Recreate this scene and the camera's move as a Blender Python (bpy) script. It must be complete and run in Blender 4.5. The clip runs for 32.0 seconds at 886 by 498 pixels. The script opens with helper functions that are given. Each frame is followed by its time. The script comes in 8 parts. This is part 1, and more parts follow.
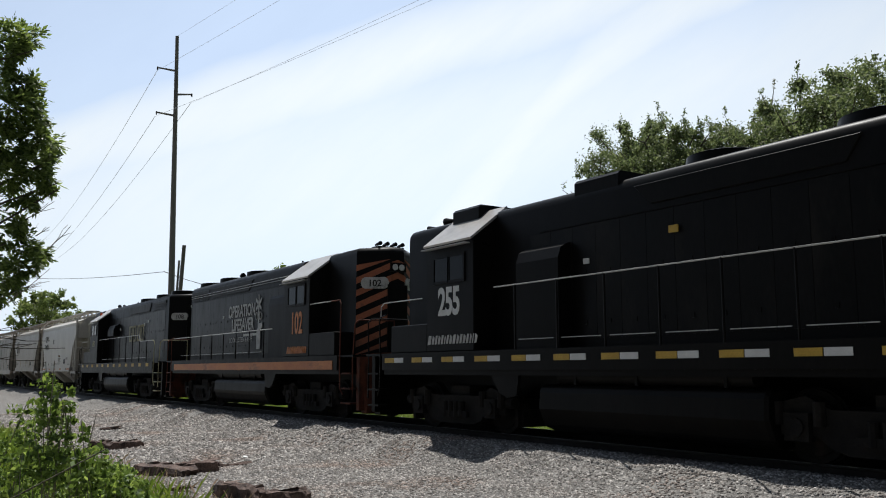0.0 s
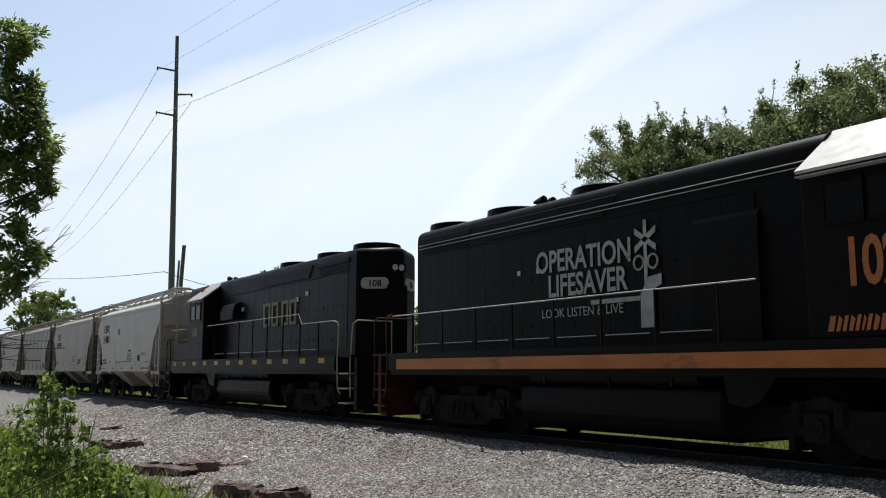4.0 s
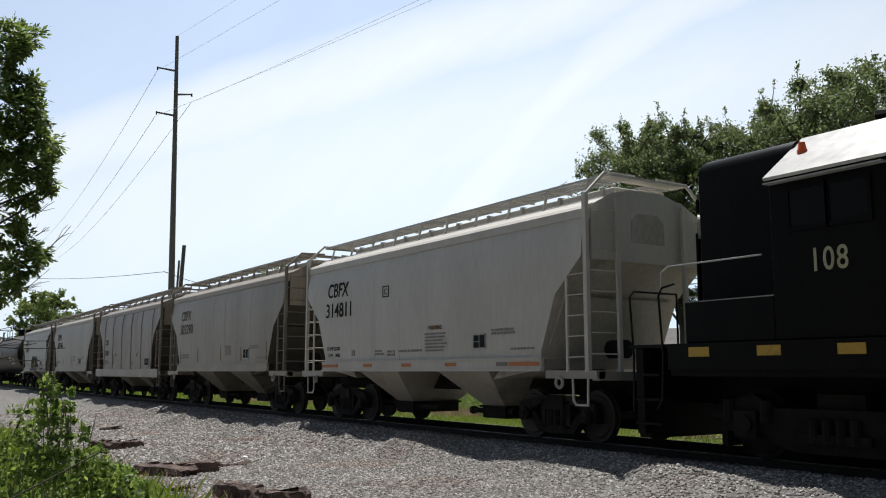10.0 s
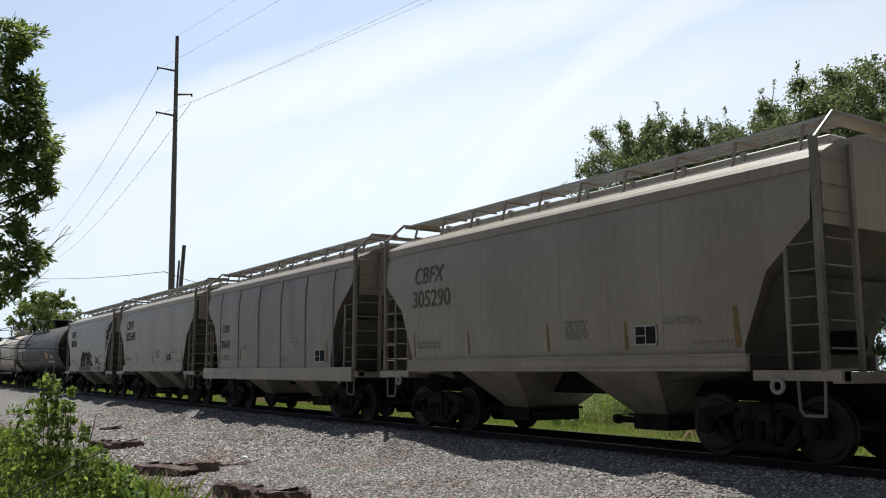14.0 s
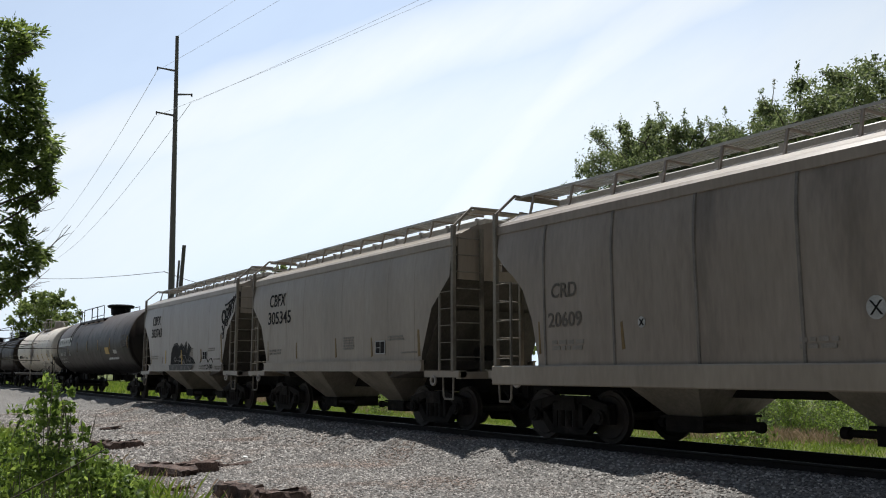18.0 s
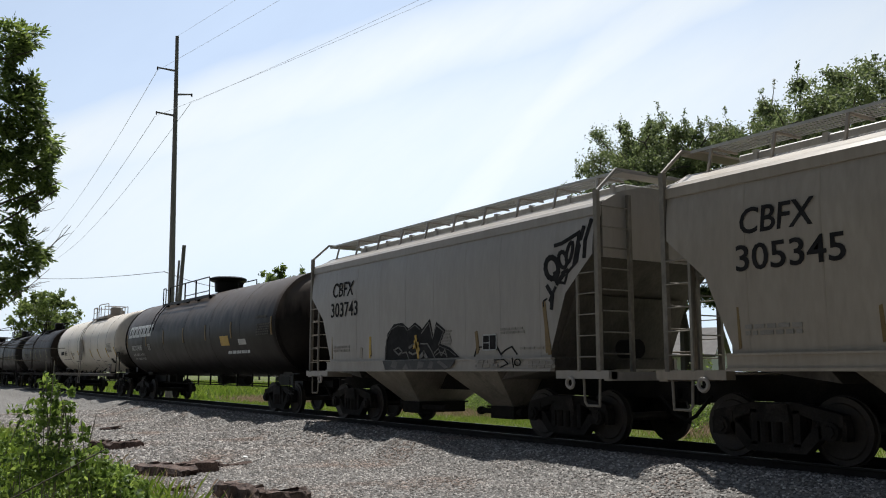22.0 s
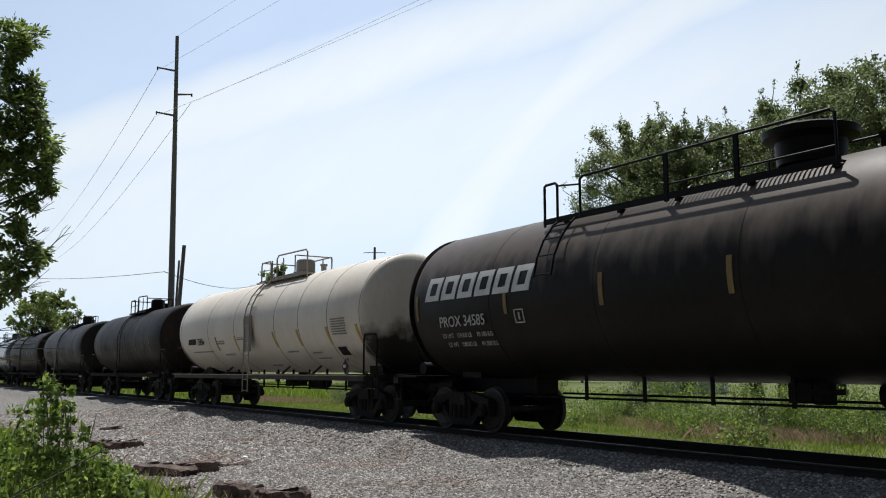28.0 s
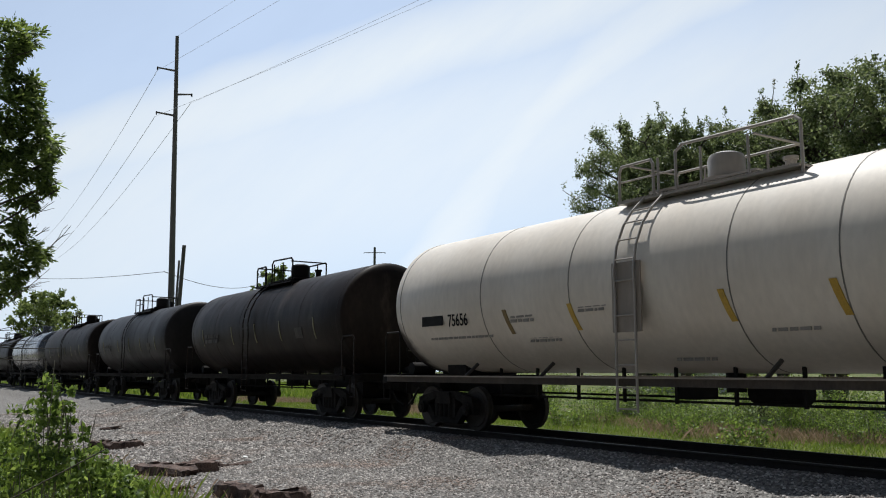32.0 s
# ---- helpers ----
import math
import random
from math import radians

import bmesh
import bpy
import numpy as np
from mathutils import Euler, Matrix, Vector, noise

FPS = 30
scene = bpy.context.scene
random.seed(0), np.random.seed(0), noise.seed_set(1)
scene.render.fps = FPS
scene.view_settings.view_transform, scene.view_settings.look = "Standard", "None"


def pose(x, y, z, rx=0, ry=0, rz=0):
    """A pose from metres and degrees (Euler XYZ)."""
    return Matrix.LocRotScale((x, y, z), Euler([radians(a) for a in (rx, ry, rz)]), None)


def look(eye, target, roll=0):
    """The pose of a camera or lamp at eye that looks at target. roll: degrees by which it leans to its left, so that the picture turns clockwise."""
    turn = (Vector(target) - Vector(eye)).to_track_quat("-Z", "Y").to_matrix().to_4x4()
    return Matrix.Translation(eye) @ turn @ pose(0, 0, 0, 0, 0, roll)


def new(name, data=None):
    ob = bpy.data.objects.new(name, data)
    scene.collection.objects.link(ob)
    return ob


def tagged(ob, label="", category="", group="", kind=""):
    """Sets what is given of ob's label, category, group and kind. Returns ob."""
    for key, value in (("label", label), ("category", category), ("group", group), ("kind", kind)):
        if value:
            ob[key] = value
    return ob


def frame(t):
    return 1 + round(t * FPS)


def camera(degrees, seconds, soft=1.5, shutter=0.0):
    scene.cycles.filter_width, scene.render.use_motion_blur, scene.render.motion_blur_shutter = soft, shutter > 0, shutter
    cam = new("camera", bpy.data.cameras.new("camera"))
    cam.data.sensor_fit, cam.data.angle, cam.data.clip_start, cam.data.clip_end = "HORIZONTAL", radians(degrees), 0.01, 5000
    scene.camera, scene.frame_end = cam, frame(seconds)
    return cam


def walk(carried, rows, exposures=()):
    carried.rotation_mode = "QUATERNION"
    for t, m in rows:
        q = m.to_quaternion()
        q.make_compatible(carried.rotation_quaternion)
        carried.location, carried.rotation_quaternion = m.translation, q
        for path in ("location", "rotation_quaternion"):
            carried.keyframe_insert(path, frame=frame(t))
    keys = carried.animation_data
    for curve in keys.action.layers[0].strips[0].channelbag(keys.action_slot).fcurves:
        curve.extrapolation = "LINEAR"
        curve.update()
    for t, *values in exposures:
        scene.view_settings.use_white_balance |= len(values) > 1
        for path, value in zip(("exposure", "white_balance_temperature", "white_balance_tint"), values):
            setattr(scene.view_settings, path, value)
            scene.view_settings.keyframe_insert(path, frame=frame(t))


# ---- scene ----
# The track runs along x, rail head at z = 0; the train rolls towards +x.
LENS = 53.36
EYE = (0.0, 0.0, 1.255)
YAW, TILT = radians(33.17), radians(7.90)
AIM = (EYE[0] - 10 * math.cos(YAW) * math.cos(TILT), EYE[1] + 10 * math.sin(YAW) * math.cos(TILT), EYE[2] + 10 * math.sin(TILT))
END = 32.0
cam = camera(LENS, END, soft=1.05)
walk(cam, [(0.0, look(EYE, AIM)), (END, look(EYE, AIM))],
     exposures=[(0.0, 0.12, 6260, 10), (9.0, 0.14, 6260, 10), (13.0, 0.15, 6260, 10), (24.0, 0.12, 6260, 10), (28.0, 0.07, 6220, 10), (32.0, -0.04, 6150, 10)])

TRACK_Y = 11.87


def run(t):
    """How far the train has rolled at t, from where it stands at 16 s."""
    d = t - 16.0
    return 4.35751 * d - 0.135967 * d * d / 100 - 0.126349 * d ** 3 / 1000 - 0.280289 * d ** 4 / 1e5


# ---- sky and sun ----
SUN_TO = Vector((-0.36, 0.195, 1.0)).normalized()
SUN_EL = math.asin(SUN_TO.z)
SUN_AZ = math.atan2(SUN_TO.x, SUN_TO.y)


def make_world():
    world = bpy.data.worlds.new("sky")
    scene.world = world
    world.use_nodes = True
    nt = world.node_tree
    nt.nodes.clear()
    N, L = nt.nodes.new, nt.links.new
    out, bg = N("ShaderNodeOutputWorld"), N("ShaderNodeBackground")
    sky = N("ShaderNodeTexSky")
    sky.sky_type, sky.sun_disc = "NISHITA", False
    sky.sun_elevation, sky.sun_rotation = SUN_EL, SUN_AZ
    sky.air_density, sky.dust_density, sky.ozone_density = 1.0, 1.2, 1.0
    co = N("ShaderNodeTexCoord")

    def vmath(op, a, b=None):
        n = N("ShaderNodeVectorMath")
        n.operation = op
        L(a, n.inputs[0])
        if b is not None:
            if hasattr(b, "is_linked"):
                L(b, n.inputs[1])
            else:
                n.inputs[1].default_value = b
        return n

    def fmath(op, a, b=None, c=None):
        n = N("ShaderNodeMath")
        n.operation = op
        for k, v in enumerate((a, b, c)):
            if v is None:
                continue
            if hasattr(v, "is_linked"):
                L(v, n.inputs[k])
            else:
                n.inputs[k].default_value = v
        return n.outputs[0]

    d = vmath("NORMALIZE", co.outputs["Generated"]).outputs[0]
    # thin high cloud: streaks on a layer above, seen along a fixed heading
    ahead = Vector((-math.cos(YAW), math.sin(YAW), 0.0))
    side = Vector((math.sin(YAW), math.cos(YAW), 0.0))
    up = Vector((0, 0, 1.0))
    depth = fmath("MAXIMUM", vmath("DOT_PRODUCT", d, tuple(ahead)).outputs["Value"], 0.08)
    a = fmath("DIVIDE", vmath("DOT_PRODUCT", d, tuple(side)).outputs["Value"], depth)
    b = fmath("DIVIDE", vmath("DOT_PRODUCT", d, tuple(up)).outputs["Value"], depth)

    def noise_of(sx, sy, turn, detail, rough):
        ca, sa = math.cos(turn), math.sin(turn)
        u = fmath("ADD", fmath("MULTIPLY", a, ca * sx), fmath("MULTIPLY", b, sa * sx))
        v = fmath("ADD", fmath("MULTIPLY", a, -sa * sy), fmath("MULTIPLY", b, ca * sy))
        xyz = N("ShaderNodeCombineXYZ")
        L(u, xyz.inputs[0])
        L(v, xyz.inputs[1])
        n = N("ShaderNodeTexNoise")
        n.inputs["Scale"].default_value = 1.0
        n.inputs["Detail"].default_value = detail
        n.inputs["Roughness"].default_value = rough
        L(xyz.outputs[0], n.inputs["Vector"])
        return n.outputs["Fac"]

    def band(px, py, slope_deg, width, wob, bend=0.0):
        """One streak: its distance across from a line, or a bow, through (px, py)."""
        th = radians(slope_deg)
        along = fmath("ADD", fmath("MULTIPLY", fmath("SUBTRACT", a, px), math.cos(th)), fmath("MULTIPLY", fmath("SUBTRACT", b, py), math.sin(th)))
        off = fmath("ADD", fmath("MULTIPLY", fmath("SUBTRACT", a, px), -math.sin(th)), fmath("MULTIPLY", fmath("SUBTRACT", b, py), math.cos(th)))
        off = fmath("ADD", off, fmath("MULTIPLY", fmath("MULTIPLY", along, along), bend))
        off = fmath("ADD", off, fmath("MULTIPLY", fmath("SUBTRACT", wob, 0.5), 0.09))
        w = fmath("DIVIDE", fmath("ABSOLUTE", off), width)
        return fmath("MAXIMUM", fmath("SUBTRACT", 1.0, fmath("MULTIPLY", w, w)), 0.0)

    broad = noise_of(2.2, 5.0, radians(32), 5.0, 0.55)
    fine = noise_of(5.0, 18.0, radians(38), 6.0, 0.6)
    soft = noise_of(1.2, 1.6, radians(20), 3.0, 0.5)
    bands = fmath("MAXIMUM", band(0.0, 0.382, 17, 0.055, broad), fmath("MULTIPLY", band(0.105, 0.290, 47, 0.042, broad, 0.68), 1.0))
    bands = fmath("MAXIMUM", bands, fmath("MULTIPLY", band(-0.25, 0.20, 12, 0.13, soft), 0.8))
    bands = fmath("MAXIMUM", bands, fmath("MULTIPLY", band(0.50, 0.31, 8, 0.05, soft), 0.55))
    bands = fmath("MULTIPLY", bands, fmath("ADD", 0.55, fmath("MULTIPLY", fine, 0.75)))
    veil = N("ShaderNodeMapRange")
    L(broad, veil.inputs["Value"])
    veil.inputs["From Min"].default_value, veil.inputs["From Max"].default_value = 0.38, 0.75
    veil.inputs["To Min"].default_value, veil.inputs["To Max"].default_value = 0.84, 0.98
    haze = N("ShaderNodeMapRange")                       # thicker veil low in the sky
    L(b, haze.inputs["Value"])
    haze.inputs["From Min"].default_value, haze.inputs["From Max"].default_value = 0.02, 0.37
    haze.inputs["To Min"].default_value, haze.inputs["To Max"].default_value = 0.95, 0.0
    # the sky ahead, towards the sun, is brighter than the sky behind
    near = fmath("MAXIMUM", vmath("DOT_PRODUCT", d, tuple(SUN_TO)).outputs["Value"], 0.0)
    near = fmath("ADD", 0.09, fmath("MULTIPLY", fmath("POWER", near, 5.0), 0.5))
    ahead_glow = fmath("ADD", 0.08, fmath("MULTIPLY", fmath("MAXIMUM", vmath("DOT_PRODUCT", d, tuple(ahead)).outputs["Value"], 0.0), 0.95))
    lum = fmath("MULTIPLY", fmath("MAXIMUM", near, ahead_glow), CLOUD)

    def toned(r, g_, b_):
        n = N("ShaderNodeCombineColor")
        for k, v in enumerate((r, g_, b_)):
            L(fmath("MULTIPLY", lum, v), n.inputs[k])
        return n.outputs[0]

    def blend(f, p, q):
        n = N("ShaderNodeMix")
        n.data_type = "RGBA"
        L(f, n.inputs[0])
        L(p, n.inputs[6])
        L(q, n.inputs[7])
        return n.outputs[2]
    col = blend(veil.outputs[0], sky.outputs[0], toned(0.71, 0.845, 1.05))
    col = blend(haze.outputs[0], col, toned(0.775, 0.895, 1.0))
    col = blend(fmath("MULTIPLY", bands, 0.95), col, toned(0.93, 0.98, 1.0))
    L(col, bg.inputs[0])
    bg.inputs[1].default_value = SKY
    L(bg.outputs[0], out.inputs[0])


SKY = 0.075
CLOUD = 12.6
make_world()
sun = new("sun", bpy.data.lights.new("sun", "SUN"))
sun.data.energy, sun.data.angle, sun.data.color = 5.0, radians(0.53), (1.0, 0.955, 0.88)
sun.matrix_world = look(SUN_TO * 60, (0, 0, 0))


# ---- materials ----
def surface(name, base, alt, scale=2.0, rough=0.6, metal=0.0, bump=0.0, bump_scale=40.0, streak=1.0, grain=0.12, dirt=None, dirt_from=0.55, spec=0.5, coat=0.0):
    """A worn surface: two colours mixed by broad noise (streak > 1 draws it out downwards), a fine grain, a dirt colour in patches, and relief."""
    m = bpy.data.materials.new(name)
    m.use_nodes = True
    nt = m.node_tree
    N, L = nt.nodes.new, nt.links.new
    bs = nt.nodes["Principled BSDF"]
    co, info = N("ShaderNodeTexCoord"), N("ShaderNodeObjectInfo")
    mp = N("ShaderNodeMapping")
    mp.inputs["Scale"].default_value = (1, 1, 1.0 / streak)
    L(co.outputs["Object"], mp.inputs["Vector"])
    far = N("ShaderNodeMath")
    far.operation = "MULTIPLY"
    far.inputs[1].default_value = 37.0
    L(info.outputs["Random"], far.inputs[0])
    xyz = N("ShaderNodeCombineXYZ")
    L(far.outputs[0], xyz.inputs[0])
    add = N("ShaderNodeVectorMath")
    L(mp.outputs[0], add.inputs[0])
    L(xyz.outputs[0], add.inputs[1])

    def noise_tex(s, detail=4.0, r=0.55):
        n = N("ShaderNodeTexNoise")
        n.inputs["Scale"].default_value, n.inputs["Detail"].default_value, n.inputs["Roughness"].default_value = s, detail, r
        L(add.outputs[0], n.inputs["Vector"])
        return n.outputs["Fac"]

    def ramp(v, lo, hi):
        n = N("ShaderNodeMapRange")
        n.inputs["From Min"].default_value, n.inputs["From Max"].default_value = lo, hi
        L(v, n.inputs["Value"])
        return n.outputs[0]

    def mixed(f, c1, c2, mode="MIX"):
        n = N("ShaderNodeMix")
        n.data_type, n.blend_type = "RGBA", mode
        if hasattr(f, "is_linked"):
            L(f, n.inputs[0])
        else:
            n.inputs[0].default_value = f
        for k, c in ((6, c1), (7, c2)):
            if hasattr(c, "is_linked"):
                L(c, n.inputs[k])
            else:
                n.inputs[k].default_value = (*c, 1)
        return n.outputs[2]

    col = mixed(ramp(noise_tex(scale), 0.35, 0.68), base, alt)
    if dirt:
        col = mixed(ramp(noise_tex(scale * 0.6, 6.0, 0.65), dirt_from, dirt_from + 0.14), col, dirt)
    fine = noise_tex(scale * 14, 3.0)
    g = N("ShaderNodeMapRange")
    g.inputs["To Min"].default_value, g.inputs["To Max"].default_value = 1 - grain * 2, 1 + grain * 0.5
    L(fine, g.inputs["Value"])
    gc = N("ShaderNodeCombineColor")
    for k in range(3):
        L(g.outputs[0], gc.inputs[k])
    col = mixed(1.0, col, gc.outputs[0], "MULTIPLY")
    L(col, bs.inputs["Base Color"])
    rr = N("ShaderNodeMapRange")
    rr.inputs["To Min"].default_value, rr.inputs["To Max"].default_value = max(0.05, rough - 0.12), min(1.0, rough + 0.12)
    L(noise_tex(scale * 3), rr.inputs["Value"])
    L(rr.outputs[0], bs.inputs["Roughness"])
    bs.inputs["Metallic"].default_value = metal
    bs.inputs["Specular IOR Level"].default_value = spec
    if coat:
        bs.inputs["Coat Weight"].default_value = coat
    if bump:
        b = N("ShaderNodeBump")
        b.inputs["Strength"].default_value, b.inputs["Distance"].default_value = bump, 0.02
        L(noise_tex(bump_scale, 4.0), b.inputs["Height"])
        L(b.outputs[0], bs.inputs["Normal"])
    return m


def leaf_material(name, c1, c2, c3):
    """Leaves: each one its own green, with light passing through."""
    m = bpy.data.materials.new(name)
    m.use_nodes = True
    nt = m.node_tree
    nt.nodes.clear()
    N, L = nt.nodes.new, nt.links.new
    out = N("ShaderNodeOutputMaterial")
    geo = N("ShaderNodeNewGeometry")
    cr = N("ShaderNodeValToRGB")
    cr.color_ramp.elements[0].color, cr.color_ramp.elements[1].color = (*c1, 1), (*c3, 1)
    e = cr.color_ramp.elements.new(0.5)
    e.color = (*c2, 1)
    L(geo.outputs["Random Per Island"], cr.inputs[0])
    bs = N("ShaderNodeBsdfPrincipled")
    bs.inputs["Roughness"].default_value = 0.5
    bs.inputs["Specular IOR Level"].default_value = 0.35
    tr = N("ShaderNodeBsdfTranslucent")
    mx = N("ShaderNodeMixShader")
    mx.inputs[0].default_value = 0.45
    hs = N("ShaderNodeHueSaturation")
    hs.inputs["Hue"].default_value, hs.inputs["Saturation"].default_value, hs.inputs["Value"].default_value = 0.485, 1.1, 1.5
    L(cr.outputs[0], bs.inputs["Base Color"])
    L(cr.outputs[0], hs.inputs["Color"])
    L(hs.outputs[0], tr.inputs["Color"])
    L(bs.outputs[0], mx.inputs[1])
    L(tr.outputs[0], mx.inputs[2])
    L(mx.outputs[0], out.inputs[0])
    return m


def glass_material(name, tint):
    m = bpy.data.materials.new(name)
    m.use_nodes = True
    bs = m.node_tree.nodes["Principled BSDF"]
    bs.inputs["Base Color"].default_value = (*tint, 1)
    bs.inputs["Roughness"].default_value = 0.12
    bs.inputs["Specular IOR Level"].default_value = 0.12
    bs.inputs["Transmission Weight"].default_value = 0.2
    bs.inputs["IOR"].default_value = 1.45
    return m


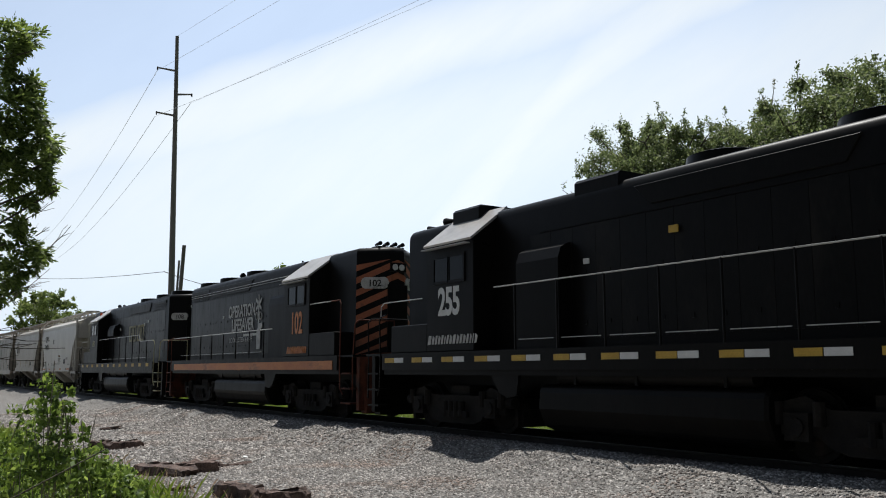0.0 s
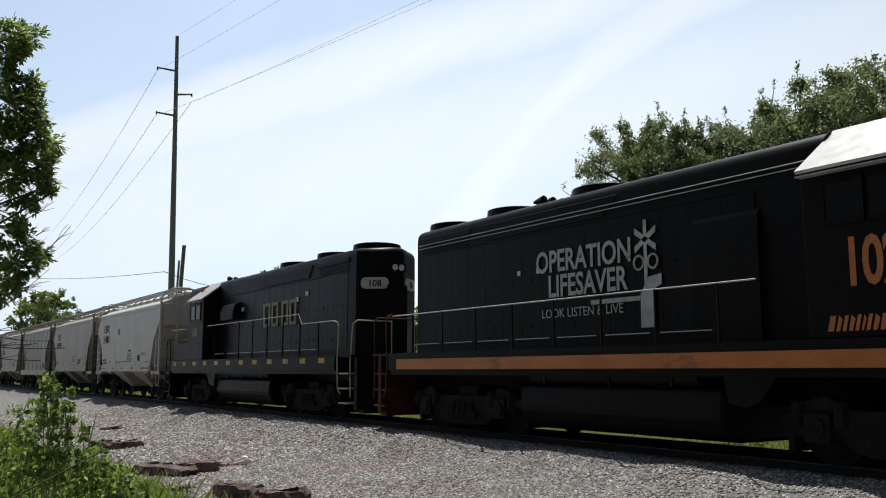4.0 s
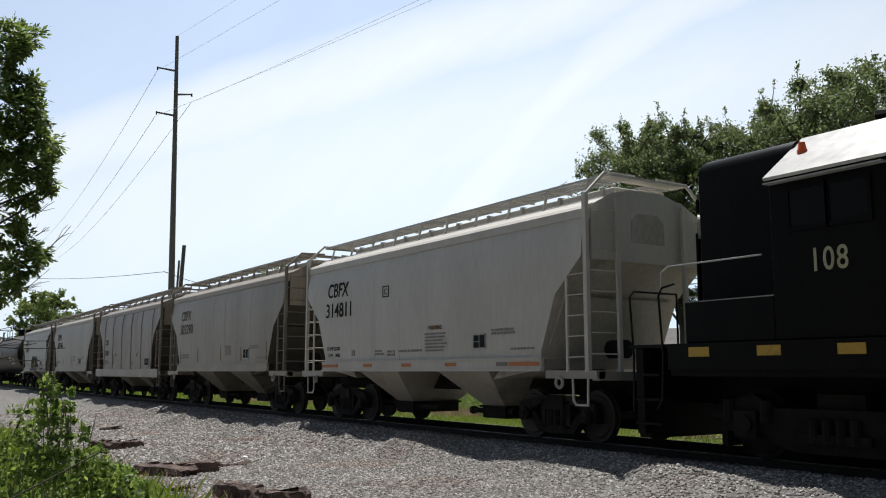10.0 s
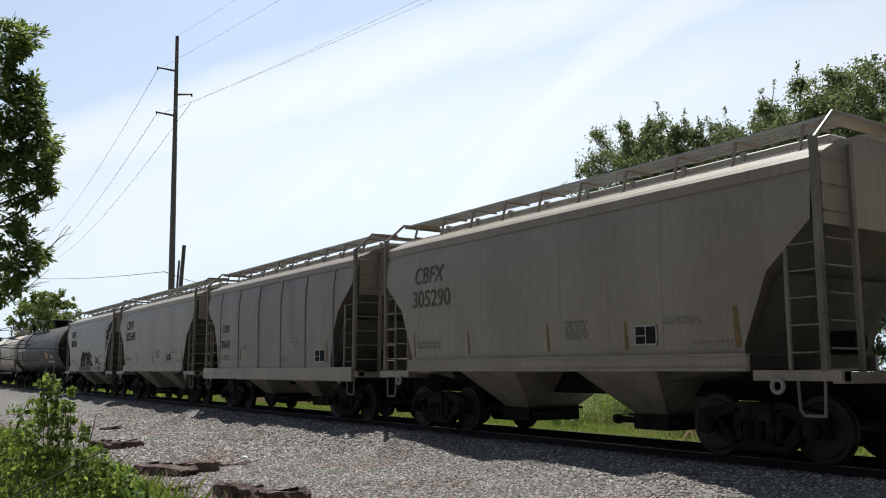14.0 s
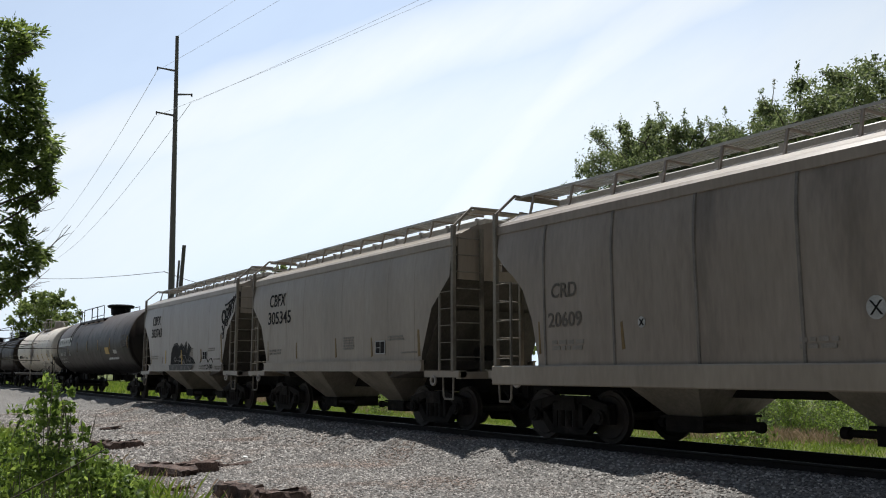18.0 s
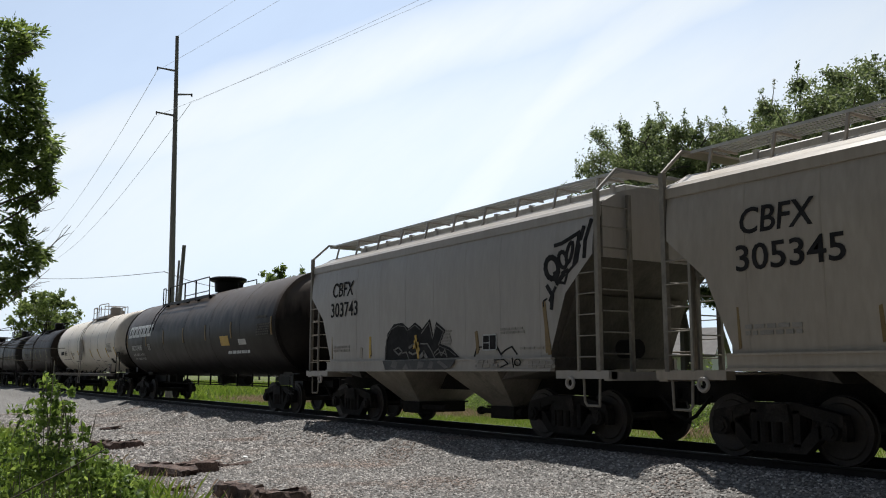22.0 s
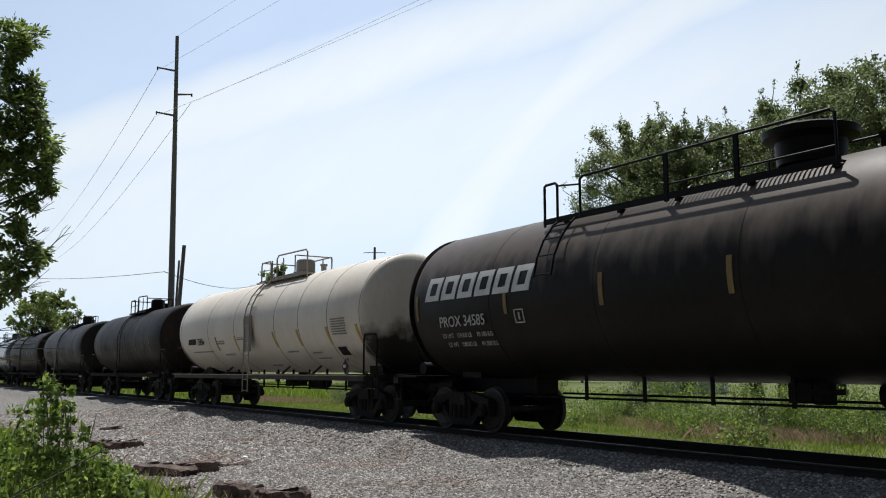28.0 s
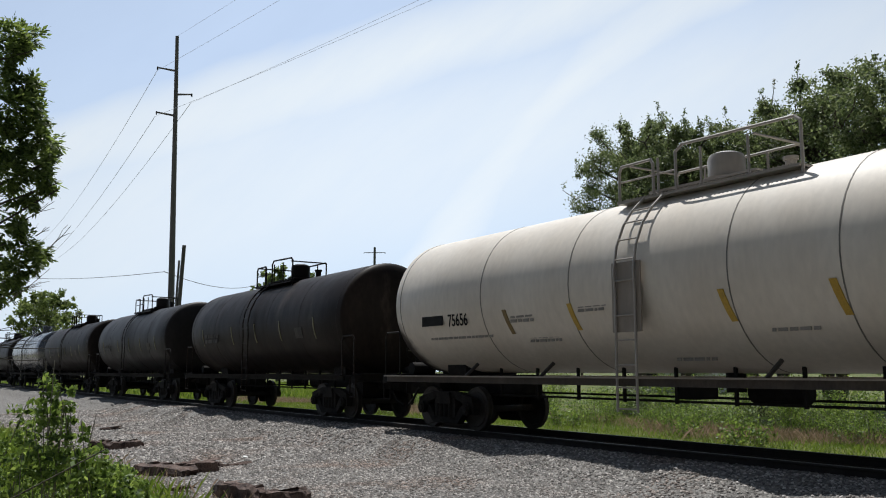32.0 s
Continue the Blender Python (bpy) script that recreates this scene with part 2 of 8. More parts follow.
M = {
    "black_paint": surface("black_paint", (0.0062, 0.0058, 0.0055), (0.0095, 0.0088, 0.0082), 1.3, 0.42, spec=0.08, bump=0.05, grain=0.25, streak=3.0),
    "black_dusty": surface("black_dusty", (0.0068, 0.0062, 0.0057), (0.0112, 0.0102, 0.0093), 1.1, 0.45, spec=0.09, bump=0.06, grain=0.3, streak=3.5, dirt=(0.012, 0.0105, 0.0095), dirt_from=0.58),
    "black_gloss": surface("black_gloss", (0.0062, 0.0058, 0.0055), (0.0095, 0.0088, 0.0082), 1.6, 0.36, spec=0.10, bump=0.12, bump_scale=5, grain=0.35, streak=3.0, dirt=(0.018, 0.0155, 0.013), dirt_from=0.52),
    "roof_dust_sheen": surface("roof_dust_sheen", (0.34, 0.32, 0.30), (0.44, 0.42, 0.39), 1.6, 0.35, grain=0.15, dirt=(0.22, 0.20, 0.18)),
    "running_gear": surface("running_gear", (0.012, 0.011, 0.010), (0.024, 0.021, 0.018), 3.0, 0.85, bump=0.3, bump_scale=30, grain=0.35, dirt=(0.045, 0.036, 0.029), dirt_from=0.6, spec=0.2),
    "wheel_steel": surface("wheel_steel", (0.030, 0.024, 0.020), (0.052, 0.041, 0.033), 4.0, 0.65, 0.2, bump=0.15, grain=0.3),
    "truck_dust": surface("truck_dust", (0.014, 0.0125, 0.0115), (0.032, 0.028, 0.024), 2.5, 0.85, bump=0.3, bump_scale=30, grain=0.35, dirt=(0.065, 0.056, 0.048), dirt_from=0.58, spec=0.2),
    "rail_steel": surface("rail_steel", (0.018, 0.014, 0.011), (0.032, 0.024, 0.018), 3.0, 0.85, 0.0, bump=0.2, grain=0.25),
    "rail_head": surface("rail_head", (0.10, 0.095, 0.09), (0.15, 0.14, 0.135), 2.0, 0.5, 0.7, grain=0.1),
    "orange": surface("orange", (0.50, 0.15, 0.03), (0.60, 0.21, 0.04), 1.5, 0.5, grain=0.25, streak=0.4, dirt=(0.14, 0.05, 0.02), dirt_from=0.57),
    "stripe_orange": surface("stripe_orange", (0.34, 0.095, 0.035), (0.42, 0.13, 0.05), 2.5, 0.55, grain=0.3, dirt=(0.07, 0.03, 0.015), dirt_from=0.58),
    "rust_red": surface("rust_red", (0.105, 0.030, 0.018), (0.15, 0.050, 0.028), 3.0, 0.7, grain=0.3, spec=0.2, streak=2.0, dirt=(0.030, 0.018, 0.014), dirt_from=0.5),
    "yellow": surface("yellow", (0.52, 0.32, 0.03), (0.62, 0.40, 0.05), 3.0, 0.5, grain=0.25, dirt=(0.25, 0.17, 0.04), dirt_from=0.6),
    "pale_yellow": surface("pale_yellow", (0.46, 0.43, 0.24), (0.56, 0.53, 0.34), 3.0, 0.55, grain=0.3, dirt=(0.12, 0.10, 0.07), dirt_from=0.58),
    "worn_gold": surface("worn_gold", (0.33, 0.30, 0.14), (0.20, 0.18, 0.09), 5.0, 0.55, grain=0.35, dirt=(0.03, 0.028, 0.025), dirt_from=0.55),
    "white_paint": surface("white_paint", (0.72, 0.72, 0.70), (0.62, 0.62, 0.60), 4.0, 0.5, grain=0.15),
    "worn_white": surface("worn_white", (0.62, 0.62, 0.6), (0.42, 0.42, 0.40), 6.0, 0.55, grain=0.3, dirt=(0.08, 0.08, 0.075), dirt_from=0.6),
    "red_lamp": surface("red_lamp", (0.7, 0.08, 0.02), (0.8, 0.15, 0.03), 5.0, 0.25),
    "lamp_glass": surface("lamp_glass", (0.75, 0.75, 0.72), (0.6, 0.6, 0.58), 8.0, 0.12, spec=0.8),
    "graffiti_dark": surface("graffiti_dark", (0.022, 0.021, 0.021), (0.055, 0.053, 0.05), 2.2, 0.6, grain=0.3, dirt=(0.11, 0.105, 0.10), dirt_from=0.6),
    "graffiti_pale": surface("graffiti_pale", (0.24, 0.225, 0.20), (0.15, 0.14, 0.125), 5.0, 0.65, grain=0.3, dirt=(0.05, 0.047, 0.043), dirt_from=0.58),
    "graffiti_gray": surface("graffiti_gray", (0.10, 0.095, 0.088), (0.17, 0.16, 0.145), 3.0, 0.65, grain=0.3),
    "worn_ochre": surface("worn_ochre", (0.26, 0.17, 0.05), (0.19, 0.12, 0.04), 4.0, 0.6, grain=0.3),
    "letter_black": surface("letter_black", (0.015, 0.014, 0.014), (0.030, 0.029, 0.029), 5.0, 0.75, grain=0.2, spec=0.12),
    "letter_worn": surface("letter_worn", (0.13, 0.115, 0.095), (0.19, 0.165, 0.135), 1.5, 0.75, grain=0.3, dirt=(0.05, 0.042, 0.034), dirt_from=0.54),
    "letter_faded": surface("letter_faded", (0.27, 0.245, 0.21), (0.35, 0.32, 0.28), 6.0, 0.65, grain=0.3),
    # thin rails, coloured pale for the sun's glint along them
    "rail_glint": surface("rail_glint", (0.5, 0.5, 0.48), (0.35, 0.35, 0.33), 5.0, 0.4, grain=0.2),
    "gray_clean": surface("gray_clean", (0.585, 0.548, 0.488), (0.51, 0.475, 0.42), 0.7, 0.45, grain=0.1, streak=3.0, bump=0.03, dirt=(0.42, 0.40, 0.35), dirt_from=0.6),
    "gray_tan": surface("gray_tan", (0.37, 0.318, 0.252), (0.30, 0.253, 0.196), 0.8, 0.44, grain=0.15, streak=4.0, bump=0.04, dirt=(0.24, 0.205, 0.16), dirt_from=0.57),
    "gray_ribbed": surface("gray_ribbed", (0.335, 0.285, 0.233), (0.27, 0.225, 0.18), 0.9, 0.46, grain=0.18, streak=5.0, bump=0.05, dirt=(0.15, 0.12, 0.09), dirt_from=0.58),
    "gray_light": surface("gray_light", (0.355, 0.322, 0.282), (0.305, 0.274, 0.238), 0.7, 0.42, grain=0.12, streak=4.0, bump=0.03, dirt=(0.215, 0.19, 0.15), dirt_from=0.60),
    "hopper_dirty": surface("hopper_dirty", (0.30, 0.27, 0.22), (0.20, 0.175, 0.14), 1.5, 0.7, grain=0.25, streak=2.0, bump=0.05, dirt=(0.08, 0.07, 0.055), dirt_from=0.55),
    "hopper_clean": surface("hopper_clean", (0.50, 0.465, 0.41), (0.40, 0.365, 0.31), 1.2, 0.65, grain=0.2, streak=2.0, bump=0.05, dirt=(0.20, 0.175, 0.14), dirt_from=0.58),
    "end_dark": surface("end_dark", (0.075, 0.066, 0.054), (0.115, 0.10, 0.082), 1.5, 0.75, grain=0.3, streak=2.0, dirt=(0.05, 0.042, 0.034), dirt_from=0.54),
    "sill_brown": surface("sill_brown", (0.05, 0.04, 0.032), (0.085, 0.068, 0.054), 2.0, 0.75, grain=0.3, streak=2.0),
    "seam_dark": surface("seam_dark", (0.16, 0.145, 0.125), (0.26, 0.235, 0.205), 3.0, 0.65, grain=0.25),
    "grating": surface("grating", (0.56, 0.55, 0.52), (0.44, 0.43, 0.40), 3.0, 0.5, 0.1, grain=0.2),
    "rust_streak": surface("rust_streak", (0.20, 0.10, 0.035), (0.28, 0.15, 0.05), 6.0, 0.75, grain=0.3, streak=4.0),
    "tank_white": surface("tank_white", (0.80, 0.77, 0.70), (0.71, 0.68, 0.60), 0.7, 0.5, grain=0.1, streak=3.0, bump=0.03, dirt=(0.40, 0.34, 0.25), dirt_from=0.63),
    "tank_brown": surface("tank_brown", (0.013, 0.0092, 0.0075), (0.034, 0.0245, 0.0195), 0.9, 0.5, spec=0.12, grain=0.3, streak=2.6, bump=0.06, dirt=(0.078, 0.060, 0.048), dirt_from=0.57),
    "tank_gray": surface("tank_gray", (0.016, 0.0135, 0.0128), (0.034, 0.029, 0.027), 0.6, 0.5, spec=0.2, grain=0.25, streak=2.0, bump=0.05, dirt=(0.12, 0.117, 0.115), dirt_from=0.58),
    "tank_silver": surface("tank_silver", (0.22, 0.22, 0.225), (0.12, 0.12, 0.125), 0.8, 0.25, 0.85, grain=0.15, streak=2.0, bump=0.03),
    "stone": None,
    "sleeper_wood": surface("sleeper_wood", (0.022, 0.018, 0.014), (0.04, 0.032, 0.026), 3.0, 0.9, bump=0.5, bump_scale=25, grain=0.35),
    "rotten_wood": surface("rotten_wood", (0.10, 0.058, 0.046), (0.24, 0.17, 0.14), 5.0, 0.95, bump=1.0, bump_scale=35, grain=0.45, dirt=(0.026, 0.014, 0.010), dirt_from=0.48),
    "bark": surface("bark", (0.085, 0.07, 0.055), (0.13, 0.11, 0.09), 4.0, 0.95, bump=0.8, bump_scale=22, grain=0.35, streak=4.0),
    "dead_twig": surface("dead_twig", (0.20, 0.18, 0.15), (0.28, 0.25, 0.21), 6.0, 0.9, grain=0.2),
    "pole_wood": surface("pole_wood", (0.17, 0.165, 0.155), (0.24, 0.235, 0.22), 2.0, 0.9, bump=0.3, grain=0.3, streak=12.0),
    "cable": surface("cable", (0.06, 0.06, 0.06), (0.09, 0.09, 0.09), 2.0, 0.6),
    "bare_wire": surface("bare_wire", (0.60, 0.61, 0.63), (0.66, 0.67, 0.69), 2.0, 0.5),
    "siding": surface("siding", (0.70, 0.70, 0.68), (0.62, 0.62, 0.60), 1.0, 0.6, grain=0.1),
    "roof_gray": surface("roof_gray", (0.15, 0.14, 0.135), (0.2, 0.19, 0.18), 2.0, 0.85, grain=0.3),
    "pane": glass_material("pane", (0.012, 0.013, 0.014)),
    "leaf_right": leaf_material("leaf_right", (0.066, 0.096, 0.040), (0.125, 0.165, 0.068), (0.225, 0.265, 0.135)),
    "leaf_pale": leaf_material("leaf_pale", (0.13, 0.14, 0.10), (0.22, 0.23, 0.17), (0.34, 0.34, 0.28)),
    "leaf_near": leaf_material("leaf_near", (0.055, 0.085, 0.026), (0.115, 0.165, 0.048), (0.22, 0.29, 0.09)),
    "leaf_far": leaf_material("leaf_far", (0.08, 0.12, 0.038), (0.135, 0.185, 0.058), (0.23, 0.28, 0.11)),
    "leaf_bush": leaf_material("leaf_bush", (0.05, 0.085, 0.022), (0.13, 0.20, 0.05), (0.27, 0.36, 0.10)),
    "grass_blade": leaf_material("grass_blade", (0.08, 0.14, 0.025), (0.14, 0.21, 0.04), (0.21, 0.26, 0.07)),
    "grass_dry": leaf_material("grass_dry", (0.17, 0.14, 0.08), (0.25, 0.195, 0.13), (0.33, 0.25, 0.19)),
}


def stone_material():
    m = bpy.data.materials.new("stone")
    m.use_nodes = True
    nt = m.node_tree
    N, L = nt.nodes.new, nt.links.new
    bs = nt.nodes["Principled BSDF"]
    geo, cr = N("ShaderNodeNewGeometry"), N("ShaderNodeValToRGB")
    cr.color_ramp.elements[0].color, cr.color_ramp.elements[1].color = (0.125, 0.116, 0.109, 1), (0.57, 0.535, 0.50, 1)
    e = cr.color_ramp.elements.new(0.6)
    e.color = (0.245, 0.227, 0.21, 1)
    L(geo.outputs["Random Per Island"], cr.inputs[0])
    co, nz, sep = N("ShaderNodeTexCoord"), N("ShaderNodeTexNoise"), N("ShaderNodeSeparateXYZ")
    nz.inputs["Scale"].default_value, nz.inputs["Detail"].default_value = 0.55, 5.0
    L(co.outputs["Object"], nz.inputs["Vector"])
    L(co.outputs["Object"], sep.inputs[0])
    fac = N("ShaderNodeMapRange")
    fac.inputs["From Min"].default_value, fac.inputs["From Max"].default_value, fac.inputs["To Max"].default_value = 0.5, 0.66, 0.55
    L(nz.outputs["Fac"], fac.inputs["Value"])
    rust = N("ShaderNodeMix")
    rust.data_type, rust.blend_type = "RGBA", "MULTIPLY"
    L(fac.outputs[0], rust.inputs[0])
    L(cr.outputs[0], rust.inputs[6])
    rust.inputs[7].default_value = (0.72, 0.52, 0.42, 1)
    # oily brake dust by the rails, with the train's shade added to the colour
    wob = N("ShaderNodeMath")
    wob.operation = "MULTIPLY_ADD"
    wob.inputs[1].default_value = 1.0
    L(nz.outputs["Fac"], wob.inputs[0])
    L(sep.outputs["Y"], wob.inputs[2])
    oil_shade = N("ShaderNodeMapRange")
    oil_shade.inputs["From Min"].default_value, oil_shade.inputs["From Max"].default_value, oil_shade.inputs["To Max"].default_value = 11.1, 11.6, 0.85
    L(wob.outputs[0], oil_shade.inputs["Value"])
    foul_shade = N("ShaderNodeMix")
    foul_shade.data_type = "RGBA"
    L(oil_shade.outputs[0], foul_shade.inputs[0])
    L(rust.outputs[2], foul_shade.inputs[6])
    foul_shade.inputs[7].default_value = (0.035, 0.030, 0.026, 1)
    L(foul_shade.outputs[2], bs.inputs["Base Color"])
    bs.inputs["Roughness"].default_value = 0.9
    bs.inputs["Specular IOR Level"].default_value = 0.25
    return m


M["stone"] = stone_material()


def sooty_white(half, zc):
    """The white tank's paint, with oily soot burnt onto its ends low down, of a shape of its own."""
    m = surface("tank_white_sooty", (0.74, 0.68, 0.59), (0.65, 0.58, 0.485), 0.7, 0.5, grain=0.1, streak=3.0, bump=0.03, dirt=(0.40, 0.34, 0.25), dirt_from=0.63)
    nt = m.node_tree
    N, L = nt.nodes.new, nt.links.new
    bs = nt.nodes["Principled BSDF"]
    old = bs.inputs["Base Color"].links[0].from_socket
    co, sep, nz = N("ShaderNodeTexCoord"), N("ShaderNodeSeparateXYZ"), N("ShaderNodeTexNoise")
    nz.inputs["Scale"].default_value, nz.inputs["Detail"].default_value = 2.6, 6.0
    L(co.outputs["Object"], sep.inputs[0])
    L(co.outputs["Object"], nz.inputs["Vector"])

    def op(kind, a, b):
        n = N("ShaderNodeMath")
        n.operation = kind
        for k, v in enumerate((a, b)):
            if hasattr(v, "is_linked"):
                L(v, n.inputs[k])
            else:
                n.inputs[k].default_value = v
        return n.outputs[0]

    def fade(v, lo, hi):
        n = N("ShaderNodeMapRange")
        n.inputs["From Min"].default_value, n.inputs["From Max"].default_value = lo, hi
        L(v, n.inputs["Value"])
        return n.outputs[0]
    ax = op("ABSOLUTE", sep.outputs["X"], 0.0)
    ey = op("DIVIDE", op("ADD", sep.outputs["Y"], 0.45), 0.95)
    ez = op("DIVIDE", op("SUBTRACT", sep.outputs["Z"], zc - 1.35), 1.15)
    d = op("SQRT", op("ADD", op("MULTIPLY", ey, ey), op("MULTIPLY", ez, ez)), 0.0)
    d = op("ADD", d, op("MULTIPLY", op("SUBTRACT", nz.outputs["Fac"], 0.5), 0.9))
    on_end = fade(ax, half - 0.30, half - 0.10)
    blot = op("MULTIPLY", fade(d, 1.05, 0.6), on_end)
    # a splash round the flank over the trucks
    ex = op("DIVIDE", op("SUBTRACT", ax, half - 0.1), 0.55)
    fz = op("DIVIDE", op("SUBTRACT", sep.outputs["Z"], zc - 1.25), 0.85)
    d2 = op("ADD", op("ADD", op("MULTIPLY", ex, ex), op("MULTIPLY", fz, fz)), op("MULTIPLY", op("SUBTRACT", nz.outputs["Fac"], 0.5), 1.6))
    blot = op("MAXIMUM", blot, fade(d2, 1.15, 0.4))
    mx = N("ShaderNodeMix")
    mx.data_type = "RGBA"
    L(blot, mx.inputs[0])
    L(old, mx.inputs[6])
    mx.inputs[7].default_value = (0.022, 0.017, 0.013, 1)
    L(mx.outputs[2], bs.inputs["Base Color"])
    return m


M["tank_white"] = sooty_white(7.78, 2.77)


def dusty_sunlit_black(zc, r):
    """Black tank paint under brown track dust, thick along the tank's back and streaked down it; its pale tone also
    holds the sun's light on the upper half.
    """
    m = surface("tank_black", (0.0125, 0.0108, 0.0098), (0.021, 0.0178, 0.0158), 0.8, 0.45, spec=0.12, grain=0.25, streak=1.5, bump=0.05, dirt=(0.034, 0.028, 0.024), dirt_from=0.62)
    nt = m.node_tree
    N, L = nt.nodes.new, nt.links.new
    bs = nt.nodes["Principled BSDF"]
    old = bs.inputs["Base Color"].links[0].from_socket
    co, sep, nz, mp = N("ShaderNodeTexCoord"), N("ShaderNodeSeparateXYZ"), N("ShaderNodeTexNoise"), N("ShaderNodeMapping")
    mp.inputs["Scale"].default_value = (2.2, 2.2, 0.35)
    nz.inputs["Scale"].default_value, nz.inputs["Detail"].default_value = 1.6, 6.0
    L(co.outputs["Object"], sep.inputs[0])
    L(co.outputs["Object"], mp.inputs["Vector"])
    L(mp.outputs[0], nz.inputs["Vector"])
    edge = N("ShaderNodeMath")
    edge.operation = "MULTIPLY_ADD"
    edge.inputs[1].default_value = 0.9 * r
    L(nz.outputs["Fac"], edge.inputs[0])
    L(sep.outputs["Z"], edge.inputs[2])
    # paler from mid-height up, where dust lies and the sun strikes the tank
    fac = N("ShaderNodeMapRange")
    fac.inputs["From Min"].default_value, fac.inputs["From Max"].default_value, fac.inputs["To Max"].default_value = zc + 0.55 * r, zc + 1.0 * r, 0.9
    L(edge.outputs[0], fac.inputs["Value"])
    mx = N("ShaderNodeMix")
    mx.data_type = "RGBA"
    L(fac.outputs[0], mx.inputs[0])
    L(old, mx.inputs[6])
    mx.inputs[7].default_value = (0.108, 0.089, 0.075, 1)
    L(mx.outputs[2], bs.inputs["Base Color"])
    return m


M["tank_black"] = dusty_sunlit_black(2.71, 1.64)


# ---- mesh helpers ----
class Geo:
    """Vertices and faces gathered from simple solids."""

    def __init__(self):
        self.v, self.f = [], []

    def add(self, verts, faces):
        k = len(self.v)
        self.v += [tuple(p) for p in verts]
        self.f += [tuple(i + k for i in f) for f in faces]
        return self

    def box(self, x0, x1, y0, y1, z0, z1):
        p = [(x, y, z) for x in (x0, x1) for y in (y0, y1) for z in (z0, z1)]
        return self.add(p, [(0, 1, 3, 2), (4, 6, 7, 5), (0, 4, 5, 1), (2, 3, 7, 6), (0, 2, 6, 4), (1, 5, 7, 3)])

    def cbox(self, x0, x1, y0, y1, z0, z1, c=0.03):
        """A box with its edges along x cut off."""
        poly = [(y0 + c, z0), (y1 - c, z0), (y1, z0 + c), (y1, z1 - c), (y1 - c, z1), (y0 + c, z1), (y0, z1 - c), (y0, z0 + c)]
        return self.prism_x(poly, x0, x1)

    def prism_x(self, poly, x0, x1):
        return self.loft([[(x0, y, z) for y, z in poly], [(x1, y, z) for y, z in poly]])

    def prism_y(self, poly, y0, y1):
        return self.loft([[(x, y1, z) for x, z in poly], [(x, y0, z) for x, z in poly]])

    def prism_z(self, poly, z0, z1):
        return self.loft([[(x, y, z1) for x, y in poly], [(x, y, z0) for x, y in poly]][::-1])

    def loft(self, rings, cap=True):
        n, k = len(rings[0]), len(self.v)
        for r in rings:
            self.v += [tuple(p) for p in r]
        for j in range(len(rings) - 1):
            for i in range(n):
                a, b = k + j * n + i, k + j * n + (i + 1) % n
                self.f.append((a, b, b + n, a + n))
        if cap:
            self.f.append(tuple(k + i for i in range(n))[::-1])
            self.f.append(tuple(k + (len(rings) - 1) * n + i for i in range(n)))
        return self

    def cyl(self, p, q, r, n=10, r2=None):
        p, q = Vector(p), Vector(q)
        d = (q - p).normalized()
        a = d.orthogonal().normalized()
        b = d.cross(a)
        r2 = r if r2 is None else r2
        ring = [(math.cos(2 * math.pi * i / n), math.sin(2 * math.pi * i / n)) for i in range(n)]
        return self.loft([[p + (a * c + b * s) * r for c, s in ring], [q + (a * c + b * s) * r2 for c, s in ring]])

    def tube(self, pts, r=0.018, n=6):
        for p, q in zip(pts, pts[1:]):
            d = (Vector(q) - Vector(p)).normalized() * r * 0.4
            self.cyl(Vector(p) - d, Vector(q) + d, r, n)
        return self

    def ring_y(self, x, y, z, big, small, n=16, m=6):
        """A closed ring about an axis along y."""
        k = len(self.v)
        for i in range(n):
            a = 2 * math.pi * i / n
            for j in range(m):
                q = 2 * math.pi * j / m
                w = big + small * math.cos(q)
                self.v.append((x + w * math.cos(a), y + small * math.sin(q), z + w * math.sin(a)))
        for i in range(n):
            for j in range(m):
                self.f.append((k + i * m + j, k + i * m + (j + 1) % m, k + (i + 1) % n * m + (j + 1) % m, k + (i + 1) % n * m + j))
        return self

    def turn_x(self, prof, n=28):
        """A solid turned about the x axis: prof holds (x, radius)."""
        rings = [[(x, -math.cos(2 * math.pi * i / n) * r, math.sin(2 * math.pi * i / n) * r) for i in range(n)] for x, r in prof]
        return self.loft(rings)

    def moved(self, dx=0, dy=0, dz=0):
        self.v = [(x + dx, y + dy, z + dz) for x, y, z in self.v]
        return self


def mesh_of(g, name, material, smooth=False, bevel=0.0):
    me = bpy.data.meshes.new(name)
    me.from_pydata(g.v, [], g.f)
    bm = bmesh.new()
    bm.from_mesh(me)
    bmesh.ops.recalc_face_normals(bm, faces=bm.faces)
    if bevel:
        bmesh.ops.bevel(bm, geom=[e for e in bm.edges if e.calc_face_angle(0) > 0.5], offset=bevel, segments=1, affect="EDGES", clamp_overlap=True)
    if smooth:
        for f in bm.faces:
            f.smooth = True
        for e in bm.edges:
            if e.calc_face_angle(0) > 0.6:
                e.smooth = False
    bm.to_mesh(me)
    bm.free()
    me.materials.append(material)
    return me


def part(name, g, material, parent, label="", smooth=False, bevel=0.0, at=None):
    ob = new(name, mesh_of(g, name, material, smooth, bevel))
    ob.parent = parent
    if at is not None:
        ob.location = at
    return tagged(ob, label)


def thing(name, label, category, group="", kind=""):
    ob = new(name)
    ob.empty_display_size = 0.2
    return tagged(ob, label, category, group, kind)


def mirror_part(ob, name=None, loc=None):
    """A second object on the same mesh."""
    o = ob.copy()
    scene.collection.objects.link(o)
    if loc is not None:
        o.location = loc
    return o


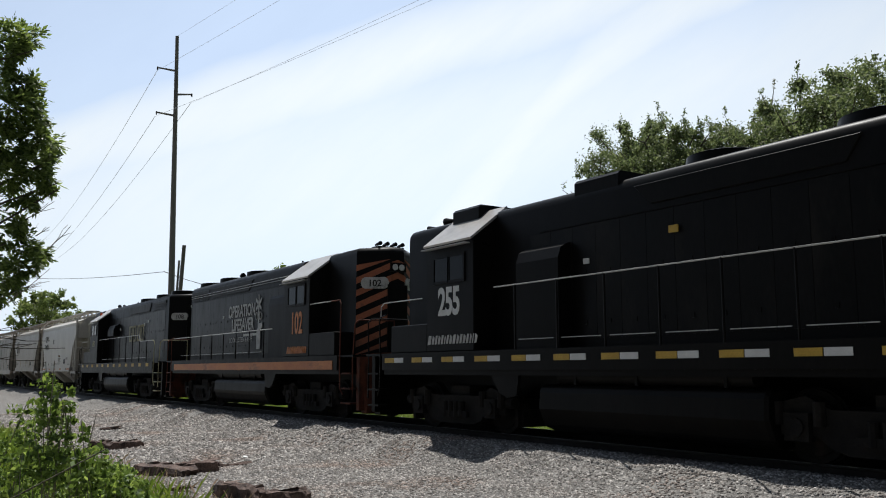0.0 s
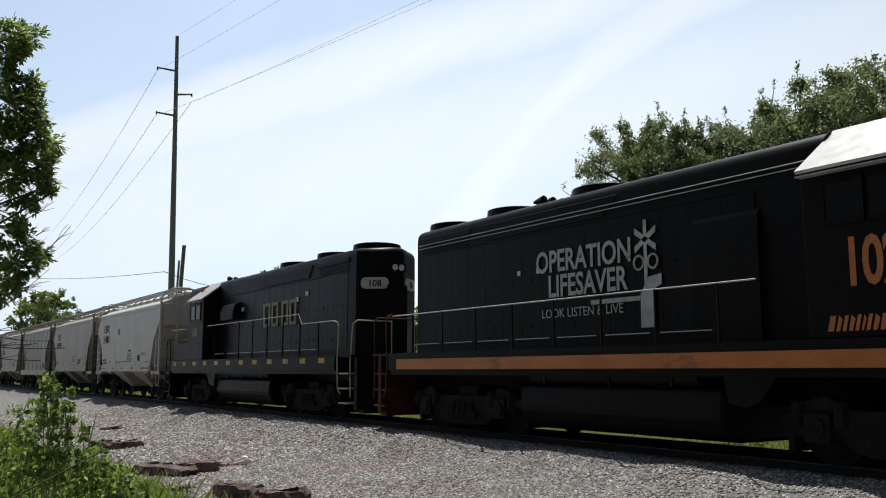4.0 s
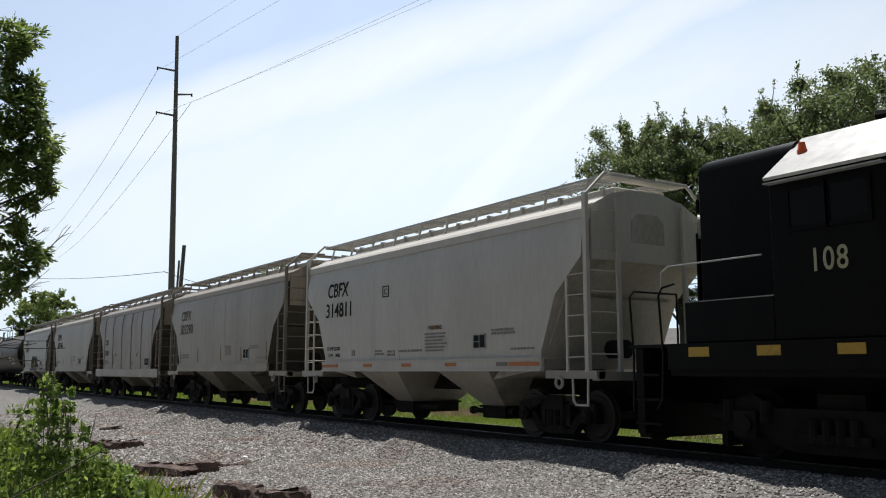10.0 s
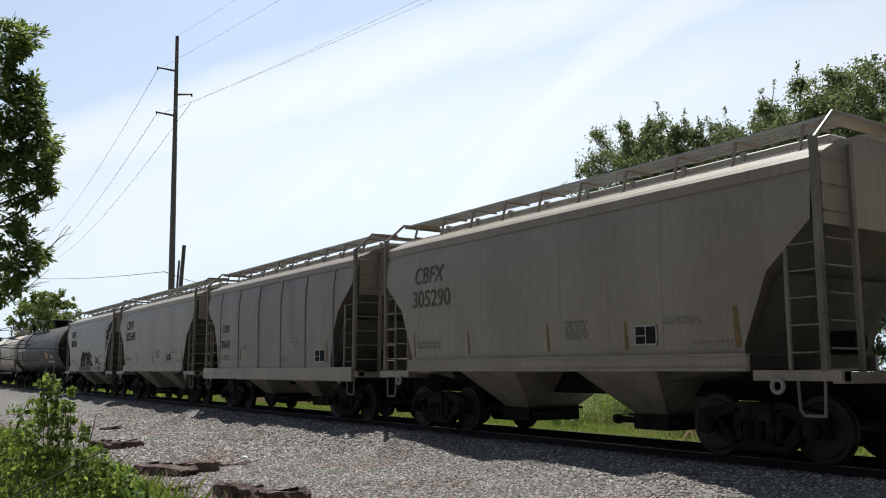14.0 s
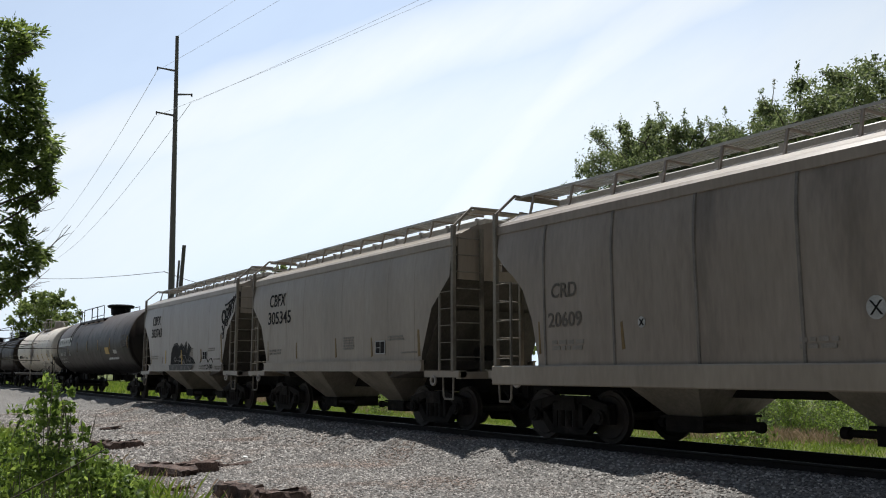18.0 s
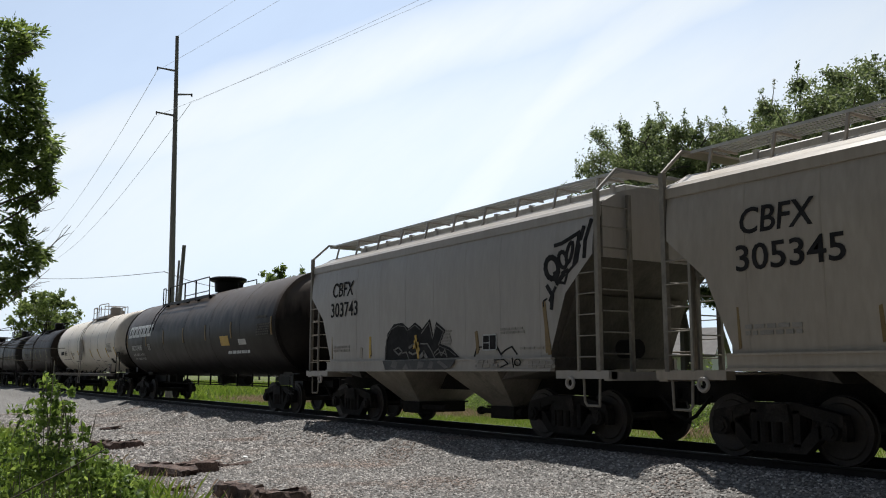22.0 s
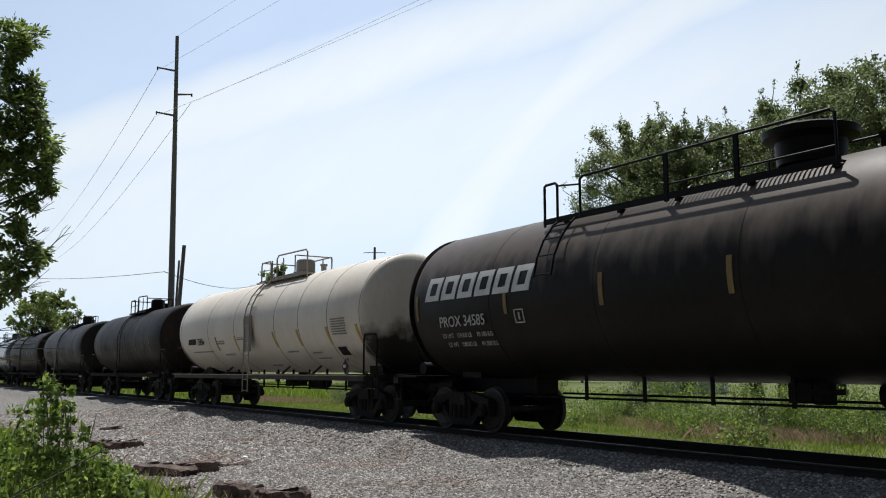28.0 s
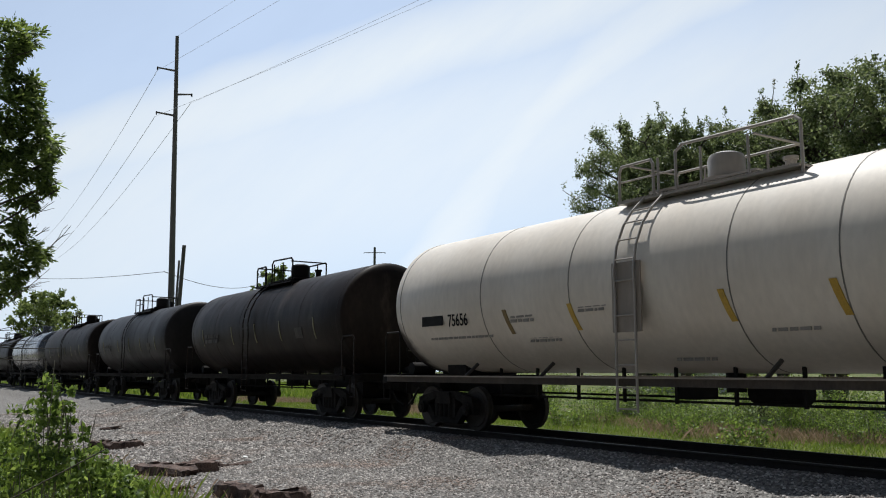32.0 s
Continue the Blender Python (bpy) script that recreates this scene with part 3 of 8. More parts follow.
def lettering(body, size, material, parent, x, y, z, near=-1, align="LEFT", shear=0.0, bold=0.0, spread=1.0, name="lettering", label="", squeeze=1.0, lean=0.0):
    """Painted words on a side that faces -y (near = -1) or +y."""
    cu = bpy.data.curves.new("words", "FONT")
    cu.body, cu.size, cu.align_x, cu.shear, cu.offset, cu.space_character = body, size, align, shear, bold, spread
    cu.resolution_u = 3
    cu.extrude = 0.002
    tmp = bpy.data.objects.new("words", cu)
    scene.collection.objects.link(tmp)
    dg = bpy.context.evaluated_depsgraph_get()
    me = bpy.data.meshes.new_from_object(tmp.evaluated_get(dg))
    bpy.data.objects.remove(tmp)
    bpy.data.curves.remove(cu)
    me.name = name
    me.materials.clear()
    me.materials.append(material)
    ob = new(name, me)
    ob.parent = parent
    ob.location, ob.rotation_euler = (x, y, z), (radians(90 - lean), 0, 0 if near < 0 else math.pi)
    ob.scale = (squeeze, 1, 1)
    return tagged(ob, label)


def side_plate(pts, y, t=0.006):
    """A flat painted shape on a side at y: pts hold (x, z)."""
    return Geo().prism_y(pts, y - t, y + t)


def word_bars(parent, x, y, z, w, h, material, name="marking_bar", rows=1, gap=0.5, seed=1):
    """Words too small to read: plain bars."""
    rnd = random.Random(seed)
    g = Geo()
    for r in range(rows):
        zz, xx = z - r * h * (1 + gap), x
        while xx < x + w - h:
            l = min(rnd.uniform(1.2, 4.0) * h, x + w - xx)
            g.box(xx, xx + l, y - 0.004, y + 0.004, zz - h, zz)
            xx += l + h * 0.7
    return tagged(part(name, g, material, parent), kind="stuff")


def quads(name, q, material):
    """A mesh of loose four-sided leaves: q has the shape (n, 4, 3)."""
    n = len(q)
    me = bpy.data.meshes.new(name)
    me.vertices.add(n * 4)
    me.vertices.foreach_set("co", np.ascontiguousarray(q, dtype=np.float32).ravel())
    me.loops.add(n * 4)
    me.loops.foreach_set("vertex_index", np.arange(n * 4, dtype=np.int32))
    me.polygons.add(n)
    me.polygons.foreach_set("loop_start", np.arange(0, n * 4, 4, dtype=np.int32))
    me.polygons.foreach_set("loop_total", np.full(n, 4, dtype=np.int32))
    me.update(calc_edges=True)
    me.materials.append(material)
    return me


# ---- rolling stock ----
MOVERS = []     # (object, x at 16 s, turn about z)
WHEELS = []     # (wheelset, x, radius, sense)


def wheelset(parent, x, r, sense, finish="wheel_steel"):
    g = Geo()
    for s in (-1, 1):
        prof = [(0.0, 0.10), (0.0, r * 0.80), (0.02, r * 0.84), (0.02, r), (0.10, r * 1.005), (0.105, r * 1.05), (0.135, r * 1.05), (0.135, r * 0.84), (0.10, r * 0.80), (0.06, 0.16), (0.14, 0.10)]
        n = 26
        rings = []
        for a, rad in prof:
            y = s * (0.70 + 0.135 - a)
            rings.append([(math.cos(2 * math.pi * i / n) * rad, y, math.sin(2 * math.pi * i / n) * rad) for i in range(n)])
        g.loft(rings)
    g.cyl((0, -0.98, 0), (0, 0.98, 0), 0.075, 10)
    ob = part("wheelset", g, M[finish], parent, "steel wheel pair on an axle", smooth=True)
    ob.location = (x, 0, r)
    WHEELS.append((ob, x, r, sense))
    return ob


def freight_truck(parent, x, sense=1, wb=1.778, r=0.457):
    g = Geo()
    h = wb / 2
    for s in (-1, 1):
        y0, y1 = s * 0.95 - 0.08, s * 0.95 + 0.08
        # arched top chord, drop-centre lower chord, columns round the spring nest
        g.prism_y([(-h - 0.20, r + 0.10), (-h - 0.14, r + 0.23), (-0.40, r + 0.36), (0.40, r + 0.36), (h + 0.14, r + 0.23), (h + 0.20, r + 0.10),
                   (h - 0.16, r + 0.10), (0.38, r + 0.22), (-0.38, r + 0.22), (-h + 0.16, r + 0.10)], y0, y1)
        g.prism_y([(-h + 0.10, r + 0.10), (-h + 0.16, r - 0.08), (-0.48, 0.13), (0.48, 0.13), (h - 0.16, r - 0.08), (h - 0.10, r + 0.10),
                   (h - 0.28, r + 0.04), (0.40, 0.26), (-0.40, 0.26), (-h + 0.28, r + 0.04)], y0, y1)
        for k in (-1, 1):
            g.box(k * 0.35 - 0.055, k * 0.35 + 0.055, y0, y1, 0.22, r + 0.26)
        for k in (-0.19, 0, 0.19):
            g.cyl((k, s * 0.98, 0.26), (k, s * 0.98, 0.55), 0.080, 10)
        for k in (-h, h):                                # bearing adapters and caps
            g.cyl((k, s * 1.0, r), (k, s * 1.10, r), 0.13, 14).cyl((k, s * 1.10, r), (k, s * 1.13, r), 0.085, 6)
            g.box(k - 0.17, k + 0.17, y0 - 0.01, y1 + 0.01, r + 0.06, r + 0.22)
            for d in (-0.17, 0.17):
                g.box(k + d - 0.035, k + d + 0.035, y0, y1, r - 0.12, r + 0.12)
        g.prism_y([(-0.28, 0.55), (0.28, 0.55), (0.24, 0.80), (-0.24, 0.80)], s * 0.95 - 0.13, s * 0.95 + 0.13)
    g.box(-0.2, 0.2, -0.85, 0.85, 0.5, 0.78)
    g.cyl((0, 0, 0.6), (0, 0, 0.95), 0.2, 12)
    for s in (-1, 1):
        g.box(s * (h - 0.62) - 0.04, s * (h - 0.62) + 0.04, -0.8, 0.8, 0.36, 0.46)       # brake beams
        g.box(s * (h - 0.55) - 0.04, s * (h - 0.55) + 0.07, -0.78, -0.70, 0.32, 0.58)
        g.box(s * (h - 0.55) - 0.04, s * (h - 0.55) + 0.07, 0.70, 0.78, 0.32, 0.58)
    t = part("truck", g, M["truck_dust"], parent, "dark cast-steel truck frame")
    t.location = (x, 0, 0)
    for k in (-h, h):
        wheelset(t, k, r, sense)
    return t


def coupler(parent, x, s):
    g = Geo()
    g.box(min(x - 0.75 * s, x - 0.1 * s), max(x - 0.75 * s, x - 0.1 * s), -0.11, 0.11, 0.75, 0.98)
    g.prism_z([(x - 0.16 * s, -0.13), (x + 0.02 * s, -0.20), (x + 0.06 * s, -0.06), (x - 0.02 * s, 0.0), (x + 0.05 * s, 0.16), (x - 0.12 * s, 0.19)], 0.70, 1.02)
    g.tube([(x - 0.6 * s, -0.35, 0.85), (x - 0.25 * s, -0.34, 0.52), (x, -0.3, 0.42)], 0.03, 6)
    return part("coupler", g, M["running_gear"], parent)


def hopper_car(u, label, style, body_mat, marks):
    """A two-bay covered hopper, 13 m over the couplers."""
    car = thing("covered_hopper", label, "rail car", "covered hoppers in the train")
    W, E, S = 1.58, 4.15, 1.27                 # half width, eave, sill bottom
    ribbed = style == "ribbed"
    end_mat = M["hopper_clean"] if style == "clean" else M["end_dark"]
    post_mat = body_mat if style == "clean" else M["hopper_dirty"]
    # side outline: long at the eave, stepped in below
    side = [(-5.66, E), (-5.64, 3.25), (-4.92, 2.62), (-4.50, 1.62), (-4.50, 1.48), (4.50, 1.48), (4.50, 1.62), (4.92, 2.62), (5.64, 3.25), (5.66, E)]
    if ribbed:
        side = [(-5.66, E), (-5.62, 3.42), (-5.12, 3.06), (-4.83, 2.77), (-4.57, 2.2), (-4.42, 1.48), (4.42, 1.48), (4.57, 2.2), (4.83, 2.77), (5.12, 3.06), (5.62, 3.42), (5.66, E)]

    def bulge(z):
        k = (z - 1.48) / (E - 1.48)
        return W - 0.13 * (max(0, k - 0.62) / 0.38) ** 2 - 0.03 * (1 - k) ** 2

    g = Geo()
    zs = [E, 4.0, 3.8, 3.5, 3.25, 3.06, 2.95, 2.77, 2.62, 2.2, 1.9, 1.62, 1.48] + ([1.34] if ribbed else [])

    def reach(z):
        z = max(z, 1.48)
        pts = side[: len(side) // 2]
        for (xa, za), (xb, zb) in zip(pts, pts[1:]):
            if zb <= z <= za:
                return -(xa + (xb - xa) * (za - z) / max(1e-6, za - zb))
        return 4.5
    rings = []
    for z in zs:
        w, r = bulge(z), reach(z)
        rings.append([(-r, -w, z), (r, -w, z), (r, w, z), (-r, w, z)])
    g.loft(rings)
    body = part("body", g, body_mat, car, smooth=True)
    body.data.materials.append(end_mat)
    # faces turned towards the ends take the end colour, dark except when clean
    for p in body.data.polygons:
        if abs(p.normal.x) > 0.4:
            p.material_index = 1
    for s in (-1, 1):
        part("eave_rail", Geo().prism_x([(s * 1.40, E - 0.24), (s * 1.525, E - 0.22), (s * 1.53, E - 0.07), (s * 1.46, E + 0.00), (s * 1.33, E + 0.05), (s * 1.28, E - 0.02)], -5.70, 5.70), body_mat, car, "eave rail with a sunlit top lip")
    roof = Geo().loft([[(x, -1.36, E), (x, -1.0, E + 0.22), (x, -0.40, E + 0.38), (x, 0.40, E + 0.38), (x, 1.0, E + 0.22), (x, 1.36, E)] for x in (-5.70, 5.70)])
    part("roof", roof, body_mat, car)
    hg = Geo().box(-5.2, 5.2, -0.32, 0.32, E + 0.34, E + 0.54)
    part("hatch", hg, M["grating"], car, "long roof hatch cover", bevel=0.02)
    for k in range(9):
        part("hatch_batten", Geo().box(-4.9 + k * 1.22, -4.82 + k * 1.22, -0.36, 0.36, E + 0.36, E + 0.565), M["grating"], car)
    if ribbed:
        for k in range(6):
            x = -4.2 + k * 1.755
            for s in (-1, 1):
                g = Geo()
                for z0, z1 in zip(zs[1:], zs[2:]):
                    g.loft([[(x - 0.03, s * bulge(z0), z0), (x + 0.03, s * bulge(z0), z0), (x + 0.02, s * (bulge(z0) + 0.018), z0), (x - 0.02, s * (bulge(z0) + 0.018), z0)],
                            [(x - 0.03, s * bulge(z1), z1), (x + 0.03, s * bulge(z1), z1), (x + 0.02, s * (bulge(z1) + 0.018), z1), (x - 0.02, s * (bulge(z1) + 0.018), z1)]])
                part("rib", g, M["seam_dark"], car)
    else:
        for k in range(8):
            x = -4.2 + k * 1.2
            for s in (-1, 1):
                g = Geo()
                for z0, z1 in zip(zs[1:], zs[2:]):
                    g.loft([[(x - 0.02, s * (bulge(z) - 0.01), z), (x + 0.02, s * (bulge(z) - 0.01), z), (x + 0.012, s * (bulge(z) + 0.0025), z), (x - 0.012, s * (bulge(z) + 0.0025), z)] for z in (z0, z1)])
                part("panel_seam", g, body_mat, car)
    # side sill, and the sheets below it
    if ribbed:
        for s in (-1, 1):
            part("side_sill", Geo().cbox(-5.75, 5.75, s * 1.56 - 0.06, s * 1.56 + 0.06, 1.0, 1.36, 0.02), M["gray_tan"], car)
    else:
        for s in (-1, 1):
            part("side_sill", Geo().prism_x([(s * 1.535, S - 0.015), (s * 1.64, S - 0.015), (s * 1.64, S + 0.03), (s * 1.605, S + 0.03), (s * 1.605, 1.475), (s * 1.63, 1.475), (s * 1.63, 1.505), (s * 1.535, 1.505)], -4.56, 4.56), body_mat, car)
    # two bays with sloping sheets and outlet gates
    for xa, xb, xc, xd, pa, pb in ((-2.78, -2.18, -1.48, -0.80, -2.35, -0.45), (0.80, 1.48, 2.18, 2.78, 0.95, 2.35)):
        g = Geo().loft([[(xa, -1.53, S + 0.06), (xd, -1.53, S + 0.06), (xd, 1.53, S + 0.06), (xa, 1.53, S + 0.06)],
                        [(xb, -0.62, 0.52), (xc, -0.62, 0.52), (xc, 0.62, 0.52), (xb, 0.62, 0.52)]])
        bay = part("bay", g, M["hopper_clean"] if style == "clean" else M["hopper_dirty"], car, "sloping hopper bay with dusty sheets")
        gate = Geo().box(xb - 0.04, xc + 0.04, -0.66, 0.66, 0.28, 0.54).box(xb - 0.12, xc + 0.12, -0.70, 0.70, 0.50, 0.54)
        part("outlet_gate", gate, M["truck_dust"], bay)
        part("outlet_pipe", Geo().cyl((pa, -0.55, 0.42), (pb, -0.55, 0.42), 0.055, 10).cyl((pb - 0.05, -0.55, 0.42), (pb + 0.06, -0.55, 0.42), 0.085, 10).cyl((pa - 0.06, -0.55, 0.42), (pa + 0.05, -0.55, 0.42), 0.085, 10), M["truck_dust"], bay)
    part("middle_sill", Geo().box(-2.6, 2.6, -0.22, 0.22, 0.84, 1.25), M["running_gear"], car)
    # end slope sheets continue under the body to the trucks
    for s in (-1, 1):
        g = Geo().loft([[(s * 5.0, -1.35, 2.6), (s * 4.4, -1.45, 1.3), (s * 4.4, 1.45, 1.3), (s * 5.0, 1.35, 2.6)],
                        [(s * 4.4, -1.35, 2.6), (s * 2.9, -1.45, 1.1), (s * 2.9, 1.45, 1.1), (s * 4.4, 1.35, 2.6)]])
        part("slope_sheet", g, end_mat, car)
        part("center_sill", Geo().box(min(s * 2.6, s * 6.2), max(s * 2.6, s * 6.2), -0.22, 0.22, 0.80, 1.25), M["running_gear"], car)
        # end platform with tow loops
        pf = Geo().box(min(s * 4.62, s * 5.95), max(s * 4.62, s * 5.95), -1.56, -1.36, 1.13, 1.27).box(min(s * 4.62, s * 5.95), max(s * 4.62, s * 5.95), 1.36, 1.56, 1.13, 1.27)
        pf.box(min(s * 5.78, s * 5.95), max(s * 5.78, s * 5.95), -1.5, 1.5, 1.10, 1.25).box(min(s * 4.7, s * 5.8), max(s * 4.7, s * 5.8), -1.4, 1.4, 1.2, 1.23)
        part("end_platform", pf, M["gray_light"] if style == "clean" else body_mat, car)
        for sy in (-1, 1):
            part("tow_loop", Geo().ring_y(s * 5.02, sy * 1.58, 1.06, 0.088, 0.032), M["gray_light"], car, smooth=True)
        # corner posts and ladders
        for sy in (-1, 1):
            post = part("corner_post", Geo().box(s * 5.72 - 0.045, s * 5.72 + 0.045, sy * 1.53 - 0.04, sy * 1.53 + 0.04, 1.25, E + 0.20), post_mat, car)
            inner = part("ladder_rail", Geo().box(s * 5.22 - 0.025, s * 5.22 + 0.025, sy * 1.55 - 0.02, sy * 1.55 + 0.02, 1.25, 2.95), post_mat, car)
            for k in range(5):
                part("rung", Geo().cyl((s * 5.22, sy * 1.56, 1.50 + k * 0.36), (s * 5.72, sy * 1.56, 1.50 + k * 0.36), 0.011, 6), post_mat, post)
            part("stirrup", Geo().tube([(s * 5.28, sy * 1.5, 1.15), (s * 5.30, sy * 1.5, 0.75), (s * 5.36, sy * 1.5, 0.68), (s * 5.66, sy * 1.5, 0.68), (s * 5.68, sy * 1.5, 1.15)], 0.022, 6), post_mat, post)
            part("end_post", Geo().box(s * 5.80 - 0.03, s * 5.80 + 0.03, sy * 0.85 - 0.04, sy * 0.85 + 0.04, 1.25, E + 0.16), post_mat, car)
            for k in range(8):
                part("end_rung", Geo().cyl((s * 5.80, sy * 0.85, 1.55 + k * 0.36), (s * 5.80, sy * 1.5, 1.55 + k * 0.36), 0.014, 6), post_mat, car)
        part("end_sheet", Geo().prism_x([(-1.4, 3.2), (1.4, 3.2), (1.4, E), (0.9, E + 0.26), (-0.9, E + 0.26), (-1.4, E)], s * 5.70 - 0.02, s * 5.70 + 0.02), body_mat, car)
        if style == "clean":
            part("end_recess", Geo().prism_x([(-0.42, 3.55), (0.42, 3.55), (0.42, 3.95), (0.25, 4.10), (-0.25, 4.10), (-0.42, 3.95)], s * 5.72 - 0.01, s * 5.72 + 0.01), M["hopper_clean"], car)
        brk = Geo().cyl((s * 5.55, -0.45, 1.65), (s * 5.15, -0.45, 1.65), 0.17, 12) if s > 0 else Geo().cyl((s * 5.5, 0.3, 1.5), (s * 5.5, 0.9, 1.5), 0.19, 12)
        part("air_tank", brk, M["running_gear"], car, smooth=True)
        freight_truck(car, s * 4.25)
        coupler(car, s * 6.52, s)
    # running boards on brackets, with end platforms
    zt = E + 0.60
    for s in (-1, 1):
        bd = Geo()
        for k in range(5):
            yc = s * 0.66 - 0.29 + k * 0.145
            bd.box(-5.55, 5.55, yc - 0.010, yc + 0.010, zt - 0.012, zt)
        board = part("running_board", bd, M["grating"], car, "open steel grating walkway")
        bars = Geo()
        for k in range(190):
            x = -5.5 + k * 11.0 / 189
            bars.box(x - 0.010, x + 0.010, s * 0.66 - 0.31, s * 0.66 + 0.31, zt - 0.006, zt + 0.004)
        tagged(part("grating_mesh", bars, M["grating"], board), kind="stuff")
        part("edge_angle", Geo().box(-5.6, 5.6, s * 0.98 - 0.008, s * 0.98 + 0.008, zt - 0.032, zt + 0.012), M["grating"], board)
        for k in range(10):
            x = -5.2 + k * 10.4 / 9
            br = Geo().loft([[(x - 0.02, s * 1.10, E + 0.12), (x + 0.02, s * 1.10, E + 0.12), (x + 0.02, s * 1.06, E + 0.12), (x - 0.02, s * 1.06, E + 0.12)],
                             [(x - 0.02, s * 0.98, zt - 0.03), (x + 0.02, s * 0.98, zt - 0.03), (x + 0.02, s * 0.94, zt - 0.03), (x - 0.02, s * 0.94, zt - 0.03)]])
            br.box(x - 0.02, x + 0.02, min(s * 0.35, s * 0.98), max(s * 0.35, s * 0.98), zt - 0.05, zt - 0.018)
            part("bracket", br, body_mat, board)
        cross = Geo().box(min(s * 5.45, s * 5.80), max(s * 5.45, s * 5.80), -0.98, 0.98, zt - 0.04, zt)
        for sy in (-1, 1):
            cross.tube([(s * 5.74, sy * 1.53, E + 0.18), (s * 5.72, sy * 1.05, zt + 0.02), (s * 5.70, sy * 0.3, zt + 0.04)], 0.03, 6)
        part("cross_platform", cross, body_mat, car)
    MOVERS.append((car, u, 0.0))
    marks(car, bulge)
    return car


def tank_car(u, half, r, mat, label, zc=2.66, sill=True, dome=0.0, frame_mat=None, long_walk=False, rail_mat=None, truck_in=2.15, marks=None, seams=6, band_mat=None, dish=0.28, low_ladder=True, ladder_x=None, sooty=False, trucks=None, reach=(0.98, 0.98), marks_dx=0.0, seam_x=None):
    """A tank car: half is half the tank's length."""
    car = thing("tank_car", label, "rail car", "tank cars in the train")
    fm = frame_mat or M["running_gear"]
    rm = rail_mat or mat
    h = half
    prof = [(-h, 0.01)] + [(-h + dish * (1 - math.cos(a)), r * math.sin(a) ** 0.9) for a in [radians(k) for k in (12, 26, 40, 54, 68, 80, 90)]]
    prof += [(-h + dish + (2 * h - 2 * dish) * k / 8, r) for k in range(1, 8)]
    prof += [(-x, rr) for x, rr in prof[:8][::-1]]
    part("tank", Geo().turn_x(prof, 48).moved(dz=zc), mat, car, smooth=True)
    for x in seam_x or [-h + 0.5 + (2 * h - 1.0) * k / (seams - 1) for k in range(seams)]:
        part("weld_seam", Geo().turn_x([(x - 0.014, r - 0.01), (x - 0.010, r + 0.005), (x + 0.010, r + 0.005), (x + 0.014, r - 0.01)], 48).moved(dz=zc), M["seam_dark"] if sooty else mat, car, smooth=True)
    # platform on the top, rail and dome
    top = zc + r
    if long_walk:
        py0, gz, hz = -1.12, zc + 1.36, zc + 2.08
        a, b = dome - 5.0, dome + 1.18
    else:
        py0, gz, hz = -0.92, top - 0.13, top + 0.52
        a, b = dome - 1.65, dome + (2.0 if sooty else 1.30)
    deck = part("top_platform", Geo().box(a, b, py0, py0 + 0.36, gz - 0.03, gz + 0.01).box(dome - 1.1, dome + 1.1, -0.7, 0.5, top - 0.03, top + 0.01) if not long_walk else Geo().box(a, b, py0 - 0.015, py0 + 0.015, gz - 0.05, gz + 0.06).box(a, b, py0 + 0.36, py0 + 0.385, gz - 0.03, gz + 0.03), rm, car)
    bars = Geo()
    n = int((b - a) / 0.08)
    for k in range(n):
        bars.box(a + k * 0.08, a + k * 0.08 + 0.025, py0 - 0.01, py0 + 0.37, gz, gz + 0.03)
    tagged(part("grating_mesh", bars, rm, deck), kind="stuff")
    ry = (py0, 0.45) if long_walk else (-0.85, 0.35)
    if long_walk:
        # near rail on posts, a mid rail, and a loop over the ladder head
        rail = Geo().tube([(a + 1.03, ry[0], gz), (a + 1.03, ry[0], hz - 0.05), (a + 1.10, ry[0], hz), (b - 0.12, ry[0], hz), (b - 0.05, ry[0], hz - 0.06), (b - 0.05, ry[0], gz)], 0.024, 6)
        hr = part("handrail", rail, rm, car)
        part("mid_rail", Geo().tube([(a + 3.1, ry[0], gz + 0.20), (b - 0.05, ry[0], gz + 0.20)], 0.018, 6), rm, hr)
        part("ladder_loop", Geo().tube([(a + 0.03, ry[0], gz - 0.08), (a + 0.03, ry[0], hz - 0.03), (a + 0.08, ry[0], hz), (a + 0.34, ry[0], hz), (a + 0.40, ry[0], hz - 0.05), (a + 0.40, ry[0], gz)], 0.026, 6).tube([(a + 0.38, ry[0], hz - 0.06), (a + 1.03, ry[0], hz - 0.14)], 0.018, 6), rm, hr)
        for x in (a + 3.1, a + 4.5):
            part("rail_post", Geo().box(x - 0.04, x + 0.04, ry[0] - 0.02, ry[0] + 0.02, gz - 0.08, hz), rm, hr)
        for x in (a + 0.6, a + 2.0, a + 3.3, a + 4.7, b - 0.1):
            part("bracket", Geo().box(x - 0.03, x + 0.03, py0, py0 + 0.45, gz - 0.10, gz - 0.03), rm, deck)
        part("far_handrail", Geo().tube([(dome - 1.3, 0.75, top - 0.2), (dome - 1.3, 0.75, hz), (dome + 1.1, 0.75, hz), (dome + 1.1, 0.75, top - 0.2)], 0.022, 6), rm, car)
    else:
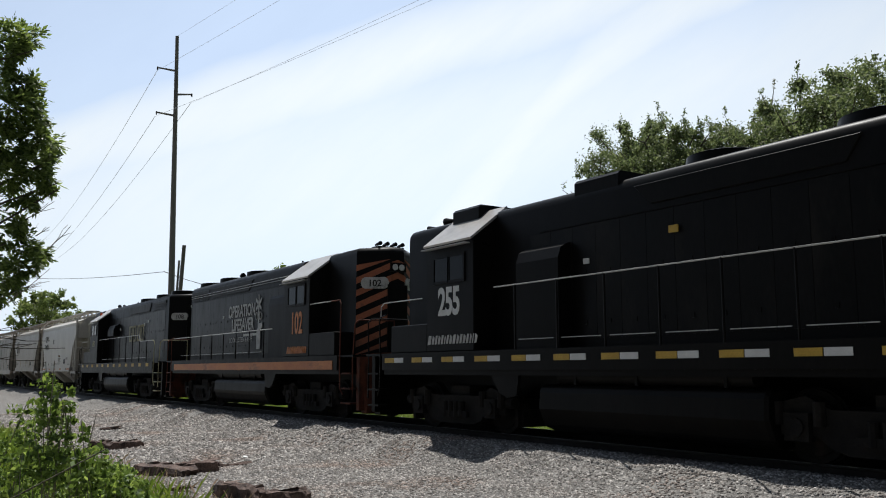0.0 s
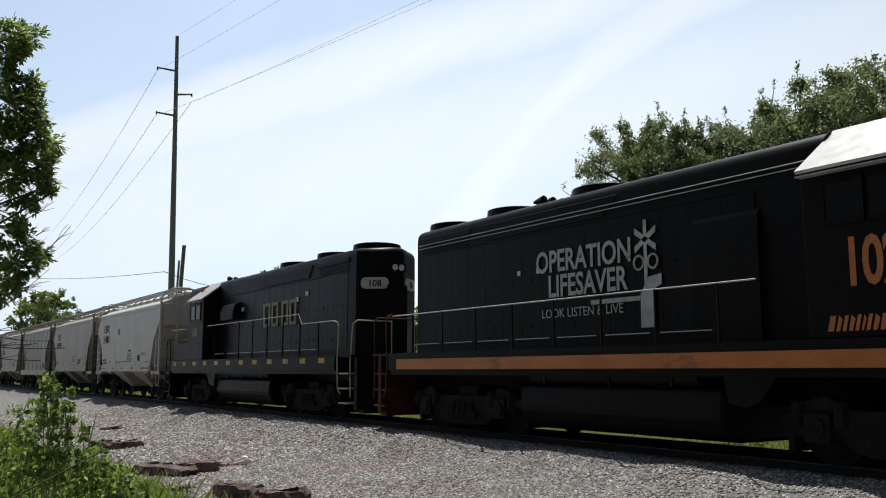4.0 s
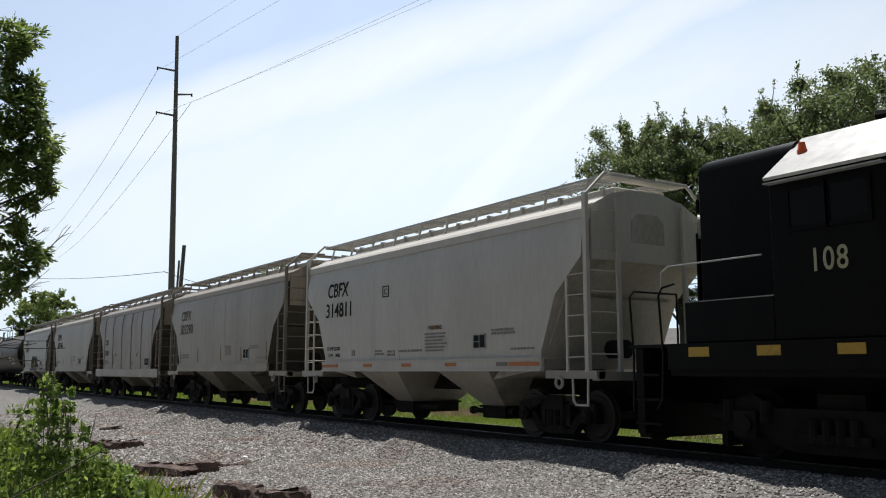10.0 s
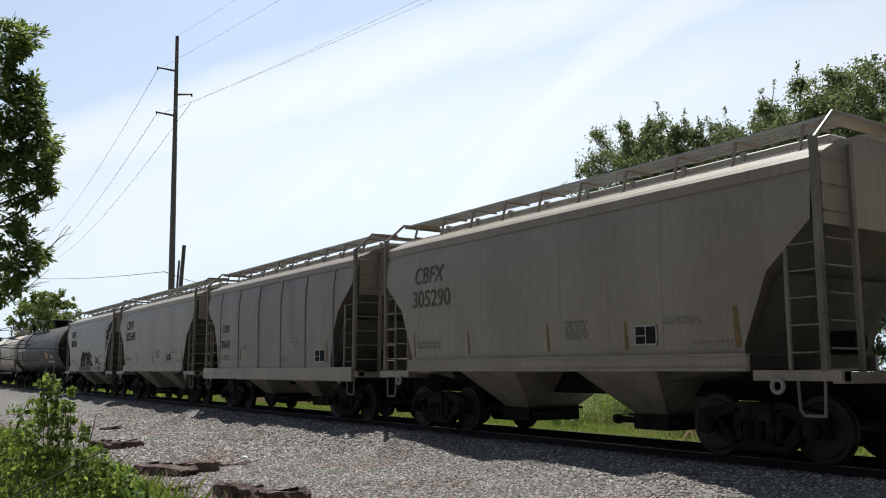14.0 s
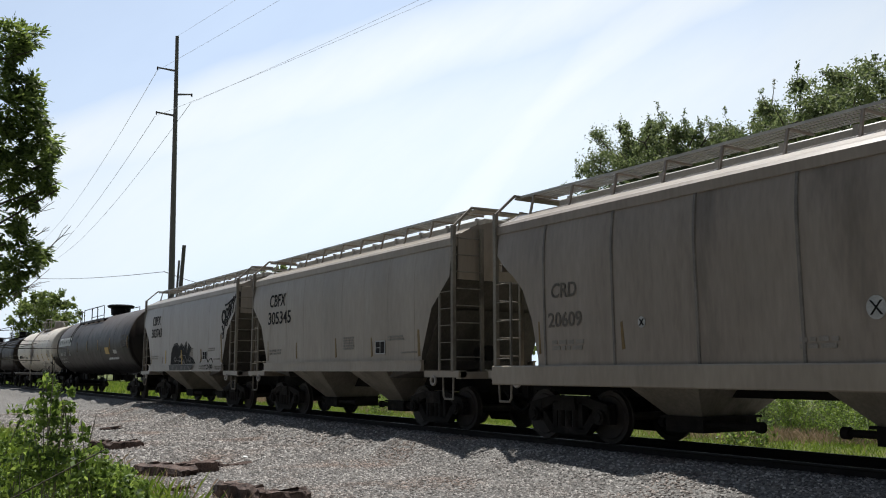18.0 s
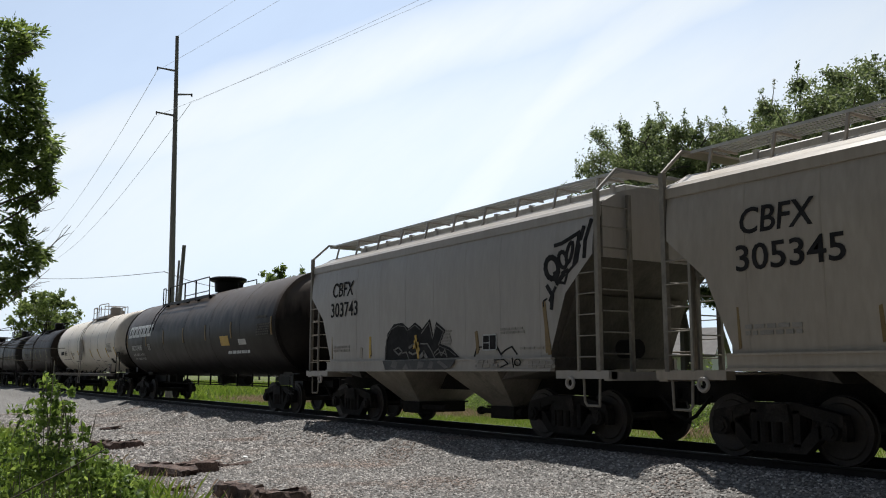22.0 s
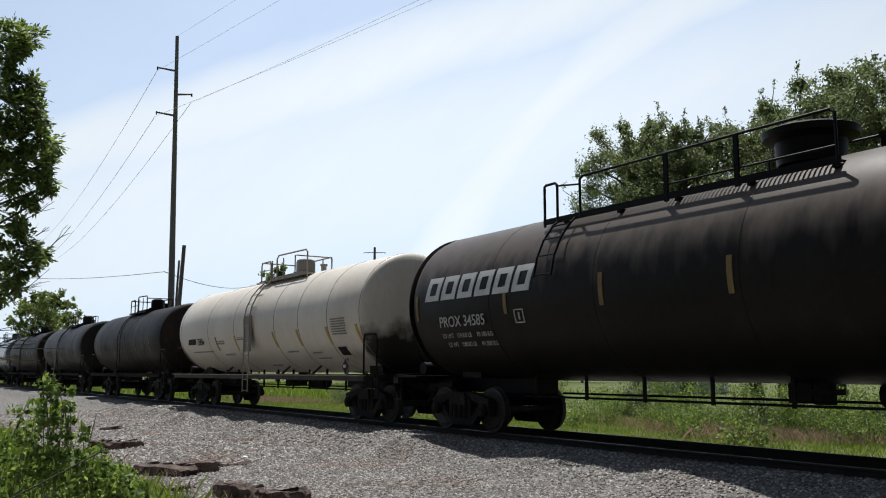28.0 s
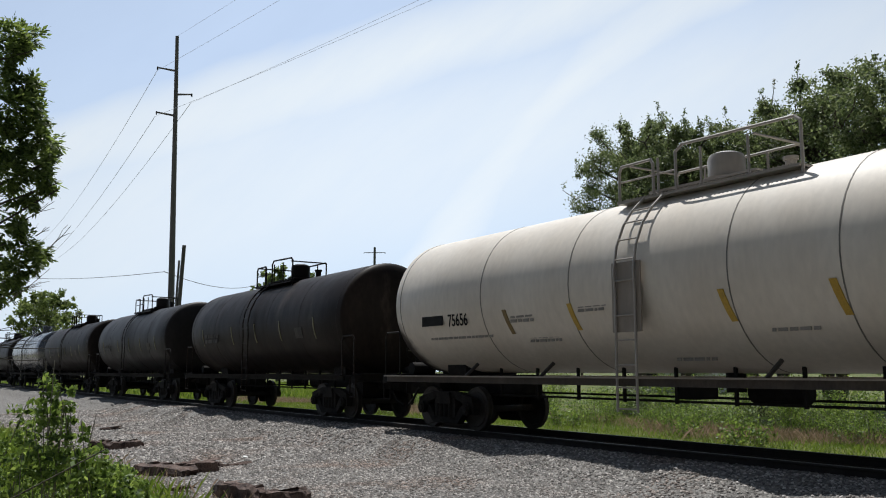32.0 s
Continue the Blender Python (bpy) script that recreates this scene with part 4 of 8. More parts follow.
        for sy in (-1, 1):
            x0, x1 = (a, b) if sy < 0 else (dome - 1.4, dome + 1.2)
            yy = ry[0] if sy < 0 else ry[1]
            if sy > 0:
                rail = Geo().tube([(x0 + 0.02, yy, top - 0.14), (x0, yy, hz - 0.06), (x0 + 0.08, yy, hz), (x1 - 0.08, yy, hz), (x1, yy, hz - 0.06), (x1, yy, top - 0.14)], 0.024, 6)
            else:
                rail = Geo().tube([(x0, yy, top - 0.14), (x0, yy, hz - 0.1), (x0 + 0.06, yy, hz), (x0 + 0.75, yy, hz), (x0 + 0.8, yy, hz - 0.08), (x0 + 0.8, yy, top - 0.1)], 0.026, 6)
                rail.tube([(x0 + 1.3, yy, top - 0.1), (x0 + 1.3, yy, hz + 0.02), (x0 + 1.45, yy, hz + 0.12), (x1 - 0.1, yy, hz + 0.08), (x1, yy, hz), (x1, yy, top - 0.25)], 0.026, 6)
                rail.tube([(x0, yy, hz - 0.28), (x0 + 1.3, yy, hz - 0.28)], 0.016, 6)
            hr = part("handrail", rail, rm, car)
            for k in range(3):
                x = x0 + (x1 - x0) * (k + 1) / 4
                part("rail_post", Geo().cyl((x, yy, top - 0.14), (x, yy, hz), 0.022, 6), rm, hr)
        for x in (dome - 1.4, dome + 1.2):
            part("cross_rail", Geo().tube([(x, ry[0], hz - 0.02), (x, ry[1], hz - 0.02)], 0.022, 6), rm, car)
    d = Geo().cyl((dome, 0, top - 0.1), (dome, 0, top + 0.12), 0.40, 20)
    part("nozzle", d, rm, car, smooth=True)
    d = Geo()
    n = 20
    rings = []
    for rad, z in (((0.50, 0.00), (0.53, 0.36), (0.70, 0.42), (0.72, 0.52), (0.60, 0.57), (0.02, 0.59)) if long_walk else ((0.28, 0.10), (0.31, 0.14), (0.31, 0.44), (0.28, 0.52), (0.18, 0.56), (0.02, 0.57))):
        rings.append([(dome + rad * math.cos(2 * math.pi * i / n), rad * math.sin(2 * math.pi * i / n), top + z) for i in range(n)])
    part("dome_cover", d.loft(rings), rm, car, smooth=True)
    vx = dome + 1.15
    part("relief_valve", Geo().cyl((vx, 0.1, top - 0.05), (vx, 0.1, top + 0.22), 0.09, 10).cyl((vx, 0.1, top + 0.22), (vx, 0.1, top + 0.28), 0.12, 10), rm, car)
    # ladder over the side
    lx = (a + 0.66 if long_walk else dome - 0.62) if ladder_x is None else ladder_x
    side_ladder = None
    lw = 0.24 if long_walk else 0.22
    for s in (-1, 1):
        lad = Geo()
        lad.tube([(lx + s * lw, py0 + 0.02, gz)] + [(lx + s * lw, -(r + 0.12) * math.cos(radians(w)), zc + (r + 0.12) * math.sin(radians(w))) for w in ((44, 32, 18, 4, -10) if low_ladder else (44, 32, 20, 8))] + ([(lx + s * lw, -(r + 0.10), 1.35), (lx + s * lw, -(r + 0.10), 0.62)] if low_ladder else []), 0.022, 6)
        stile = part("ladder_stile", lad, rm, car)
        side_ladder = side_ladder or stile
    for w in ((44, 34, 22, 10, -2) if low_ladder else (44, 33, 21, 9)):
        rg = Geo().cyl((lx - lw, -(r + 0.12) * math.cos(radians(w)), zc + (r + 0.12) * math.sin(radians(w))), (lx + lw, -(r + 0.12) * math.cos(radians(w)), zc + (r + 0.12) * math.sin(radians(w))), 0.014, 6)
        part("rung", rg, rm, side_ladder)
    for z in ((2.15, 1.75, 1.35, 1.0, 0.66) if low_ladder else ()):
        part("rung", Geo().cyl((lx - lw, -(r + 0.10), z), (lx + lw, -(r + 0.10), z), 0.014, 6), rm, side_ladder)
    if sooty:
        part("ladder_panel", Geo().box(lx - 0.32, lx + 0.32, -(r + 0.07), -(r + 0.045), 1.88, 3.02), M["gray_ribbed"], side_ladder, "grey backing panel behind the ladder")
    # underframe
    e = half + 0.05
    if sill:
        for sy in (-1, 1):
            part("side_sill", Geo().box(-e, e, sy * (r + 0.02) - 0.03, sy * (r + 0.02) + 0.03, 1.02, 1.14), mat if band_mat is None else band_mat, car)
            part("sill_flange", Geo().box(-e, e, sy * (r + 0.02) - 0.12, sy * (r + 0.02) + 0.05, 1.14, 1.165), M["gray_ribbed"] if sooty else band_mat or mat, car)
    rods = Geo()
    for k in range(9):
        x = -half * 0.62 + k * half * 0.155
        rods.box(x - 0.025, x + 0.025, -0.55, -0.50, 0.72, zc - r * 0.9)
    rods.tube([(-half * 0.66, -0.52, 0.76), (half * 0.66, -0.52, 0.76)], 0.022, 6)
    rods.tube([(-half * 0.66, 0.52, 0.80), (half * 0.66, 0.52, 0.80)], 0.022, 6)
    rods.cyl((0.9, 0.3, 0.92), (1.9, 0.3, 0.92), 0.18, 12)
    rods.box(-0.4, 0.0, -0.1, 0.5, 0.78, 1.15)
    part("brake_rigging", rods, M["running_gear"], car)
    part("bottom_outlet", Geo().cyl((dome, 0, zc - r - 0.3), (dome, 0, zc - r + 0.1), 0.16, 12).box(dome - 0.2, dome + 0.2, -0.2, 0.2, zc - r - 0.16, zc - r - 0.08), M["running_gear"], car)
    for s in (-1, 1):
        tx = trucks[0 if s < 0 else 1] if trucks else s * (half - truck_in + 0.35)
        part("stub_sill", Geo().box(min(s * (half - 3.3), s * (half + 0.75)), max(s * (half - 3.3), s * (half + 0.75)), -0.3, 0.3, 0.80, 1.18), fm, car)
        part("saddle", Geo().prism_x([(-0.7, 1.12), (0.7, 1.12), (0.72, zc - r * 0.86), (0.4, zc - r * 0.95), (0, zc - r * 0.98), (-0.4, zc - r * 0.95), (-0.72, zc - r * 0.86)], tx - 0.35, tx + 0.35), fm, car)
        part("end_sill", Geo().box(min(s * (half + 0.30), s * (half + 0.52)), max(s * (half + 0.30), s * (half + 0.52)), -1.45, 1.45, 0.98, 1.17), fm, car)
        part("end_deck", Geo().box(min(s * (half - 0.5), s * (half + 0.5)), max(s * (half - 0.5), s * (half + 0.5)), -1.45, 1.45, 1.12, 1.16), fm, car)
        for sy in (-1, 1):
            er = Geo()
            if not long_walk:
                er.tube([(s * (half - 0.25), sy * 1.42, 1.16), (s * (half - 0.25), sy * 1.42, 2.05), (s * (half - 0.20), sy * 1.42, 2.16), (s * (half + 0.35), sy * 1.42, 2.16), (s * (half + 0.42), sy * 1.42, 2.05), (s * (half + 0.42), sy * 1.42, 1.16)], 0.024, 6)
            er.tube([(s * (half + 0.2), sy * 1.42, 1.1), (s * (half + 0.2), sy * 1.42, 0.62), (s * (half + 0.5), sy * 1.42, 0.62), (s * (half + 0.5), sy * 1.42, 1.1)], 0.02, 6)
            part("end_handrail", er, fm if sooty else rm, car)
        if s < 0:
            part("brake_cylinder", Geo().cyl((s * (half + 0.1), -0.9, 1.32), (s * (half + 0.1), -0.3, 1.32), 0.15, 12), fm, car, smooth=True)
            wheel = Geo()
            pts = [(s * (half + 0.45), -0.55 + 0.27 * math.cos(2 * math.pi * i / 16), 1.75 + 0.27 * math.sin(2 * math.pi * i / 16)) for i in range(17)]
            wheel.tube(pts, 0.018, 6).tube([pts[0], pts[8]], 0.014, 5).tube([pts[4], pts[12]], 0.014, 5).cyl((s * (half + 0.4), -0.55, 1.16), (s * (half + 0.4), -0.55, 1.75), 0.05, 8)
            part("hand_brake", wheel, fm, car)
        freight_truck(car, tx)
        coupler(car, s * (half + reach[0 if s < 0 else 1]), s)
        part("uncoupling_lever", Geo().tube([(s * (half + 0.55), -1.42, 1.02), (s * (half + 0.6), -0.7, 0.98), (s * (half + 0.8), -0.1, 1.05), (s * (half + 0.8), 0.1, 0.95)], 0.018, 6), fm, car)
        part("control_valve", Geo().cbox(min(s * (half - 0.9), s * (half - 0.35)), max(s * (half - 0.9), s * (half - 0.35)), -0.75, -0.2, 0.62, 1.05, 0.05), fm, car)
        part("air_reservoir", Geo().cyl((s * (half + 0.25), 0.2, 1.18), (s * (half + 0.25), 0.9, 1.5), 0.16, 10), fm, car)
        part("crossover_step", Geo().box(min(s * (half + 0.1), s * (half + 0.62)), max(s * (half + 0.1), s * (half + 0.62)), -1.3, 1.3, 1.17, 1.2), fm, car)
    MOVERS.append((car, u, 0.0))
    if marks:
        before = set(car.children)
        marks(car, zc, r)
        for ob in set(car.children) - before:
            ob.location.x += marks_dx
    return car


def loco_truck(parent, x, sense):
    g = Geo()
    r, h = 0.508, 1.37
    for s in (-1, 1):
        y0, y1 = s * 1.06 - 0.07, s * 1.06 + 0.07
        g.prism_y([(-h - 0.42, r + 0.30), (-h - 0.40, r - 0.12), (-h + 0.30, r - 0.12), (-h + 0.42, r - 0.26), (-0.66, 0.16), (0.66, 0.16), (h - 0.42, r - 0.26), (h - 0.30, r - 0.12), (h + 0.40, r - 0.12), (h + 0.42, r + 0.30),
                   (h - 0.1, r + 0.42), (0.9, r + 0.24), (-0.9, r + 0.24), (-h + 0.1, r + 0.42)], y0, y1)
        for k in (-h, h):
            g.box(k - 0.19, k + 0.19, s * 1.16 - 0.07, s * 1.16 + 0.07, r - 0.19, r + 0.19)
            g.cyl((k, s * 1.2, r), (k, s * 1.27, r), 0.13, 12)
            for d in (-0.32, 0.32):
                g.cyl((k + d, s * 1.16, r + 0.02), (k + d, s * 1.16, r + 0.34), 0.085, 8)
        g.box(-0.52, 0.52, s * 1.15 - 0.06, s * 1.15 + 0.06, 0.30, 0.42)
        for d in (-0.3, -0.1, 0.1, 0.3):
            g.cyl((d, s * 1.17, 0.30), (d, s * 1.17, 0.62), 0.07, 8)
        for k in (-1.99, 1.99):
            g.cyl((k, s * 1.05, r + 0.12), (k - 0.28 * (1 if k > 0 else -1), s * 1.05, r + 0.12), 0.11, 10)
            g.box(k - 0.04, k + 0.04, s * 0.8 - 0.08, s * 0.8 + 0.08, 0.2, r + 0.1)
    g.box(-0.35, 0.35, -1.0, 1.0, 0.45, 0.95)
    # traction motors hang close above the rails, with the brake beams beside them
    for k in (-1, 1):
        g.box(min(k * 0.12, k * 1.22), max(k * 0.12, k * 1.22), -0.60, 0.60, 0.13, 0.78)
        g.box(k * 1.93 - 0.05, k * 1.93 + 0.05, -0.98, 0.98, 0.16, 0.50)
        g.box(min(k * 1.30, k * 1.75), max(k * 1.30, k * 1.75), -0.60, 0.60, 0.22, 0.70)
    t = part("truck", g, M["running_gear"], parent, "grimy cast-steel locomotive truck")
    t.location = (x, 0, 0)
    for k in (-h, h):
        wheelset(t, k, r, sense, "running_gear")
    return t


def locomotive(u, flip, label, scheme):
    """A high-nosed road switcher, 17.1 m over the couplers; its cab is towards +x, and flip turns it about."""
    eng = thing("locomotive", label, "locomotive", "locomotives of the train")
    sense = -1 if flip else 1
    near = 1 if flip else -1                     # the side that faces the camera
    P = scheme["paint"]
    H, T = 0.92, scheme.get("top", 4.58)
    part("underframe", Geo().box(-7.35, 7.35, -1.50, 1.50, 1.18, 1.62).box(-8.2, 8.2, -0.35, 0.35, 0.75, 1.2), P, eng)
    part("walkway", Geo().box(-8.2, 8.2, -1.53, 1.53, 1.62, 1.67), P, eng)
    part("sill_edge", Geo().box(-7.35, 7.35, -1.56, -1.53, 1.28, 1.665).box(-7.35, 7.35, 1.53, 1.56, 1.28, 1.665), scheme.get("sill", P), eng)
    c0, c1, W = 3.66, 5.46, 1.50
    CX, CY = 0.62, 0.20                       # cut of the hood's end corners, half width of its end face

    def hood_rings(xa, xb, cut_at_b):
        """Plan of a hood between xa and xb, its far corners cut off, drawn in towards a rounded roof."""
        sgn = 1 if cut_at_b else -1
        e, r = (xb, xa) if cut_at_b else (xa, xb)
        plan = [(r, -H), (e - sgn * CX, -H), (e, -CY), (e, CY), (e - sgn * CX, H), (r, H)]
        rings = []
        for z, ky, dx in ((1.67, 1.0, 0.0), (T - 0.22, 1.0, 0.0), (T - 0.13, 0.98, 0.015), (T - 0.06, 0.93, 0.04), (T - 0.015, 0.84, 0.08), (T, 0.70, 0.13)):
            rings.append([(x if x == r else x - sgn * dx, y * ky, z) for x, y in plan])
        return rings
    x0 = scheme.get("hood_end", -7.90)
    n1 = scheme.get("nose", 7.78)
    CT, EV = scheme.get("cab_top", T), scheme.get("eave", 3.91)
    long_hood = part("long_hood", Geo().loft(hood_rings(x0, c0, False)), P, eng, smooth=True)
    # hood doors with louvres, both sides
    for s in (-1, 1):
        for k in range(15):
            x = -6.8 + k * 0.62
            d = Geo().box(x, x + 0.612, s * H - 0.02, s * H + 0.008, 1.85, 3.92)
            for q in range(2):
                d.box(x + 0.25, x + 0.31, s * H - 0.03, s * H + 0.02, 2.1 + q * 0.9, 2.18 + q * 0.9)
            part("hood_door", d, M["black_gloss"], long_hood)
        g = Geo()
        for k in range(5):
            z = 3.98 + k * 0.045
            g.box(-6.85, -5.0, s * H - 0.015, s * H + 0.020, z, z + 0.02)
        part("radiator_grille", g, P, long_hood)
        part("hood_hatch", Geo().box(-6.9, -4.9, s * H - 0.02, s * H + 0.03, T - 0.36, T - 0.22), P, long_hood, bevel=0.01)
        part("hood_hatch", Geo().prism_y([(-4.55, T - 0.22), (-4.30, T - 0.58), (-0.75, T - 0.58), (-0.35, T - 0.22)], s * H - 0.02, s * H + 0.03), P, long_hood, bevel=0.01)
        part("door_hinge_strip", Geo().box(-5.3, 2.2, s * H - 0.01, s * H + 0.02, 3.94, 3.965), P, long_hood)
        # central air intake box behind the cab
        bx, bz = scheme.get("air_box", (0.32, 1.67))
        part("air_box", Geo().prism_x([(s * (H - 0.02), bz), (s * (H + bx), bz), (s * (H + bx), 3.35), (s * (H + bx * 0.75), 3.56), (s * (H + bx * 0.25), 3.64), (s * (H - 0.02), 3.66)], 1.32, 2.58), P, long_hood)
        # equipment box beside the short hood
        part("battery_box", Geo().box(c1, 7.05, min(s * H, s * 1.49), max(s * H, s * 1.49), 1.67, 2.30), P, eng, bevel=0.02)
    for x in scheme.get("fans", (-6.75, -4.4, -1.6)):
        n = 24
        g = Geo()
        rings = [[(x + rad * math.cos(2 * math.pi * i / n), rad * math.sin(2 * math.pi * i / n), z) for i in range(n)] for rad, z in ((0.68, T - 0.02), (0.66, T + 0.17), (0.60, T + 0.19), (0.56, T + 0.15), (0.2, T + 0.12))]
        fan = part("radiator_fan", g.loft(rings), P, long_hood, smooth=True)
        cr = Geo()
        for q in range(6):
            c, s_ = math.cos(math.pi * q / 6), math.sin(math.pi * q / 6)
            cr.tube([(x - 0.6 * c, -0.6 * s_, T + 0.17), (x + 0.6 * c, 0.6 * s_, T + 0.17)], 0.012, 4)
        part("fan_guard", cr, P, fan)
    for z in scheme.get("roof_grabs", ()):
        for s in (-1, 1):
            part("roof_grab", Geo().tube([(-7.0, s * (H + 0.03), z), (3.4, s * (H + 0.03), z)], 0.010, 5), M["rail_glint"], long_hood)
    part("exhaust_stack", Geo().box(0.3, 0.8, -0.35, 0.35, T - 0.02, T + 0.11), P, long_hood, bevel=0.03)
    part("antenna", Geo().box(1.4, 1.8, -0.2, 0.2, T - 0.01, T + 0.05).cyl((1.6, 0, T + 0.05), (1.6, 0, T + 0.26), 0.035, 8), P, long_hood)
    # cab
    cab = part("cab", Geo().prism_x([(-W, 1.67), (W, 1.67), (W, EV - 0.01), (0.66, CT - 0.04), (0.3, CT), (-0.3, CT), (-0.66, CT - 0.04), (-W, EV - 0.01)], c0, c1), P, eng, bevel=0.02)
    for s in (-1, 1):
        # pale panel colour holds the sun's sheen on the sloping roof
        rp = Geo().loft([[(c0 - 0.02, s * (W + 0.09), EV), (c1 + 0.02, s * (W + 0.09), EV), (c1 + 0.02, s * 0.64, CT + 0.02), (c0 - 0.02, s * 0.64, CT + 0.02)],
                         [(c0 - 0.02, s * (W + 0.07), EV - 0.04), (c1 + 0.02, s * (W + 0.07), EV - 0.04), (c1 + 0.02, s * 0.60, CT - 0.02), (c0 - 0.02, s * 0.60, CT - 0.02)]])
        part("cab_roof", rp, M["roof_dust_sheen"], cab, "dusty sloping cab roof panel, its sunlit sheen painted pale")
        part("drip_rail", Geo().box(c0 + 0.05, c1 - 0.05, s * (W + 0.12) - 0.07, s * (W + 0.12) + 0.07, EV - 0.115, EV - 0.095), M["rail_glint"], cab)
        for xa, xb in ((c0 + 0.35, c0 + 0.88), (c0 + 0.94, c0 + 1.47)):
            fr = Geo()
            fr.box(xa - 0.05, xb + 0.05, s * W - 0.03, s * W + 0.03, 3.12, 3.18).box(xa - 0.05, xb + 0.05, s * W - 0.03, s * W + 0.03, 3.68, 3.74)
            fr.box(xa - 0.05, xa, s * W - 0.03, s * W + 0.03, 3.18, 3.68).box(xb, xb + 0.05, s * W - 0.03, s * W + 0.03, 3.18, 3.68)
            win = part("cab_window", fr, M["rail_glint"] if scheme.get("bright_window") else P, cab)
            part("pane", Geo().box(xa, xb, s * W - 0.012, s * W + 0.012, 3.18, 3.68), M["pane"], win)
    # high short hood with cut-off front corners
    part("short_hood", Geo().loft(hood_rings(c1, n1, True)), P, eng, smooth=True)
    # end faces: lamps, and number boards on the cut corners
    for ex, sx in ((n1, 1), (x0, -1)):
        g = Geo()
        for y in (-0.10, 0.10):
            g.cyl((ex - 0.03 * sx, y, 4.02), (ex + 0.05 * sx, y, 4.02), 0.085, 14)
        hl = part("headlight_case", Geo().box(min(ex, ex + 0.04 * sx), max(ex, ex + 0.04 * sx), -0.24, 0.24, 3.90, 4.14), P, eng)
        part("headlight", g, M["lamp_glass"], hl, "pair of unlit round headlights")
        part("end_door", Geo().box(min(ex - 0.02 * sx, ex + 0.02 * sx), max(ex - 0.02 * sx, ex + 0.02 * sx), -0.30, 0.30, 1.75, 3.55), P, eng)
        for s in (-1, 1):
            nv = Vector((sx * (H - CY), s * CX, 0)).normalized()
            mid = Vector((ex - sx * CX * 0.46, s * (H * 0.46 + CY * 0.54), 3.60))
            nb = new("number_board", mesh_of(Geo().prism_y([(0.25 * (1 if math.cos(a) > 0 else -1) + 0.13 * math.cos(a), 0.155 * math.sin(a)) for a in [2 * math.pi * (i + 0.5) / 20 for i in range(20)]], -0.03, 0.03), "number_board", M["worn_white"]))
            nb.parent, nb.location, nb.rotation_euler = eng, mid + nv * 0.01, (0, 0, math.atan2(nv.x, -nv.y))
            tagged(nb, "white number board with dark digits")
            if "digits" in scheme:
                ob = lettering(scheme["digits"], 0.25, M["letter_black"], nb, 0, -0.034, -0.09, -1, "CENTER", bold=0.004)
    # pilots, steps, end rails, couplers
    for s in (-1, 1):
        pm = scheme.get("pilot", P)
        part("pilot", Geo().box(min(s * 8.06, s * 8.22), max(s * 8.06, s * 8.22), -1.35, 1.35, 0.28, 1.62).prism_y([(s * 8.2, 0.9), (s * 8.36, 0.32), (s * 8.32, 0.2), (s * 8.05, 0.2), (s * 8.05, 0.9)], -1.2, 1.2), pm, eng)
        for sy in (-1, 1):
            for z in (0.45, 0.82, 1.2):
                st = Geo().box(min(s * 7.56, s * 8.08), max(s * 7.56, s * 8.08), sy * 1.36 - 0.18, sy * 1.36 + 0.18, z - 0.02, z + 0.02)
                part("step", st, scheme.get("step", P) if s < 0 or "cab_grab" not in scheme else P, eng)
            tall = s > 0 and "nose_rail" in scheme
            gr = Geo().tube([(s * 7.62, sy * 1.52, 0.68), (s * 7.50, sy * 1.54, 0.82), (7.48, sy * 1.54, 1.5), (7.50, sy * 1.54, scheme["nose_rail"] - 0.10), (7.43, sy * 1.54, scheme["nose_rail"]), (6.95, sy * 1.54, scheme["nose_rail"])], 0.018, 6) if tall else Geo().tube([(s * 7.62, sy * 1.52, 0.68), (s * 7.50, sy * 1.54, 0.82), (s * 7.46, sy * 1.54, 1.5), (s * 7.52, sy * 1.54, 2.42), (s * 7.44, sy * 1.54, 2.54), (s * 7.2, sy * 1.54, 2.58)], 0.018, 6)
            gm = scheme.get("grab", P) if s < 0 or "cab_grab" not in scheme else P
            part("grab_iron", gr, gm, eng)
            gr = Geo().tube([(s * 8.14, sy * 1.50, 0.62), (s * 8.12, sy * 1.50, 1.50), (s * 8.20, sy * 1.48, 2.45), (s * 8.22, sy * 1.36, 2.55), (s * 8.22, sy * 0.35, 2.55), (s * 8.22, sy * 0.35, 1.67)], 0.018, 6)
            part("end_rail", gr, gm, eng)
        coupler(eng, s * 8.50, s)
        part("drop_plate", Geo().box(min(s * 8.22, s * 8.5), max(s * 8.22, s * 8.5), -0.5, 0.5, 1.60, 1.64), P, eng)
    # side handrails: pale steel all over, standing for the sun's glint on their tops
    for s in (-1, 1):
        top = Geo()
        rz, nz = scheme.get("rail_z", 2.87), scheme.get("nose_rail", 2.86)
        pts = [(-7.2, s * 1.54, 2.58), (-5.2, s * 1.54, 2.58), (-4.95, s * 1.54, rz), (3.0, s * 1.54, rz)] if scheme.get("kink", False) else [(-7.2, s * 1.54, rz), (2.9, s * 1.54, rz)]
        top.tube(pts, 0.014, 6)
        part("handrail", top, M["rail_glint"], eng, "thin steel handrail, coloured pale for the sun's glint")
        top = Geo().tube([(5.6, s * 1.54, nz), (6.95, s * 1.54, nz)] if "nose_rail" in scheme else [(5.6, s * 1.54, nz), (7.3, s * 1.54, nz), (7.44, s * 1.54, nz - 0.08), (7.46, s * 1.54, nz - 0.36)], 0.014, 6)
        part("handrail", top, M["rail_glint"], eng)
